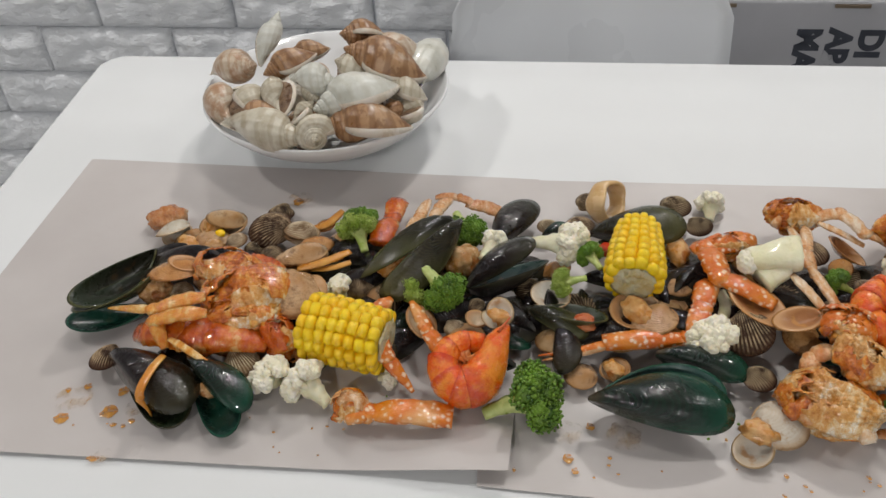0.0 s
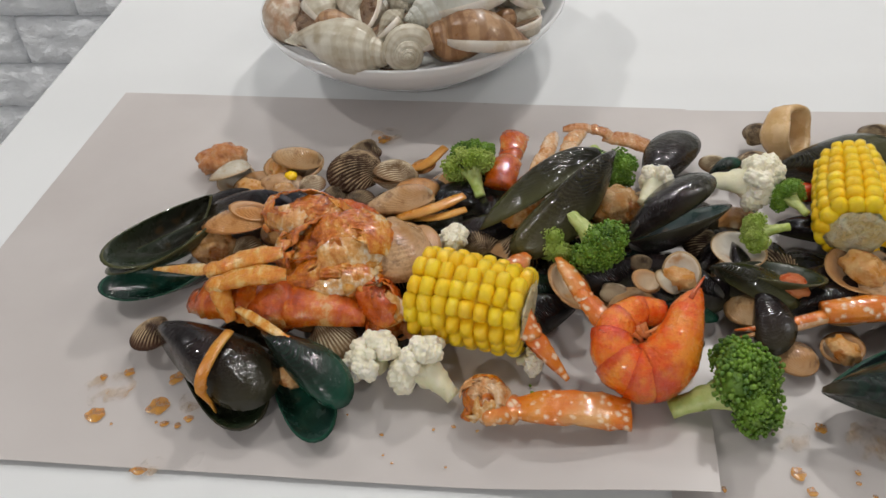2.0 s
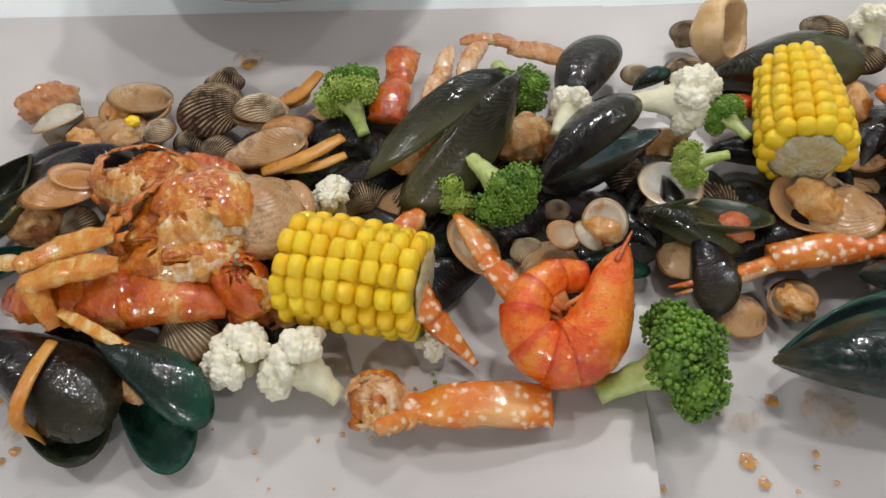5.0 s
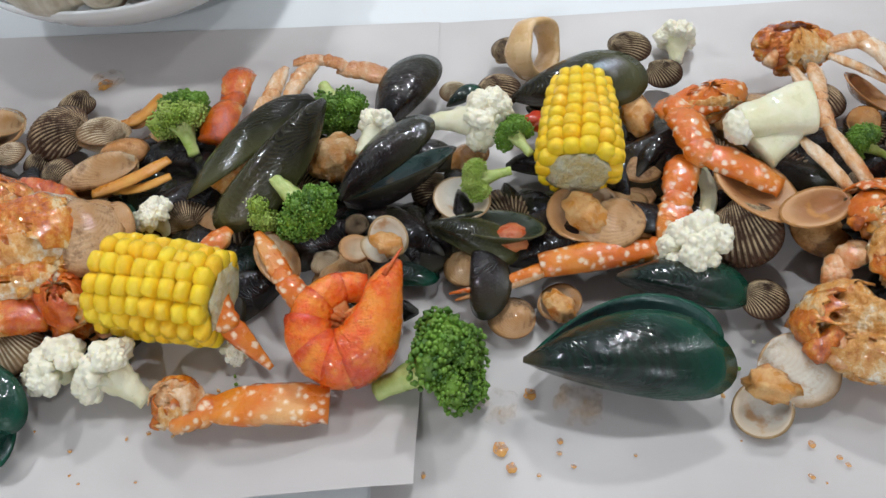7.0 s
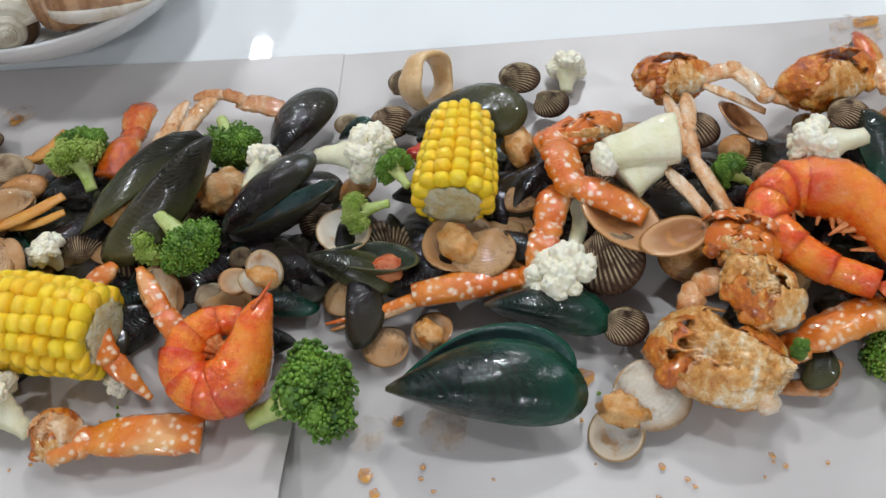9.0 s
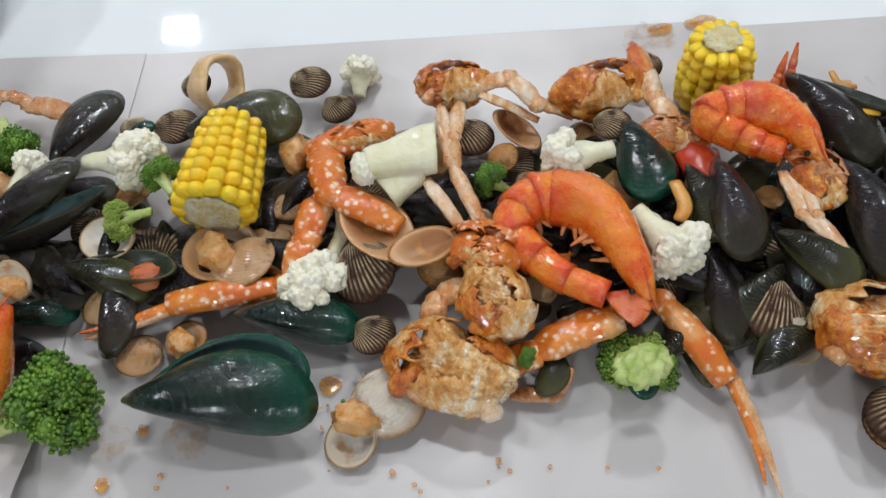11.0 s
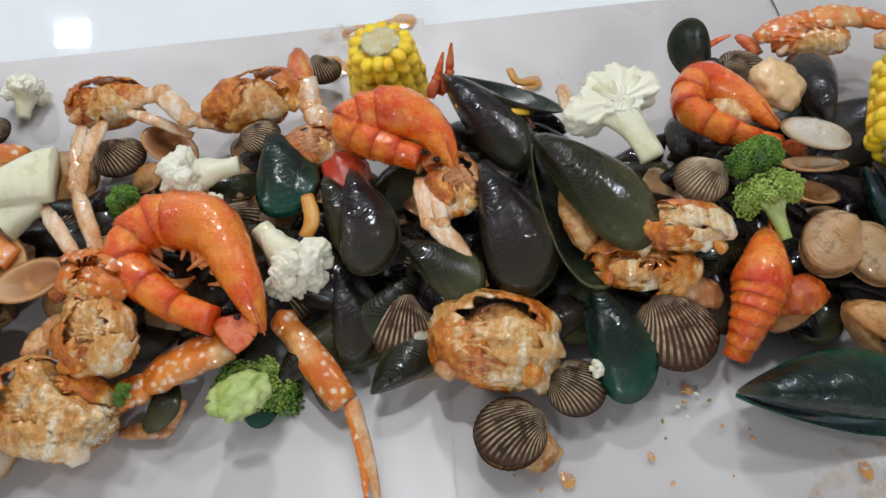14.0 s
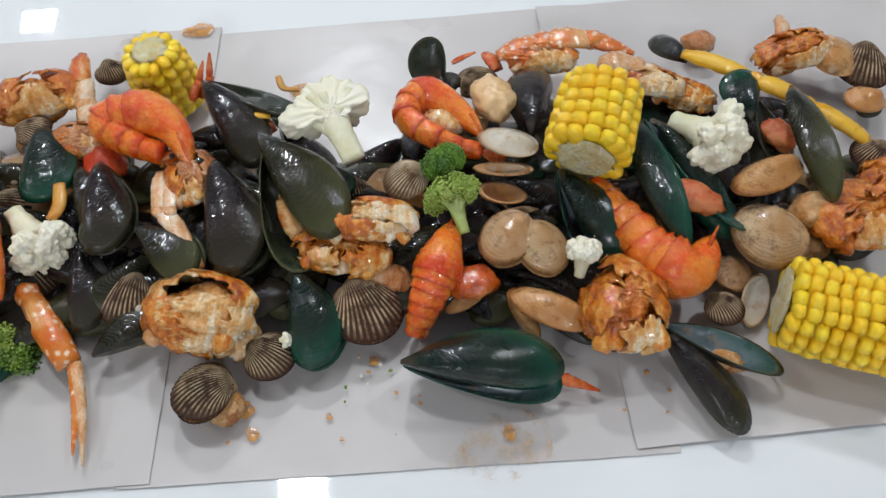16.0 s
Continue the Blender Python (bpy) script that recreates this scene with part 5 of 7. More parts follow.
# ---- heap: the left end ----
DARKM = "dark glossy mussel lying on the paper"
mussel("olive", [((-0.2097, 0.4988, 0.7760), (-0.2475, 0.4176, 0.7920), 165), ((-0.1934, 0.4716, 0.7840), (-0.2516, 0.4209, 0.7820), 195)], "large dark mussel opened at the heap's end", 0.40, 0.5)
mussel("greenlined", [((-0.1972, 0.4450, 0.7640), (-0.2636, 0.4263, 0.7660), 180)], "green mussel half lying lining up at the heap's end", 0.46, 0.4)
cockle("cockle", (-0.2136, 0.3981, 0.7645), (-0.2285, 0.3792, 0.7645), "brown ribbed cockle beside a black mussel", 10)
mussel("black", [((-0.2141, 0.3872, 0.7664), (-0.1417, 0.3390, 0.7712), 0), ((-0.2028, 0.3803, 0.7636), (-0.1484, 0.3296, 0.7637), 180)], "glossy black mussel with an onion strip across it", 0.52, 0.62)
strip([(-0.1663, 0.3727, 0.7860), (-0.1706, 0.3567, 0.7878), (-0.1738, 0.3393, 0.7841), (-0.1712, 0.3393, 0.7637)], 0.0032, "limp orange onion strip lying over a mussel", M_STRIP)
mussel("greenlined", [((-0.1507, 0.3754, 0.7800), (-0.1005, 0.3364, 0.7720), 15), ((-0.1534, 0.3836, 0.7660), (-0.1138, 0.3214, 0.7620), 180)], "open green mussel with flesh inside", 0.42, 0.5, ((-0.1398, 0.3631, 0.7680), (-0.1300, 0.3521, 0.7660), .007), M_FLESH_PALE)
limb([(-0.1381, 0.3987, 0.8010), (-0.1756, 0.3950, 0.7980), (-0.1667, 0.3792, 0.7860)], [.0062, .0064, .0034], "orange crab leg with a bent joint", "orange")
limb([(-0.1635, 0.3832, 0.7920), (-0.1349, 0.3667, 0.7860), (-0.1115, 0.3599, 0.7660)], [.0032, .0026, .0008], "thin pointed red crab leg", "orange")
limb([(-0.1427, 0.4150, 0.8020), (-0.1807, 0.4063, 0.7980), (-0.2223, 0.4221, 0.7840)], [.0066, .0054, .0014], "orange crab leg with a pointed tip", "orange")
chunk((-0.1173, 0.4295, 0.7899), (.030, .021, .014), "broken orange crab carapace glazed with sauce", M_CRAB_BODY, 20, 0, 10, 0.2, 0.3)
chunk((-0.1190, 0.4109, 0.7843), (.026, .012, .012), "crab body with cut leg sockets", M_CRAB_BODY, 5, 0, 0, 0.25, 0.3, stumps=4)
chunk((-0.1385, 0.4569, 0.7898), (.024, .016, .012), "orange crab piece glazed with sauce", M_CRAB_BODY, -20, 0, 0, 0.22, 0.3)
limb([(-0.1962, 0.4059, 0.7740), (-0.1473, 0.3958, 0.7800), (-0.0982, 0.3932, 0.7740)], [.0130, .0165, .0090], "glossy red crab shell piece", "red", "crab_piece", 1.0, 0.9, "crab pieces")
chunk((-0.0904, 0.4007, 0.7732), (.012, .016, .016), "red crab claw end with pale flesh", M_CRAB_RED, 30, 0, 0, 0.2, 0.2)
limb([(-0.1274, 0.4699, 0.7880), (-0.1093, 0.4671, 0.7862), (-0.0955, 0.4610, 0.7806)], [.0060, .0070, .0050], "short orange crab leg", "red")
chunk((-0.2201, 0.5557, 0.7618), (.017, .011, .009), "pinkish brown meat lump", M_CRAB_PLATE, 20, 0, 0, 0.25, 0.15, name="shellfish_meat", category="meat", group="meat pieces")
clam("pale", [((-0.1971, 0.5430, 0.7655), (-0.2236, 0.5266, 0.7654), 25), ((-0.1976, 0.5431, 0.7636), (-0.2160, 0.5228, 0.7599), 185)], "open pale clam at the heap's edge", 1.1, 0.5)
clam("light", [((-0.1460, 0.5419, 0.7674), (-0.1868, 0.5364, 0.7692), 170), ((-0.1462, 0.5444, 0.7674), (-0.1802, 0.5403, 0.7766), 0)], "open clam showing brown flesh", 0.75, 0.45, ((-0.1733, 0.5388, 0.7674), .009))
clam("light", [((-0.2031, 0.5160, 0.7618), (-0.1750, 0.5256, 0.7674), 185)], "open clam with orange flesh", 0.9, 0.45, ((-0.1886, 0.5141, 0.7674), .009))
clam("tan", [((-0.1625, 0.4640, 0.7841), (-0.2065, 0.4636, 0.7821), 15), ((-0.1621, 0.4647, 0.7860), (-0.1878, 0.4681, 0.7933), 190)], "smooth tan clam gaping above a crab leg", 0.78, 0.45)
chunk((-0.1972, 0.4519, 0.7729), (.013, .010, .010), "wrinkled pale shellfish meat", M_FLESH_PALE, 0, 0, 0, 0.3, 0.1, name="shellfish_meat", category="meat", group="meat pieces")
cockle("cockle_pale", (-0.1842, 0.4464, 0.7692), (-0.1658, 0.4515, 0.7730), "small white ribbed cockle", 40)
chunk((-0.1663, 0.5103, 0.7674), (.008, .007, .006), "small orange meat scrap", M_FLESH_PALE, name="shellfish_meat", category="meat", group="meat pieces", sub=3)
cockle("cockle_pale", (-0.1551, 0.5132, 0.7674), (-0.1403, 0.5232, 0.7674), "small pale cockle", 0)
cockle("cockle", (-0.1051, 0.5277, 0.7694), (-0.1417, 0.5322, 0.7693), "dark ribbed cockle with pale ribs", -10)
cockle("cockle_pale", (-0.0824, 0.5157, 0.7713), (-0.1061, 0.5330, 0.7712), "pale ribbed cockle gaping", 20, gape=12)
cockle("cockle", (-0.1151, 0.4843, 0.7712), (-0.1108, 0.5026, 0.7750), "small dark cockle with white ribs", 0)
cockle("cockle", (-0.1261, 0.5192, 0.7619), (-0.1410, 0.5066, 0.7619), "dark ribbed cockle in the heap", 0)
cockle("cockle", (-0.1142, 0.5679, 0.7619), (-0.1251, 0.5480, 0.7637), "small black cockle at the heap's edge", 0)
clam("light", [((-0.0669, 0.4882, 0.7807), (-0.1110, 0.4780, 0.7787), 10), ((-0.0671, 0.4888, 0.7789), (-0.1067, 0.4735, 0.7731), 175)], "long brown clam slightly open", 0.62, 0.5)
strip([(-0.0866, 0.4662, 0.7807), (-0.0657, 0.4704, 0.7845), (-0.0470, 0.4844, 0.7827)], 0.0040, "orange shell sliver", M_STRIP)
strip([(-0.0765, 0.4700, 0.7770), (-0.0607, 0.4674, 0.7808), (-0.0454, 0.4736, 0.7808)], 0.0030, "orange shell sliver", M_STRIP)
clam("tan", [((-0.0910, 0.5027, 0.7732), (-0.0617, 0.5016, 0.7732), 10)], "orange-brown clam shell", 0.7, 0.5)
strip([(-0.0897, 0.5357, 0.7638), (-0.0746, 0.5368, 0.7676), (-0.0618, 0.5504, 0.7713)], 0.0040, "orange carrot-like strip at the heap's edge", M_STRIP)
clam("tan", [((-0.0845, 0.5403, 0.7619), (-0.0673, 0.5414, 0.7638), 0)], "brown clam behind cockles", 1.0, 0.5)
clam("light", [((-0.0882, 0.4527, 0.7882), (-0.0799, 0.4074, 0.7826), 0), ((-0.0883, 0.4541, 0.7863), (-0.0716, 0.4225, 0.7713), 180)], "round brown clam with dark dashes", 0.88, 0.62)
clam("light", [((-0.0774, 0.4553, 0.7807), (-0.0628, 0.4249, 0.7789), 30)], "brown clam leaning on another", 0.7, 0.55)
cockle("cockle_pale", (-0.1114, 0.4602, 0.7862), (-0.0961, 0.4301, 0.7863), "pale cockle with black stripes", 0)
mussel("green", [((-0.0782, 0.4726, 0.7713), (-0.0632, 0.4275, 0.7657), 30)], "green mussel edge beneath a clam", 0.4)
cockle("cockle_pale", (-0.1248, 0.3903, 0.7665), (-0.1070, 0.3697, 0.7666), "mottled pale cockle beside cauliflower", 0, gape=8)
floret("cauliflower", (-0.0881, 0.3653, 0.7620), (-0.0925, 0.3686, 0.7680), .0165, "creamy white cauliflower floret on the paper", 1.1)
floret("cauliflower", (-0.0445, 0.3455, 0.7570), (-0.0670, 0.3627, 0.7700), .0160, "white cauliflower floret with its pale stalk", 1.15)
floret("cauliflower", (-0.0166, 0.3745, 0.7582), (-0.0094, 0.3730, 0.7601), .0085, "small cauliflower crumb on the paper")
floret("cauliflower", (-0.0487, 0.4463, 0.7657), (-0.0530, 0.4494, 0.7770), .0108, "small white cauliflower bud")
chunk((-0.0757, 0.3909, 0.7619), (.012, .008, .006), "brown sauced scrap under the corn", M_CRAB_PLATE, name="shellfish_meat", category="meat", group="meat pieces", sub=3)
corn((-0.0698, 0.4079, 0.7790), (-0.0110, 0.3902, 0.7790), .0250, "bright yellow corn cob length beside a red prawn", 14, pitch=0.0074, spin=0.1)
prawn([(0.0593, 0.3865, 0.7800), (0.0460, 0.3854, 0.7840), (0.0337, 0.3764, 0.7840), (0.0305, 0.3626, 0.7790), (0.0408, 0.3527, 0.7740), (0.0548, 0.3559, 0.7760), (0.0633, 0.3667, 0.7840), (0.0683, 0.3778, 0.7920), (0.0757, 0.3898, 0.7960)], .0128, "curled glossy red prawn beside broccoli", eye=False, tail=False)
limb([(0.0060, 0.4203, 0.7900), (0.0178, 0.3960, 0.7860), (0.0301, 0.3793, 0.7780)], [.0035, .0066, .0070], "spotted orange crab claw finger", "spot")
limb([(-0.0102, 0.4294, 0.7840), (-0.0236, 0.4116, 0.7820), (-0.0104, 0.3795, 0.7760), (0.0090, 0.3602, 0.7600)], [.0060, .0075, .0080, .0020], "spotted orange crab leg bent round a clam", "spot")
clam("light", [((0.0071, 0.4290, 0.7772), (0.0189, 0.3971, 0.7716), 175)], "half clam shell showing its lining", 0.62, 0.5)
limb([(-0.0365, 0.3377, 0.7648), (-0.0218, 0.3394, 0.7639), (0.0373, 0.3352, 0.7641)], [.0120, .0100, .0125], "spotted orange crab arm lying on the paper", "spot")
chunk((-0.0346, 0.3441, 0.7639), (.011, .011, .010), "cracked crab joint", M_CRAB_LEG, 0, 0, 0, 0.3, 0.25)
floret("broccoli", (0.0560, 0.3420, 0.7580), (0.0915, 0.3470, 0.7710), .0245, "bright green broccoli floret on the paper", 1.1)
floret("broccoli", (0.0090, 0.4564, 0.7979), (0.0297, 0.4348, 0.7869), .0180, "green broccoli floret on the heap")
floret("broccoli", (0.0185, 0.4478, 0.7850), (0.0068, 0.4423, 0.7810), .0130, "light green broccoli floret on the heap", 1.0, 1.0)
floret("broccoli", (-0.0372, 0.4966, 0.7714), (-0.0435, 0.5153, 0.7808), .0165, "broccoli floret with light green middle", 1.1, 1.0)
floret("broccoli", (-0.0411, 0.5140, 0.7827), (-0.0426, 0.5234, 0.7846), .0125, "dark green broccoli top", 1.4)
floret("broccoli", (0.0324, 0.5530, 0.7737), (0.0457, 0.5183, 0.7738), .0175, "dark green broccoli floret at the heap's edge")

chunk((-0.1641, 0.5247, 0.7693), (.0042, .0034, .0030), "single loose yellow corn kernel", M_KERNEL, name="corn_kernel", category="corn", group="corn kernels", sub=3)

# ---- heap: the middle ----
limb([(-0.0144, 0.5669, 0.7696), (-0.0172, 0.5368, 0.7733), (-0.0262, 0.5026, 0.7752)], [.0100, .0085, .0110], "orange crab limb with torn end", "red")
limb([(0.0128, 0.5638, 0.7716), (0.0058, 0.5353, 0.7753), (-0.0039, 0.5153, 0.7753)], [.0050, .0075, .0040], "pale crab leg segment", "leg")
limb([(0.0324, 0.5624, 0.7737), (0.0229, 0.5452, 0.7774), (0.0165, 0.5199, 0.7792)], [.0050, .0080, .0045], "cream crab leg segment", "leg")
limb([(0.0184, 0.5647, 0.7735), (0.0394, 0.5633, 0.7738), (0.0526, 0.5566, 0.7700)], [.0045, .0050, .0045], "brown crab leg arching over broccoli", "plate")
limb([(0.0457, 0.5594, 0.7699), (0.0763, 0.5473, 0.7683)], [.0070, .0080], "brown crab paddle leg", "plate", flat=0.5)
limb([(0.0212, 0.4943, 0.7812), (0.0263, 0.4721, 0.7813)], [.0080, .0070], "torn orange crab meat", "red")
mussel("olive", [((0.0435, 0.4938, 0.8047), (-0.0177, 0.4334, 0.7793), -15), ((0.0372, 0.5012, 0.7988), (-0.0390, 0.4625, 0.7736), 35)], "large dark olive mussel opened wide", 0.36, 0.5, ((-0.0265, 0.4674, 0.7755), (0.0025, 0.4815, 0.7831), .010), M_FLESH)
mussel("black", [((0.0680, 0.5035, 0.7660), (0.1045, 0.5593, 0.7720), 10)], "dull black mussel half propped upright", 0.5, 0.42)
mussel("blue", [((0.0469, 0.4415, 0.7819), (0.0986, 0.4788, 0.7986), 0), ((0.0476, 0.4453, 0.7780), (0.1098, 0.4717, 0.7828), 150)], "glossy black mussel gaping beside cauliflower", 0.44, 0.55)
chunk((0.0442, 0.4771, 0.7777), (.016, .012, .011), "wrinkled pink-brown shellfish meat", M_FLESH_PALE, 30, 0, 0, 0.3, 0.12, name="shellfish_meat", category="meat", group="meat pieces")
floret("cauliflower", (0.0534, 0.4602, 0.7856), (0.0686, 0.4860, 0.7878), .0131, "white cauliflower stem piece", 0.8)
floret("cauliflower", (0.0925, 0.4865, 0.7882), (0.1231, 0.4821, 0.7907), .0171, "white cauliflower floret with branching stem", 1.0)
floret("cauliflower", (0.1141, 0.4713, 0.7866), (0.1315, 0.4882, 0.7928), .0120, "white cauliflower bud")
floret("broccoli", (0.1581, 0.4342, 0.7870), (0.1408, 0.4702, 0.7889), .0115, "small broccoli floret with a pale stalk")
floret("broccoli", (0.1387, 0.4470, 0.7868), (0.1197, 0.4463, 0.7826), .0120, "light green broccoli floret", 1.0, 1.0)
clam("pale", [((0.1163, 0.4532, 0.7746), (0.0998, 0.4289, 0.7744), 180)], "grey clam shell lining seen from above", 1.1, 0.5)
mussel("olive", [((0.0899, 0.4242, 0.7763), (0.1344, 0.4027, 0.7706), 10), ((0.0914, 0.4215, 0.7803), (0.1498, 0.4122, 0.7788), 160)], "olive mussel opened on red flesh", 0.5, 0.55, ((0.1236, 0.4144, 0.7746), (0.1405, 0.4110, 0.7727), .008), M_FLESH_RED)
clam("pale", [((0.0705, 0.4027, 0.7819), (0.0724, 0.4173, 0.7977), 175), ((0.0703, 0.4042, 0.7800), (0.0576, 0.4124, 0.7876), 10)], "open clam standing on its edge", 0.95, 0.45, ((0.0698, 0.4086, 0.7858), .008))
clam("light", [((0.0605, 0.4088, 0.7779), (0.0459, 0.4154, 0.7835), 180)], "small clam shell lining", 1.0, 0.5)
cockle("cockle", (0.0593, 0.4321, 0.7740), (0.0460, 0.4322, 0.7738), "dark ribbed cockle under broccoli", 0)
cockle("cockle_pale", (0.0320, 0.4167, 0.7698), (0.0436, 0.4062, 0.7699), "small pale cockle", 0)
cockle("cockle", (0.1438, 0.5616, 0.7626), (0.1595, 0.5731, 0.7667), "dark cockle beside a squid ring", 0)
ring_of_squid((0.1659, 0.5578, 0.7715), .0152, .0190, "tan curled squid ring on the paper", -40, -30)
cockle("cockle", (0.2131, 0.5484, 0.7690), (0.2379, 0.5576, 0.7691), "black ribbed cockle at the heap's edge", 0)
cockle("cockle", (0.2336, 0.5370, 0.7649), (0.2485, 0.5219, 0.7650), "black ribbed cockle at the heap's edge", 10)
cockle("cockle", (0.1292, 0.5260, 0.7666), (0.1553, 0.5318, 0.7667), "dark ribbed cockle behind cauliflower", 0)
cockle("cockle_pale", (0.1214, 0.5344, 0.7646), (0.1044, 0.5346, 0.7645), "brown cockle behind cauliflower", 0)
mussel("green", [((0.1083, 0.5195, 0.7665), (0.1294, 0.5267, 0.7726), 20)], "small teal mussel tip", 0.5)
mussel("olive", [((0.1476, 0.5178, 0.7680), (0.2207, 0.5005, 0.7900), 25), ((0.1546, 0.5153, 0.7640), (0.2272, 0.4906, 0.7660), 170)], "olive mussel behind the corn, open on brown flesh", 0.5, 0.55, ((0.2048, 0.4878, 0.7720), (0.2224, 0.4901, 0.7760), .014), M_FLESH)
floret("cauliflower", (0.2538, 0.5477, 0.7567), (0.2565, 0.5634, 0.7629), .0137, "pale cauliflower floret apart from the heap", 1.0)
corn((0.1703, 0.4384, 0.7886), (0.1820, 0.4983, 0.7918), .0225, "yellow corn cob length with a bitten end", 14, spin=0.2, taper=0.28)
chunk((0.1593, 0.4936, 0.7728), (.010, .006, .005), "scrap of red pepper", M_CHILI, name="pepper_scrap", category="vegetable", group="pepper scraps", sub=3)
limb([(0.2686, 0.4852, 0.7840), (0.2315, 0.4776, 0.7878), (0.2340, 0.4432, 0.7899), (0.2691, 0.4188, 0.7840)], [.0075, .0105, .0108, .0085], "spotted orange crab arm folded on the heap", "spot")
chunk((0.2496, 0.4845, 0.7838), (.022, .010, .010), "spotted orange crab shell", M_CRAB, 10, 0, 0, 0.2, 0.2)
limb([(0.2292, 0.4470, 0.7815), (0.2184, 0.4210, 0.7794), (0.2094, 0.3990, 0.7731)], [.0098, .0092, .0080], "spotted orange crab limb", "spot")
claw([(0.2038, 0.3979, 0.7710), (0.1439, 0.3960, 0.7707), (0.0976, 0.3878, 0.7664)], .0092, (0.1001, 0.3848, 0.7644), "long spotted crab claw with pale teeth")
def cut_wedge(m, label):
    """A cauliflower stem cut smooth: a wedge that widens to its cut end, with a side branch below and a little curd at the narrow end."""
    ob = at_frame("cauliflower", label, "cauliflower", m, "cauliflower florets")
    for name, a, b, ra, rb in (("stem", (-0.019, 0.001, 0.000), (0.024, 0.004, 0.003), (0.0085, 0.0070), (0.0150, 0.0095)),
                               ("branch", (-0.010, -0.015, -0.007), (0.014, -0.002, -0.001), (0.0100, 0.0080), (0.0080, 0.0065))):
        a, b = Vector(a), Vector(b)
        bm = bmesh.new()
        x = (b - a).normalized()
        y = Vector((0, 0, 1)).cross(x).normalized()
        z = x.cross(y)
        rings = []
        for s in (0.0, 0.33, 0.66, 1.0):
            c = a.lerp(b, s)
            w, h = ra[0] + (rb[0] - ra[0]) * s, ra[1] + (rb[1] - ra[1]) * s
            h *= 1.0 + 0.10 * math.sin(5 * s)
            rings.append([bm.verts.new(c + y * (w * p) + z * (h * q) + x * (0.004 * p * s)) for p, q in ((-1, -0.7), (0, -1), (1, -0.8), (1.04, 0.55), (0.1, 0.92), (-0.96, 0.75))])
        for r0, r1 in zip(rings, rings[1:]):
            for k in range(6):
                bm.faces.new((r0[k], r0[(k + 1) % 6], r1[(k + 1) % 6], r1[k]))
        bm.faces.new(rings[0][::-1])
        bm.faces.new(rings[-1])
        bmesh.ops.recalc_face_normals(bm, faces=bm.faces)
        bmesh.ops.subdivide_edges(bm, edges=bm.edges[:], cuts=3, use_grid_fill=True)
        for _ in range(5):
            bmesh.ops.smooth_vert(bm, verts=bm.verts[:], factor=0.5, use_axis_x=True, use_axis_y=True, use_axis_z=True)
        for v in bm.verts:
            v.co += 0.0013 * noise.noise_vector(v.co * 120) + 0.0005 * noise.noise_vector(v.co * 420)
        part(name, bm, M_CAULI_STALK, ob, "", True)
    part("curd", blob((.0060, .0085, .0062), 5, 0.30, 4.0, 4, 0.30), M_CAULI, ob, "", True).location = (-.0190, -.0010, 0.0)
    return ob


cut_wedge(Matrix.Translation((0.2715, 0.4510, 0.7985)) @ Euler((radians(14), radians(4), radians(6))).to_matrix().to_4x4(), "pale smooth-cut cauliflower piece on top of crab")
clam("light", [((0.1880, 0.4328, 0.7750), (0.1505, 0.4149, 0.7768), 180), ((0.1951, 0.4277, 0.7730), (0.1638, 0.4017, 0.7728), 15)], "open clam with orange flesh", 0.95, 0.48, ((0.1704, 0.4193, 0.7790), .011))
clam("light", [((0.2028, 0.4626, 0.7690), (0.2154, 0.4442, 0.7690), 0)], "brown mottled clam under the corn", 1.1, 0.55)
clam("tan", [((0.2114, 0.4302, 0.7628), (0.1871, 0.4165, 0.7648), 0)], "brown clam beneath crab limb", 1.0, 0.55)
strip([(0.2377, 0.4453, 0.7733), (0.2378, 0.4293, 0.7733), (0.2309, 0.4115, 0.7753)], 0.0045, "white onion shred", M_CAULI_STALK)
strip([(0.2510, 0.4449, 0.7671), (0.2504, 0.4308, 0.7650)], 0.0050, "grey translucent onion shred", M_CRAB_LEG)
floret("cauliflower", (0.2230, 0.3897, 0.7628), (0.2189, 0.3934, 0.7752), .0188, "white cauliflower crumbs beside a cockle", 1.2)
mussel("green", [((0.1791, 0.3831, 0.7729), (0.2416, 0.3670, 0.7691), 22), ((0.1796, 0.3845, 0.7709), (0.2424, 0.3683, 0.7671), 200)], "closed dark mussel beside a cockle", 0.42, 0.55)
cockle("cockle", (0.2391, 0.3701, 0.7660), (0.2589, 0.3593, 0.7661), "brown ribbed cockle on the paper", 0)
cockle("cockle", (0.2450, 0.4135, 0.7796), (0.2463, 0.3796, 0.7712), "black and cream ribbed cockle", 20)
mussel("green", [((0.1279, 0.3427, 0.7725), (0.2201, 0.3242, 0.7785), 28), ((0.1331, 0.3476, 0.7705), (0.2175, 0.3397, 0.7825), 196)], "large bottle-green mussel lying open on the paper", 0.46, 0.58)
clam("pale", [((0.2383, 0.3366, 0.7670), (0.2666, 0.3135, 0.7630), 10), ((0.2443, 0.3140, 0.7629), (0.2177, 0.3132, 0.7556), 172)], "open pale clam with orange flesh on the paper", 1.0, 0.45, ((0.2357, 0.3197, 0.7691), .010))
clam("light", [((0.1381, 0.3745, 0.7585), (0.1138, 0.3756, 0.7605), 0)], "small tan clam half on the paper", 1.0, 0.5)
clam("light", [((0.1422, 0.3827, 0.7606), (0.1621, 0.3738, 0.7627), 185)], "small open clam with orange flesh", 1.0, 0.45, ((0.1506, 0.3756, 0.7646), .008))

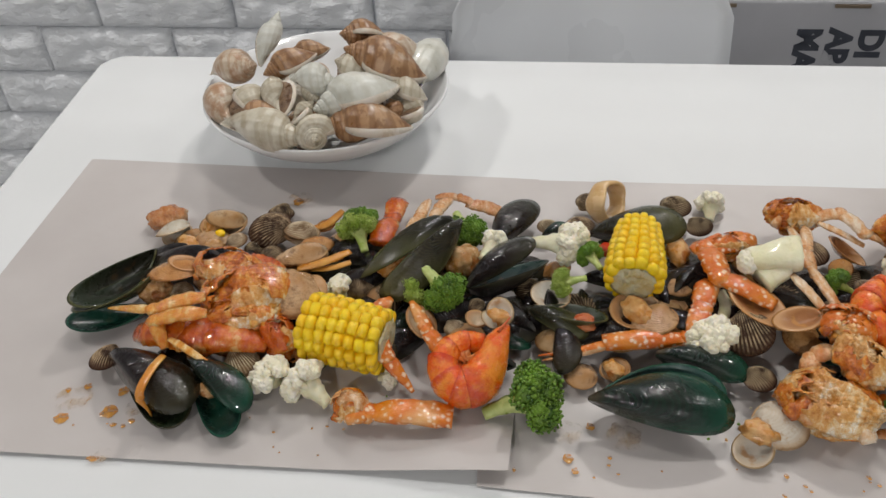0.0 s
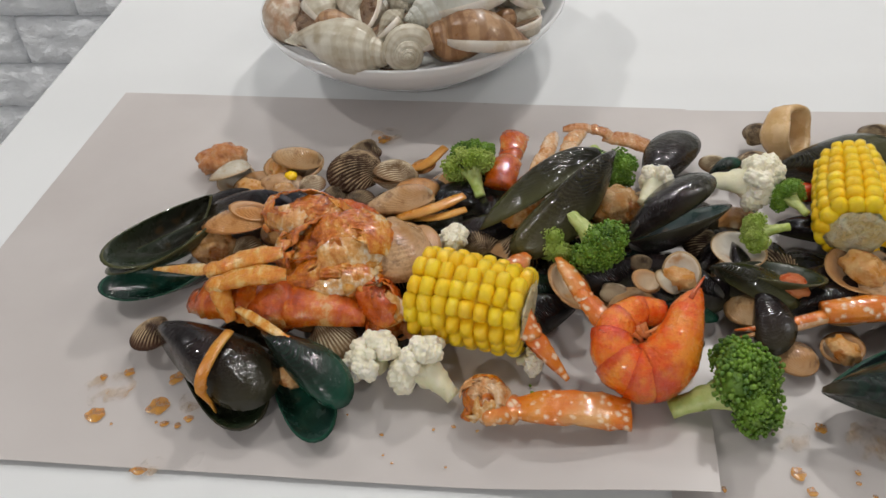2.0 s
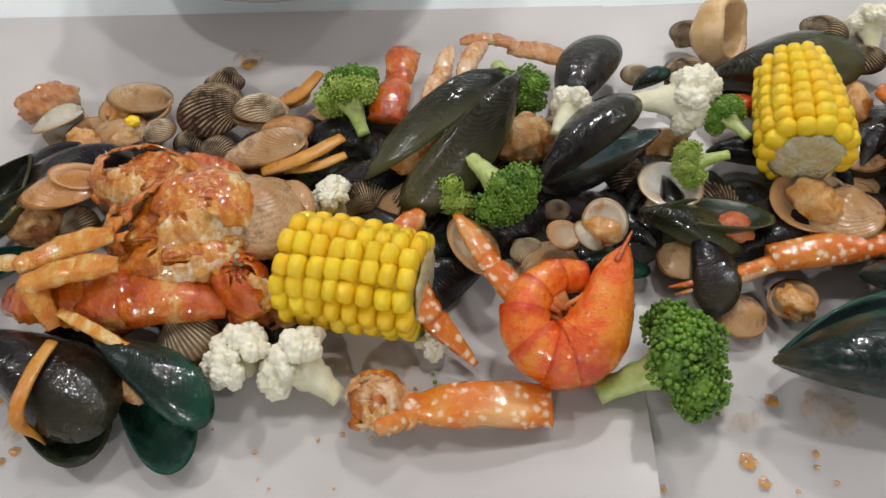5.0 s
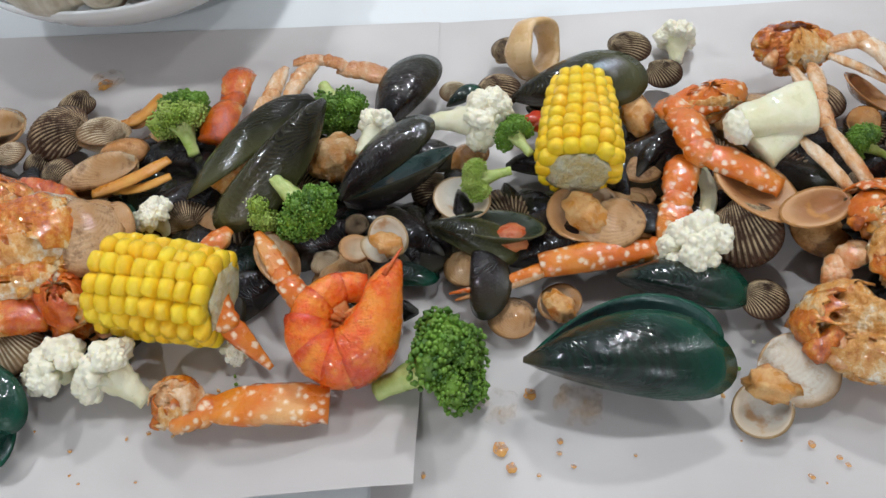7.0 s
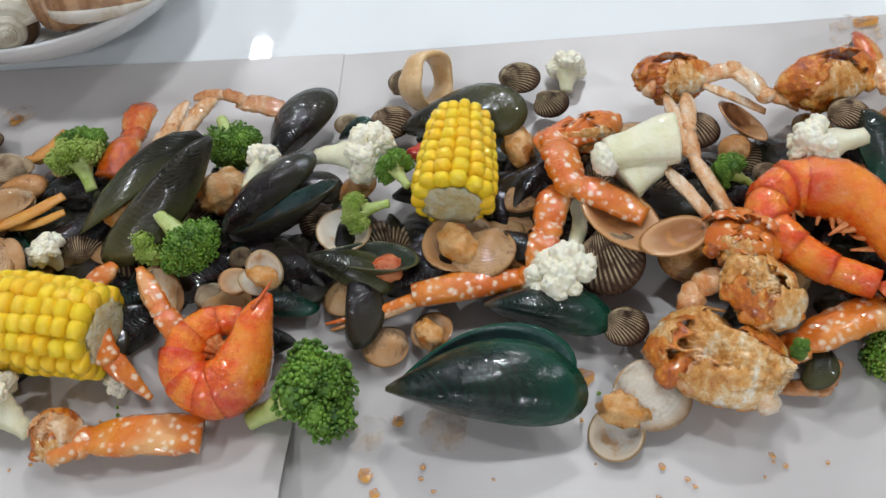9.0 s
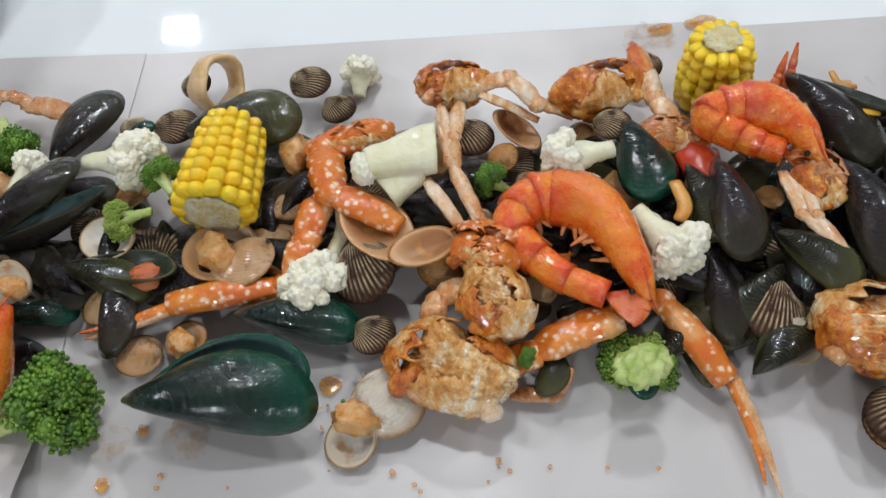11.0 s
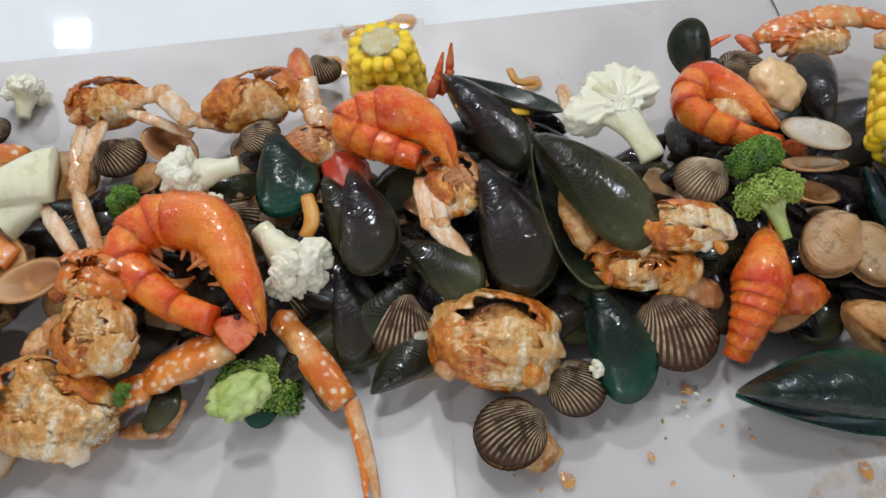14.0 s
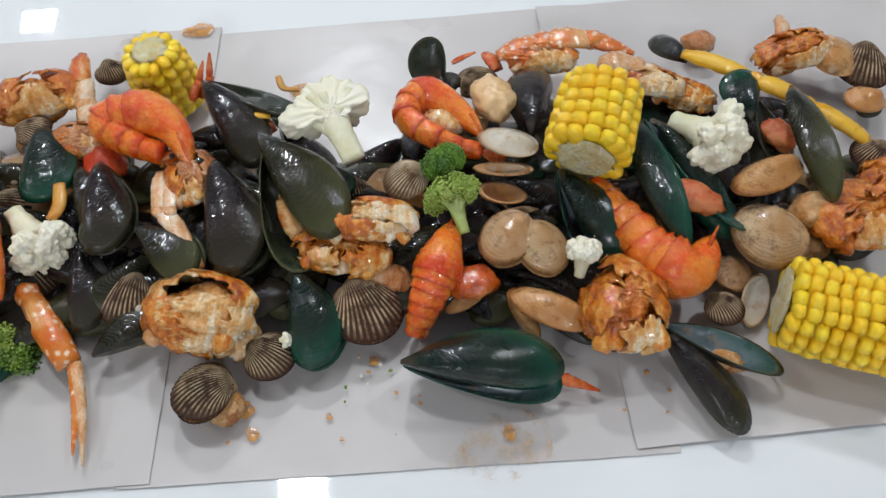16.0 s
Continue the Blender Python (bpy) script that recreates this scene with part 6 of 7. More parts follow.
# ---- heap: crab and prawn ----
chunk((0.3110, 0.5250, 0.7801), (.022, .014, .013), "orange crab body piece with spread legs", M_CRAB_BODY, 0, 0, 0, 0.25, 0.3)
limb([(0.3009, 0.4992, 0.7885), (0.3002, 0.4522, 0.7927), (0.3135, 0.4016, 0.7844)], [.0055, .0055, .0050], "pale jointed crab leg", "leg")
limb([(0.3126, 0.5001, 0.7886), (0.3048, 0.4700, 0.7928), (0.3013, 0.4399, 0.7906)], [.0058, .0055, .0040], "pale jointed crab leg", "leg")
limb([(0.3240, 0.5154, 0.7845), (0.3447, 0.5160, 0.7889), (0.3582, 0.4963, 0.7848), (0.3794, 0.4960, 0.7720)], [.0075, .0085, .0080, .0060], "thick pinkish crab leg arching over shells", "leg")
limb([(0.3252, 0.5080, 0.7866), (0.3586, 0.4912, 0.7762)], [.0050, .0040], "thin pale crab leg", "leg")
limb([(0.2852, 0.4421, 0.7925), (0.3014, 0.4083, 0.7864)], [.0055, .0045], "broken pale crab leg segment", "leg")
# two swimming paddles of the crab, built with the clam's valve shape
clam("tan", [((0.2464, 0.4397, 0.7879), (0.2663, 0.3928, 0.7860), 172)], "hollow brown shell leaning on a crab leg", 0.72, 0.3)
clam("tan", [((0.2958, 0.4027, 0.7905), (0.2584, 0.3982, 0.7880), 175)], "hollow brown shell beside a crab leg", 0.6, 0.3)
limb([(0.2208, 0.4773, 0.7856), (0.2408, 0.4836, 0.7837)], [.0080, .0070], "spotted crab shell edge", "spot")
chunk((0.3102, 0.3914, 0.7886), (.018, .014, .012), "spotted pale crab leg base", M_CRAB, -30, 0, 0, 0.2, 0.12)
chunk((0.3108, 0.3637, 0.7843), (.016, .018, .014), "broken crab body with white meat", M_CRAB_TAN, 0, 0, 0, 0.25, 0.3)
chunk((0.2863, 0.3370, 0.7714), (.031, .021, .019), "lump of crab meat browned with sauce", M_CRAB_TAN, -25, 0, 0, 0.2, 0.28)
limb([(0.2770, 0.3598, 0.7735), (0.2819, 0.3729, 0.7777), (0.2995, 0.3783, 0.7800)], [.0080, .0085, .0090], "curled crab leg base", "leg")
limb([(0.3059, 0.3340, 0.7652), (0.3244, 0.3405, 0.7695), (0.3709, 0.3500, 0.7784)], [.0080, .0095, .0112], "spotted crab arm with small spines", "spot")
floret("broccoli", (0.3241, 0.3328, 0.7781), (0.3212, 0.3335, 0.7802), .0055, "broccoli crumb on a crab arm")
limb([(0.3123, 0.3263, 0.7567), (0.3335, 0.3226, 0.7589), (0.3434, 0.3345, 0.7632)], [.0038, .0050, .0040], "brown crab leg tip on the paper", "plate")
prawn([(0.3680, 0.3569, 0.7870), (0.3420, 0.3768, 0.7868), (0.3259, 0.4027, 0.7909), (0.3419, 0.4188, 0.7932), (0.3684, 0.4078, 0.7957), (0.3799, 0.3776, 0.7936), (0.3870, 0.3506, 0.7829)], .0130, "large curled orange prawn on top of the heap")
claw([(0.3967, 0.3601, 0.7720), (0.4186, 0.3151, 0.7634), (0.4208, 0.2646, 0.7579)], .0092, (0.4262, 0.2578, 0.7579), "long spotted crab claw lying on the paper")
mussel("olive", [((0.4025, 0.3382, 0.7590), (0.4131, 0.3164, 0.7568), 0)], "brown shell sliver under the claw", 0.5)
floret("broccoli", (0.3781, 0.3390, 0.7588), (0.3775, 0.3343, 0.7610), .0165, "upturned broccoli floret with its cut light stalk", 1.2, 1.0)
chunk((0.3739, 0.3207, 0.7827), (.0125, .0095, .0050), "pale cut broccoli stalk facing up", M_BROC_STALK, 20, 0, 0, 0.35, 0.3, 2.4, "broccoli_stalk", "broccoli", "broccoli florets", 4)
floret("broccoli", (0.3812, 0.3454, 0.7575), (0.3789, 0.3349, 0.7575), .0180, "dark green broccoli rim", 1.45)
floret("cauliflower", (0.4004, 0.4388, 0.8048), (0.3609, 0.4370, 0.8021), .0171, "white cauliflower piece with a thick stem", 1.0)
floret("cauliflower", (0.3671, 0.4305, 0.7957), (0.3679, 0.4216, 0.7957), .0091, "white cauliflower bud")
floret("cauliflower", (0.3871, 0.4138, 0.7914), (0.4067, 0.3830, 0.7851), .0188, "white cauliflower floret beside the prawn", 1.0)
mussel("green", [((0.4034, 0.4747, 0.7852), (0.4039, 0.4142, 0.7852), 0)], "sea-green mussel shell behind cauliflower", 0.62, 0.5)
chunk((0.3981, 0.5046, 0.7808), (.025, .015, .016), "orange crab body chunk smeared with sauce", M_CRAB_BODY, 10, 0, 0, 0.25, 0.35)
limb([(0.4249, 0.5339, 0.7898), (0.4240, 0.5060, 0.7898)], [.0050, .0080], "orange crab spine", "red")
limb([(0.4261, 0.5156, 0.7876), (0.4275, 0.4907, 0.7854), (0.4341, 0.4681, 0.7810)], [.0085, .0085, .0100], "white crab joint with orange sauce", "leg")
cockle("cockle", (0.3073, 0.4946, 0.7737), (0.3282, 0.4766, 0.7717), "dark brown ribbed cockle among crab legs", 0)
cockle("cockle", (0.4338, 0.5473, 0.7678), (0.4420, 0.5266, 0.7657), "dark cockle beside corn", 0)
clam("tan", [((0.3417, 0.5038, 0.7739), (0.3478, 0.4686, 0.7761), 150)], "brown clam shell lining among crab legs", 0.9, 0.5)
clam("tan", [((0.3264, 0.4598, 0.7738), (0.3413, 0.4723, 0.7782), 0)], "smooth tan clam", 0.9, 0.55)
floret("broccoli", (0.3334, 0.4379, 0.7760), (0.3224, 0.4455, 0.7802), .0110, "dark broccoli scrap under a prawn")
cockle("cockle", (0.3370, 0.4412, 0.7760), (0.3534, 0.4462, 0.7761), "dark cockle beneath cauliflower", 0)
cockle("cockle_pale", (0.3078, 0.4256, 0.7779), (0.3187, 0.4174, 0.7759), "pale ribbed cockle beside crab legs", 0)
cockle("cockle", (0.3874, 0.4743, 0.7850), (0.4092, 0.4699, 0.7874), "dark cockle above cauliflower", 0)
clam("light", [((0.4301, 0.4576, 0.7788), (0.4257, 0.4204, 0.7810), 170)], "brown clam lining beneath prawn", 1.1, 0.45)
chunk((0.4273, 0.4606, 0.7832), (.018, .012, .010), "pinkish crab piece", M_CRAB_PLATE, 0, 0, 0, 0.2, 0.15)
chunk((0.4403, 0.4403, 0.7811), (.012, .016, .008), "red pepper scrap", M_CHILI, name="pepper_scrap", category="vegetable", group="pepper scraps", sub=3)
corn((0.4769, 0.5155, 0.7575), (0.4723, 0.5136, 0.8035), .0235, "yellow corn cob length standing on its end, pale cut top", 14, taper=0.30)
prawn([(0.4801, 0.4273, 0.7970), (0.4605, 0.4395, 0.7990), (0.4459, 0.4560, 0.8010), (0.4690, 0.4552, 0.8058), (0.4864, 0.4401, 0.8060), (0.4951, 0.4138, 0.7994)], .0120, "curled orange prawn resting on mussels")
limb([(0.4946, 0.4811, 0.7860), (0.5006, 0.4895, 0.7928), (0.5060, 0.4976, 0.8040)], [.0035, .0030, .0008], "thin red claw finger pointing up", "prawn")
limb([(0.5007, 0.4823, 0.7860), (0.5080, 0.4903, 0.7950), (0.5111, 0.4991, 0.8085)], [.0035, .0030, .0008], "thin red claw finger pointing up", "prawn")

# ---- heap: mussels ----
mussel("black", [((0.5038, 0.4871, 0.7973), (0.5643, 0.4479, 0.7929), 150), ((0.5037, 0.4888, 0.7928), (0.5340, 0.4182, 0.7861), 15)], "black mussel gaping on red flesh", 0.44, 0.5, ((0.5163, 0.4578, 0.7906), (0.5440, 0.4454, 0.7884), .008), M_FLESH_RED)
strip([(0.5061, 0.4644, 0.7950), (0.5219, 0.4542, 0.7973), (0.5439, 0.4498, 0.7951)], 0.0025, "yellow shred inside a mussel", M_STALK_YELLOW)
strip([(0.5500, 0.5105, 0.7704), (0.5525, 0.5011, 0.7682), (0.5634, 0.4997, 0.7659)], 0.0025, "brown curled shred", M_STRIP)
limb([(0.5709, 0.4735, 0.7862), (0.5665, 0.4462, 0.7907)], [.0060, .0050], "pale crab leg stub", "leg")
chunk((0.4921, 0.4112, 0.7904), (.014, .019, .012), "translucent pinkish prawn head shell", M_CRAB_PLATE, 10, 0, 0, 0.15, 0.1)
limb([(0.4761, 0.4186, 0.7925), (0.4744, 0.3877, 0.7947), (0.4899, 0.3640, 0.7882)], [.0055, .0050, .0050], "pale crab leg over mussels", "leg")
limb([(0.4808, 0.4156, 0.7926), (0.4813, 0.3862, 0.7948), (0.4934, 0.3506, 0.7837)], [.0045, .0050, .0060], "pale crab leg over mussels", "leg")
mussel("black", [((0.4417, 0.4312, 0.7921), (0.4398, 0.3679, 0.7877), 0), ((0.4423, 0.4332, 0.7899), (0.4423, 0.3705, 0.7833), 180)], "wet black mussel in the heap", 0.52, 0.55)
mussel("olive", [((0.4287, 0.4346, 0.7876), (0.4343, 0.3874, 0.7788), 20)], "dark olive mussel in the heap", 0.5)
mussel("olive", [((0.4604, 0.3828, 0.7879), (0.4907, 0.3446, 0.7860), 10), ((0.4613, 0.3843, 0.7857), (0.4927, 0.3472, 0.7815), 180)], "olive mussel beside a crab leg", 0.62, 0.5)
mussel("black", [((0.5085, 0.4188, 0.7928), (0.5138, 0.3406, 0.7861), 10), ((0.5097, 0.4207, 0.7905), (0.5175, 0.3429, 0.7816), 180)], "large black mussel with a glossy back", 0.50, 0.55)
mussel("black", [((0.4264, 0.3848, 0.7744), (0.4265, 0.3312, 0.7678), 0), ((0.4270, 0.3863, 0.7722), (0.4271, 0.3324, 0.7656), 180)], "narrow black mussel beside a claw", 0.46, 0.55)
mussel("olive", [((0.5368, 0.4240, 0.8041), (0.5740, 0.3464, 0.8020), 15), ((0.5384, 0.4259, 0.7974), (0.5504, 0.3363, 0.7862), 165)], "large olive-green mussel standing open", 0.46, 0.5, ((0.5481, 0.3951, 0.7906), (0.5510, 0.3585, 0.7884), .008), M_FLESH)
cockle("cockle", (0.4581, 0.3616, 0.7702), (0.4407, 0.3323, 0.7679), "dark ribbed cockle under mussels", 0)
clam("pale", [((0.4590, 0.3419, 0.7724), (0.4552, 0.3267, 0.7657), 0), ((0.4620, 0.3455, 0.7613), (0.4545, 0.3209, 0.7591), 180)], "round tan clam on the paper", 1.25, 0.5)
strip([(0.4174, 0.4208, 0.7919), (0.4181, 0.4051, 0.7919), (0.4132, 0.3964, 0.7896)], 0.0040, "orange shred between mussels", M_STRIP)
chunk((0.4926, 0.3249, 0.7770), (.027, .021, .019), "torn orange crab carapace full of white meat", M_CRAB_TAN, -20, 0, 0, 0.22, 0.4)
chunk((0.4992, 0.3156, 0.7659), (.020, .012, .010), "crab carapace underside", M_CRAB_TAN, -20, 0, 0, 0.2, 0.2)
cockle("cockle", (0.5057, 0.2842, 0.7704), (0.4719, 0.2825, 0.7680), "ribbed cockle gaping on the paper", 10, gape=10)
chunk((0.5012, 0.2747, 0.7614), (.009, .010, .007), "tan cockle meat", M_FLESH_PALE, name="shellfish_meat", category="meat", group="meat pieces", sub=3)
cockle("cockle", (0.5159, 0.3047, 0.7681), (0.5393, 0.2890, 0.7659), "ribbed cockle with pale ribs on the paper", 0)
mussel("green", [((0.5473, 0.3426, 0.7794), (0.5502, 0.2849, 0.7682), 5), ((0.5471, 0.3456, 0.7749), (0.5523, 0.2868, 0.7614), 180)], "dark teal mussel beside cockles", 0.58, 0.55)
floret("cauliflower", (0.5336, 0.3027, 0.7749), (0.5366, 0.3021, 0.7749), .0046, "cauliflower crumb on a mussel")
cockle("cockle", (0.5765, 0.3315, 0.7750), (0.5891, 0.2940, 0.7660), "dark cockle with white ribs", 0)

# ---- heap: the right end ----
mussel("black", [((0.6526, 0.4554, 0.7818), (0.6509, 0.4935, 0.8045), 170), ((0.6486, 0.4584, 0.7796), (0.6686, 0.4731, 0.7864), 20)], "upright mussel half showing its dark lining", 0.62, 0.45)
floret("cauliflower", (0.5893, 0.3875, 0.8134), (0.5796, 0.4218, 0.8224), .0235, "white cauliflower floret cut flat with branching stem", 1.25, cut=True, branches=8)
mussel("green", [((0.5687, 0.4107, 0.7884), (0.5846, 0.3887, 0.7817), 0)], "green mussel behind cauliflower", 0.7)
prawn([(0.6680, 0.3961, 0.7955), (0.6451, 0.4055, 0.7999), (0.6261, 0.4272, 0.8021), (0.6399, 0.4440, 0.8022), (0.6585, 0.4281, 0.8000), (0.6695, 0.4068, 0.7977)], .0095, "red prawn split open on the heap", eye=False)
chunk((0.6467, 0.4228, 0.7977), (.012, .008, .007), "white prawn meat", M_CRAB_WHITE, -30, name="shellfish_meat", category="meat", group="meat pieces", sub=3)
cockle("cockle_pale", (0.6298, 0.3890, 0.7954), (0.6036, 0.3823, 0.7908), "cream ribbed cockle beside broccoli", 0)
floret("broccoli", (0.6450, 0.3344, 0.7909), (0.6408, 0.3602, 0.8044), .0155, "light green broccoli floret on its stalk", 1.1, 1.0)
floret("broccoli", (0.6436, 0.3659, 0.8045), (0.6398, 0.3780, 0.8112), .0135, "dark green broccoli top", 1.1)
chunk((0.5924, 0.3555, 0.7975), (.026, .013, .011), "broken white crab meat in shell", M_CRAB_WHITE, -10, 0, 0, 0.25, 0.35)
chunk((0.5741, 0.3462, 0.7840), (.024, .013, .012), "orange crab body piece", M_CRAB_BODY, -20, 0, 0, 0.25, 0.35, stumps=2)
limb([(0.5858, 0.3384, 0.7795), (0.6011, 0.3307, 0.7750), (0.6105, 0.3278, 0.7705)], [.0080, .0090, .0070], "pinkish crab leg base", "plate")
prawn([(0.6077, 0.2975, 0.7637), (0.6164, 0.3097, 0.7795), (0.6271, 0.3265, 0.7886), (0.6396, 0.3515, 0.7909)], .0122, "orange-red prawn lying tail down", tail=False, eye=False, legs=False)
mussel("black", [((0.6079, 0.3524, 0.7705), (0.6137, 0.3083, 0.7637), 0)], "black mussel under a prawn", 0.5)
clam("light", [((0.6813, 0.3444, 0.7955), (0.6499, 0.3260, 0.7886), 0), ((0.6824, 0.3463, 0.7910), (0.6536, 0.3275, 0.7796), 180)], "mottled tan clam with brown streaks", 0.85, 0.55)
clam("light", [((0.6816, 0.3415, 0.7932), (0.6897, 0.3072, 0.7865), 0), ((0.6824, 0.3427, 0.7887), (0.6903, 0.3111, 0.7774), 180)], "mottled tan clam beside cauliflower", 0.85, 0.55)
clam("tan", [((0.6507, 0.3140, 0.7773), (0.6246, 0.3060, 0.7705), 10)], "thin brown clam sliver", 0.5, 0.4)
clam("tan", [((0.7041, 0.2821, 0.7729), (0.6604, 0.3088, 0.7796), 10)], "long tan clam shell", 0.5, 0.45)
clam("tan", [((0.6637, 0.3058, 0.7773), (0.6740, 0.2777, 0.7683), 30)], "narrow brown shell sliver", 0.35, 0.4)
mussel("black", [((0.6781, 0.2969, 0.7638), (0.7073, 0.2758, 0.7615), 0)], "black mussel edge under clams", 0.4)
chunk((0.6443, 0.3157, 0.7796), (.014, .010, .008), "red shell scrap", M_CRAB_RED, name="pepper_scrap", category="crab", group="pepper scraps", sub=3)
clam("pale", [((0.6972, 0.3864, 0.8046), (0.6635, 0.4025, 0.8068), 10)], "translucent pale clam shell on the heap", 0.72, 0.35)
clam("light", [((0.6912, 0.3745, 0.8001), (0.6561, 0.3828, 0.8000), 175)], "thin clam shell edge", 0.28, 0.4)
clam("tan", [((0.6597, 0.3696, 0.7932), (0.6895, 0.3651, 0.7865), 165)], "open brown clam lining", 0.7, 0.5)
chunk((0.6827, 0.4371, 0.7978), (.013, .017, .010), "smooth tan squid piece", M_SQUID, 10, 0, 0, 0.22, 0.05, name="squid_piece", category="squid", group="squid pieces")
mussel("black", [((0.7002, 0.4064, 0.7933), (0.7183, 0.4638, 0.7933), 0), ((0.7010, 0.4083, 0.7910), (0.7192, 0.4661, 0.7911), 180)], "dull black mussel behind corn", 0.55, 0.55)
cockle("cockle", (0.6699, 0.4632, 0.7819), (0.6957, 0.4747, 0.7819), "brown cockle behind squid", 0)
corn((0.7182, 0.3631, 0.8175), (0.7409, 0.4068, 0.8266), .0250, "thick yellow corn cob length on the heap", 15, pitch=0.0078)
corn((0.8094, 0.2701, 0.7844), (0.8763, 0.2335, 0.7846), .0262, "yellow corn cob length lying on the paper", 16)
chunk((0.7274, 0.4828, 0.7820), (.024, .012, .009), "spotted orange crab carapace", M_CRAB, -8, 0, 0, 0.15, 0.12)
limb([(0.6995, 0.4908, 0.7819), (0.7319, 0.4941, 0.7866), (0.7654, 0.4908, 0.7866), (0.7931, 0.4765, 0.7821)], [.0085, .0105, .0105, .0030], "spotted orange crab arm ending in a claw", "spot")
limb([(0.7656, 0.4705, 0.7843), (0.7858, 0.4599, 0.7867), (0.8278, 0.4299, 0.7822)], [.0110, .0120, .0030], "white and orange crab claw", "leg")
chunk((0.7932, 0.4411, 0.7867), (.018, .010, .009), "white crab meat in broken shell", M_CRAB_WHITE, -30)
chunk((0.8134, 0.4361, 0.7776), (.020, .012, .010), "orange crab piece", M_CRAB_BODY, -30)
limb([(0.6687, 0.4946, 0.7774), (0.6860, 0.4978, 0.7819)], [.0030, .0012], "red claw tip", "prawn")
limb([(0.6931, 0.4999, 0.7774), (0.6978, 0.4820, 0.7774)], [.0050, .0050], "red crab shell edge", "prawn")
mussel("blue", [((0.8256, 0.4608, 0.7822), (0.8178, 0.4966, 0.7776), 0)], "blue-black mussel behind a yellow stalk", 0.65)
limb([(0.8211, 0.4612, 0.7913), (0.8531, 0.4223, 0.7983), (0.8763, 0.3961, 0.7983), (0.9083, 0.3670, 0.7892)], [.0065, .0068, .0068, .0060], "yellow lemongrass-like stalk lying across shells", "stalk", "yellow_stalk", 1.0, 0.8, "stalks")
mussel("green", [((0.8415, 0.3943, 0.7914), (0.8456, 0.4294, 0.8028), 0)], "teal mussel behind cauliflower", 0.8, 0.5)
floret("cauliflower", (0.7867, 0.3960, 0.8017), (0.8045, 0.3727, 0.8063), .0211, "bright white cauliflower floret on mussels", 1.1)
mussel("green", [((0.7679, 0.3993, 0.8003), (0.7673, 0.3085, 0.7889), 70)], "green mussel seen edge on", 0.26)
mussel("green", [((0.7704, 0.4013, 0.8003), (0.8032, 0.3141, 0.7913), 150), ((0.7779, 0.4061, 0.7912), (0.7992, 0.3190, 0.7798), 10)], "dark green mussel open on red flesh", 0.32, 0.5, ((0.7669, 0.3491, 0.7980), (0.7946, 0.3287, 0.7958), .010), M_FLESH_RED)
mussel("green", [((0.7100, 0.3769, 0.7933), (0.7343, 0.3134, 0.7775), 40), ((0.7102, 0.3803, 0.7865), (0.7202, 0.3183, 0.7729), 180)], "green mussel under the corn", 0.42)
prawn([(0.7280, 0.3680, 0.7865), (0.7394, 0.3378, 0.7866), (0.7497, 0.3110, 0.7843), (0.7672, 0.2986, 0.7843), (0.7862, 0.3165, 0.7867)], .0150, "orange prawn under green mussels", tail=False, eye=False, legs=False)
clam("tan", [((0.8492, 0.3502, 0.8006), (0.8010, 0.3393, 0.7981), 10)], "smooth orange-tan clam shell", 0.55, 0.5)
clam("light", [((0.8271, 0.3270, 0.7913), (0.8084, 0.2951, 0.7799), 0), ((0.8294, 0.3284, 0.7868), (0.8120, 0.2977, 0.7730), 180)], "round pinkish tan clam", 1.2, 0.55)
clam("light", [((0.8001, 0.3124, 0.7684), (0.7959, 0.2899, 0.7638), 0)], "small round clam", 1.0)
cockle("cockle", (0.7788, 0.2886, 0.7661), (0.7920, 0.2701, 0.7661), "brown ribbed cockle beside corn", 0)
clam("pale", [((0.8163, 0.2966, 0.7661), (0.7952, 0.2697, 0.7593), 150)], "white shell rim beside corn", 0.6)
chunk((0.8513, 0.3233, 0.7891), (.014, .010, .009), "tan shellfish meat", M_FLESH_PALE, name="shellfish_meat", category="meat", group="meat pieces")
clam("light", [((0.8550, 0.3060, 0.7776), (0.8369, 0.3136, 0.7776), 10)], "brown clam beside corn", 1.0)
mussel("black", [((0.8499, 0.4083, 0.7960), (0.8443, 0.3536, 0.7914), 160)], "brown mussel open on red flesh", 0.5, 0.5, ((0.8499, 0.3908, 0.7960), (0.8537, 0.3636, 0.7937), .009), M_FLESH_RED)
mussel("olive", [((0.8676, 0.4011, 0.8098), (0.8558, 0.3168, 0.8029), 60)], "grey-green mussel standing on edge", 0.27)
chunk((0.9025, 0.4590, 0.7800), (.026, .013, .012), "orange crab piece with a leg stump", M_CRAB_BODY, 10)
limb([(0.9128, 0.4989, 0.7777), (0.9015, 0.4709, 0.7800)], [.0065, .0070], "tan crab leg stump", "leg")
chunk((0.8517, 0.4957, 0.7662), (.012, .010, .006), "tan scrap on the paper", M_CRAB_PLATE, sub=3)
clam("tan", [((0.9230, 0.4379, 0.7777), (0.9444, 0.4664, 0.7823), 0)], "tan clam at the heap's edge", 1.0)
cockle("cockle", (0.9564, 0.4577, 0.7777), (0.9406, 0.4229, 0.7731), "dark cockle with pale ribs", 0)
clam("tan", [((0.9451, 0.4095, 0.7800), (0.9143, 0.4076, 0.7823), 0)], "brown clam in the heap", 0.8)
cockle("cockle", (0.9186, 0.3623, 0.7869), (0.8946, 0.3547, 0.7846), "dark ribbed cockle in the heap", 0)
chunk((0.8783, 0.3137, 0.7869), (.026, .022, .014), "orange crab shell with white meat", M_CRAB_BODY, 0)
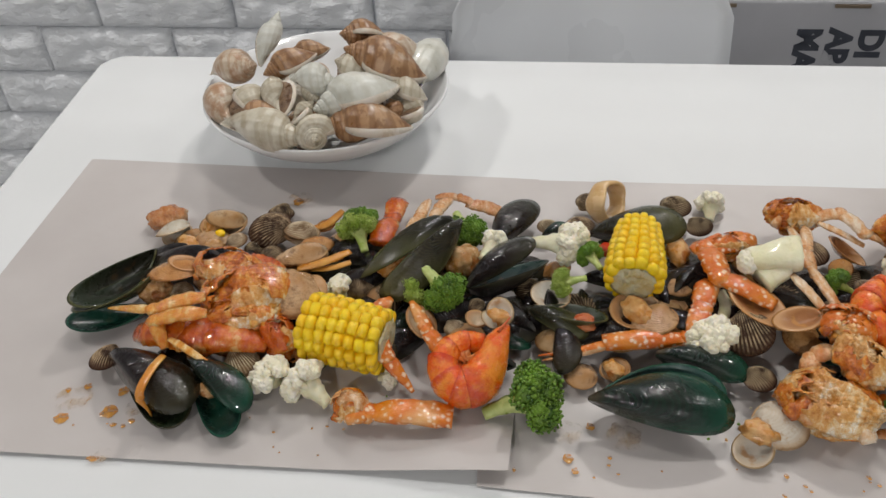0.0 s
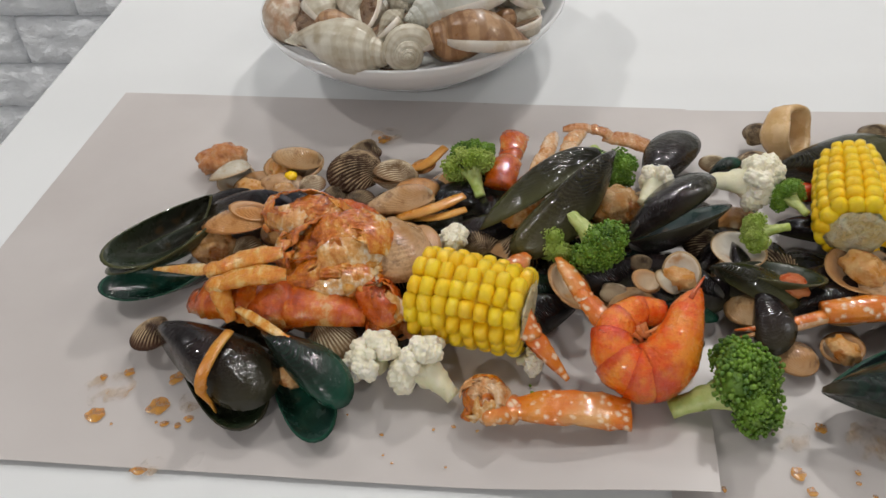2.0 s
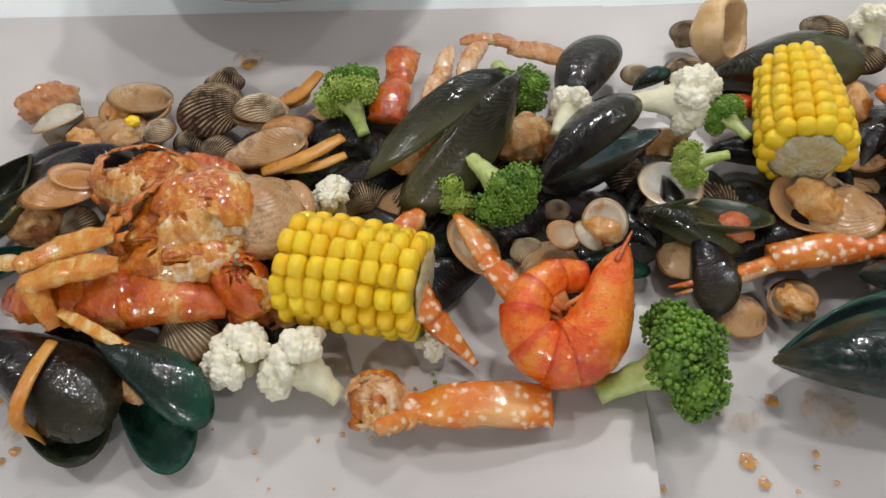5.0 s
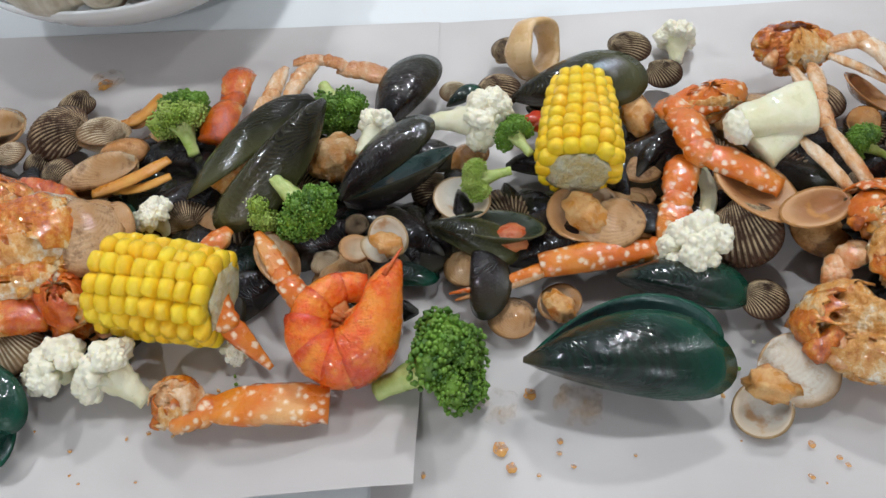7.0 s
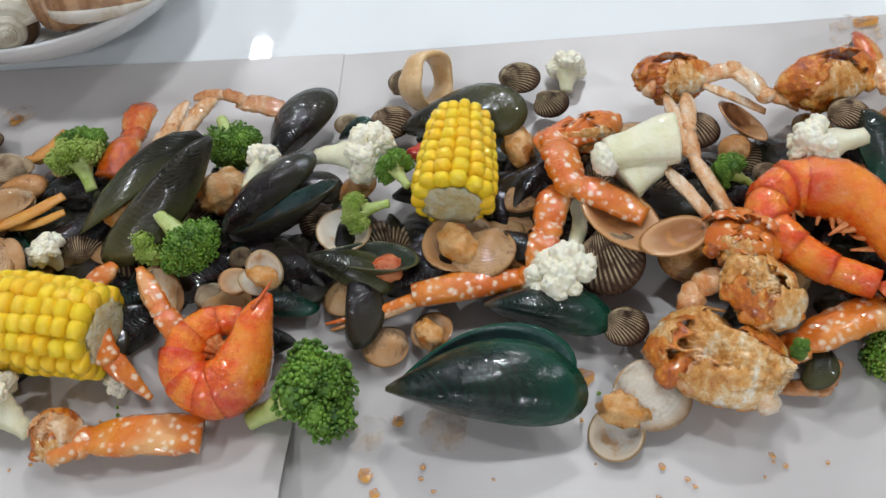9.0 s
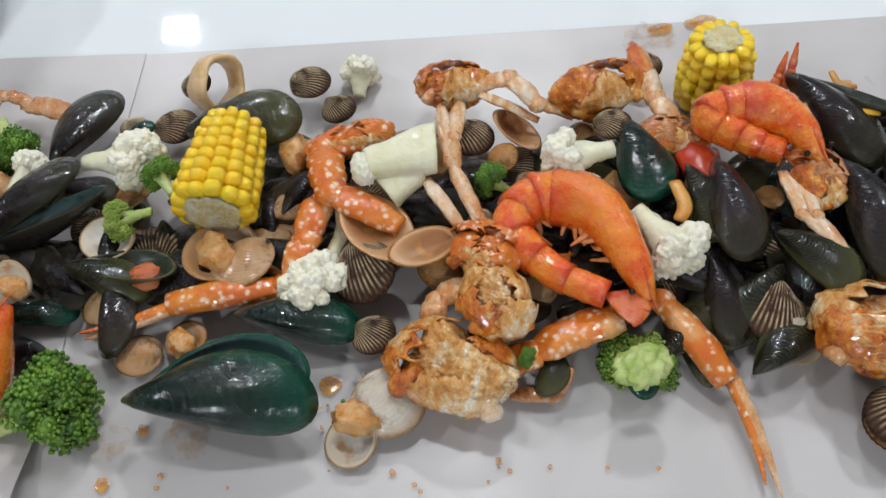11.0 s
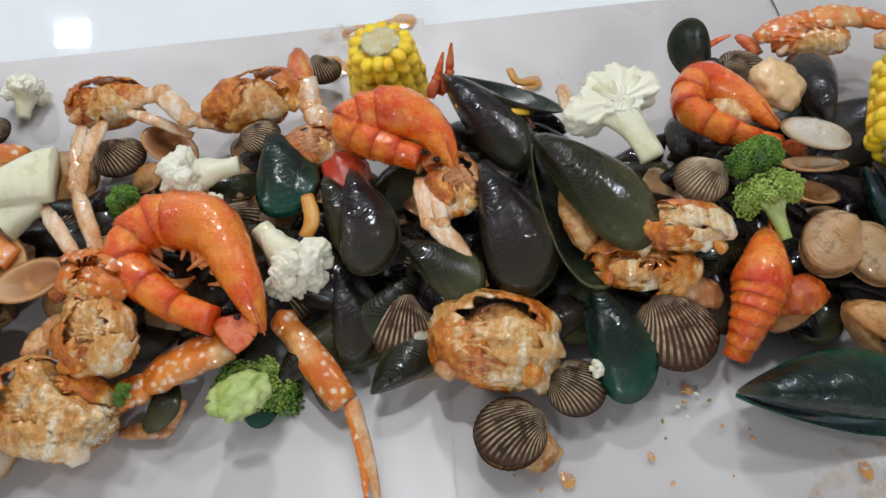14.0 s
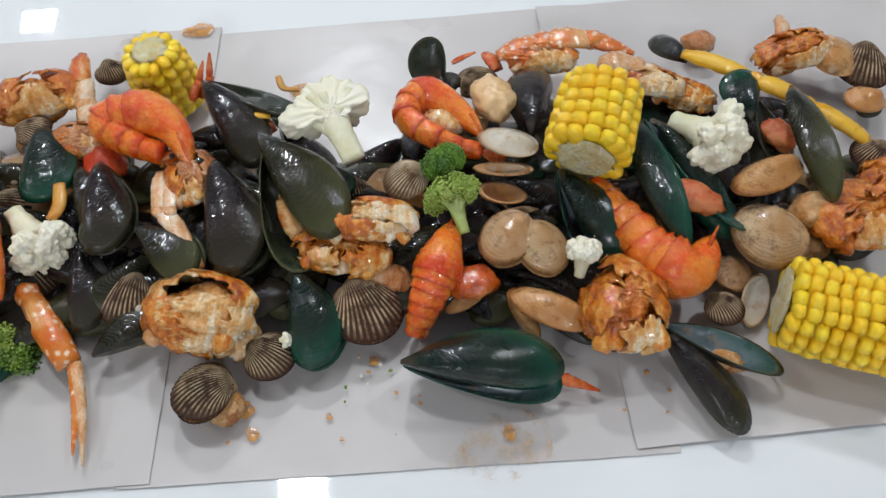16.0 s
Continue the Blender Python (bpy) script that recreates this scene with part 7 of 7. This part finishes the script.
chunk((0.9030, 0.3330, 0.7869), (.020, .016, .014), "orange crab piece", M_CRAB_BODY, 40)
floret("cauliflower", (0.6990, 0.2982, 0.7751), (0.7054, 0.3123, 0.8001), .0103, "small cauliflower floret on a thin stem")
chunk((0.7226, 0.2827, 0.7797), (.021, .026, .018), "rough orange crab body standing in the heap", M_CRAB_BODY, -10, 0, 0, 0.2, 0.35)
mussel("green", [((0.5960, 0.2769, 0.7750), (0.6812, 0.2559, 0.7774), 27), ((0.5969, 0.2769, 0.7705), (0.6799, 0.2508, 0.7660), 202)], "large green and black mussel on the paper", 0.40, 0.58)
limb([(0.6788, 0.2577, 0.7638), (0.7012, 0.2473, 0.7592)], [.0048, .0010], "pointed red claw tip under a mussel", "prawn")
mussel("blue", [((0.7404, 0.2726, 0.7775), (0.7995, 0.2346, 0.7707), 165), ((0.7414, 0.2727, 0.7706), (0.7697, 0.2080, 0.7616), 10)], "open blue-black mussel lying on the paper", 0.36, 0.42, ((0.7639, 0.2524, 0.7684), (0.7830, 0.2446, 0.7661), .006), M_FLESH_PALE)

# ---- low pieces that fill the heap's middle ----
# added shells, none seen singly, that cover bare paper between the pieces
rnd = np.random.default_rng(11)
for k in range(190):
    x = -0.17 + 1.08 * (k + rnd.uniform(0, 1)) / 190
    y = 0.472 - 0.088 * (x + 0.2) + rnd.uniform(-0.045, 0.048)
    d = 0.030 * rnd.uniform(0.8, 1.2)
    f = rnd.uniform(0, 6.28)
    p0 = (x, y, 0.7535 + rnd.uniform(0.004, 0.016))
    p1 = (x + d * math.cos(f), y + d * math.sin(f), 0.7535 + rnd.uniform(0.004, 0.014))
    if k % 5 in (0, 2, 4):
        p1 = (x + 2.1 * d * math.cos(f), y + 1.4 * d * math.sin(f), p1[2])
        mussel("black", [(p0, p1, rnd.uniform(-20, 20))], "black mussel shell low in the heap", 0.5)
    elif k % 5 == 1:
        clam("light", [(p0, p1, rnd.uniform(-20, 20))], "brown clam shell low in the heap", 1.1, 0.5)
    else:
        cockle("cockle", p0, p1, "dark cockle low in the heap", 0)

# more added shells, mostly black, so that the shaded gaps here stay dark
for k in range(70):
    x = 0.36 + 0.36 * (k + rnd.uniform(0, 1)) / 70
    y = 0.385 - 0.12 * (x - 0.5) + rnd.uniform(-0.06, 0.06)
    f, d = rnd.uniform(0, 6.28), rnd.uniform(0.024, 0.034)
    p0 = (x - d * math.cos(f), y - d * math.sin(f), 0.7535 + rnd.uniform(0.008, 0.018))
    p1 = (x + d * math.cos(f), y + d * math.sin(f), 0.7535 + rnd.uniform(0.006, 0.016))
    mussel("black" if k % 3 else "olive", [(p0, p1, rnd.uniform(-25, 25))], "black mussel shell low in the heap", 0.5)

# added dark shells beneath the raised pieces: the hidden heap and its shaded gaps
raised = [ob.location.copy() for ob in scene.objects if ob.parent is None and 0.776 < ob.location.z < 0.82 and 0.25 < ob.location.y < 0.530 - 0.088 * (ob.location.x + 0.2)]
for k, c in enumerate(raised):
    f = rnd.uniform(0, 6.28)
    d = rnd.uniform(0.018, 0.026)
    x, y = c.x + rnd.uniform(-0.010, 0.010), c.y + rnd.uniform(-0.004, 0.012)
    p0 = (x - d * math.cos(f), y - d * 0.7 * math.sin(f), 0.7535 + rnd.uniform(0.006, 0.014))
    p1 = (x + d * math.cos(f), y + d * 0.7 * math.sin(f), 0.7535 + rnd.uniform(0.004, 0.012))
    if k % 7 == 3:
        clam("tan", [(p0, p1, rnd.uniform(-20, 20))], "brown clam shell low in the heap", 0.9, 0.5)
    else:
        mussel(("black", "olive", "black", "green")[k % 4], [(p0, p1, rnd.uniform(-20, 20))], "dark mussel shell low in the heap", 0.6)

# ---- sauce on the paper ----
for p, r, oil, stretch, turn in (
        ((-0.2070, 0.3485, 0.7525), .0052, 0, 1.1, 0), ((-0.2024, 0.3673, 0.7525), .0038, 0, 1.2, 1), ((-0.2302, 0.3716, 0.7525), .0028, 0, 1.0, 0), ((-0.2008, 0.3375, 0.7525), .0020, 0, 1, 0), ((-0.1932, 0.3365, 0.7525), .0018, 0, 1, 0), ((-0.1882, 0.3408, 0.7525), .0022, 0, 1.2, 0),
        ((-0.2383, 0.3613, 0.7525), .0110, 1, 1.4, 0.3), ((-0.2403, 0.3435, 0.7525), .0045, 0, 1.3, 0), ((-0.2436, 0.3684, 0.7525), .0022, 0, 1, 0), ((-0.1907, 0.3521, 0.7525), .0080, 1, 0.7, 0), ((0.0255, 0.3276, 0.7525), .0045, 0, 1.2, 0), ((-0.1999, 0.3124, 0.7525), .0050, 1, 1.2, 0.5),
        ((-0.2054, 0.3097, 0.7525), .0022, 0, 2.0, 0), ((0.0111, 0.3156, 0.7525), .0012, 0, 1, 0), ((0.1128, 0.3095, 0.7525), .0034, 0, 1, 0), ((0.1166, 0.3000, 0.7525), .0024, 0, 1, 0), ((0.1303, 0.3350, 0.7525), .0030, 0, 1, 0), ((0.1543, 0.3316, 0.7525), .0090, 1, 1.3, 0), ((0.1142, 0.3310, 0.7525), .0100, 1, 1, 0),
        ((-0.1080, 0.5913, 0.7525), .0110, 1, 1.0, 0.9), ((-0.1093, 0.5866, 0.7525), .0050, 0, 1.0, 0), ((0.5125, 0.2606, 0.7525), .0042, 0, 0.8, 0), ((0.5093, 0.2755, 0.7525), .0060, 0, 0.8, 1), ((0.2229, 0.3461, 0.7525), .0050, 0, 1.2, 0), ((0.1519, 0.3265, 0.7525), .0090, 1, 1.5, 0),
        ((0.6473, 0.2354, 0.7525), .0045, 0, 0.8, 0), ((0.6428, 0.2298, 0.7525), .0180, 1, 1.5, 0), ((0.5647, 0.5124, 0.7525), .0065, 0, 1.3, 0), ((0.5827, 0.2915, 0.7525), .0030, 0, 1, 0), ((0.4548, 0.5784, 0.7525), .0160, 1, 1.2, 0.3), ((0.4454, 0.5544, 0.7525), .0110, 0, 0.8, 0.3),
        ((0.4643, 0.5853, 0.7525), .0060, 0, 1.6, 0.2), ((0.4950, 0.5880, 0.7525), .0070, 0, 1.8, 0.1), ((-0.1070, 0.5915, 0.7525), .0070, 1, 1, 0)):
    stain(p[0], p[1], r, r * 1e4, bool(oil), stretch, turn)

# small splashes and crumbs before the heap
rnd = np.random.default_rng(29)
for k in range(46):
    x = -0.25 + 1.02 * rnd.uniform(0, 1)
    y = 0.338 - 0.105 * (x + 0.2) + rnd.uniform(-0.016, 0.016)
    stain(x, y, rnd.uniform(0.0006, 0.0016), k + 3, False, rnd.uniform(0.8, 1.6), rnd.uniform(0, 3))
for k in range(34):
    cx, cy = ((0.105, 0.345), (0.235, 0.33), (-0.02, 0.345), (0.575, 0.285))[k % 4]
    p = (cx + rnd.normal(0, 0.012), cy + rnd.normal(0, 0.008), PAPER_Z + 0.0040)
    chunk(p, (rnd.uniform(0.0007, 0.0014), rnd.uniform(0.0006, 0.0010), 0.0008), "tiny pale crumb lying on the paper", (M_BROC, M_CAULI, M_CRAB_WHITE)[k % 3], rnd.uniform(0, 180), name="food_crumb", category="crumb", group="crumbs", sub=2)
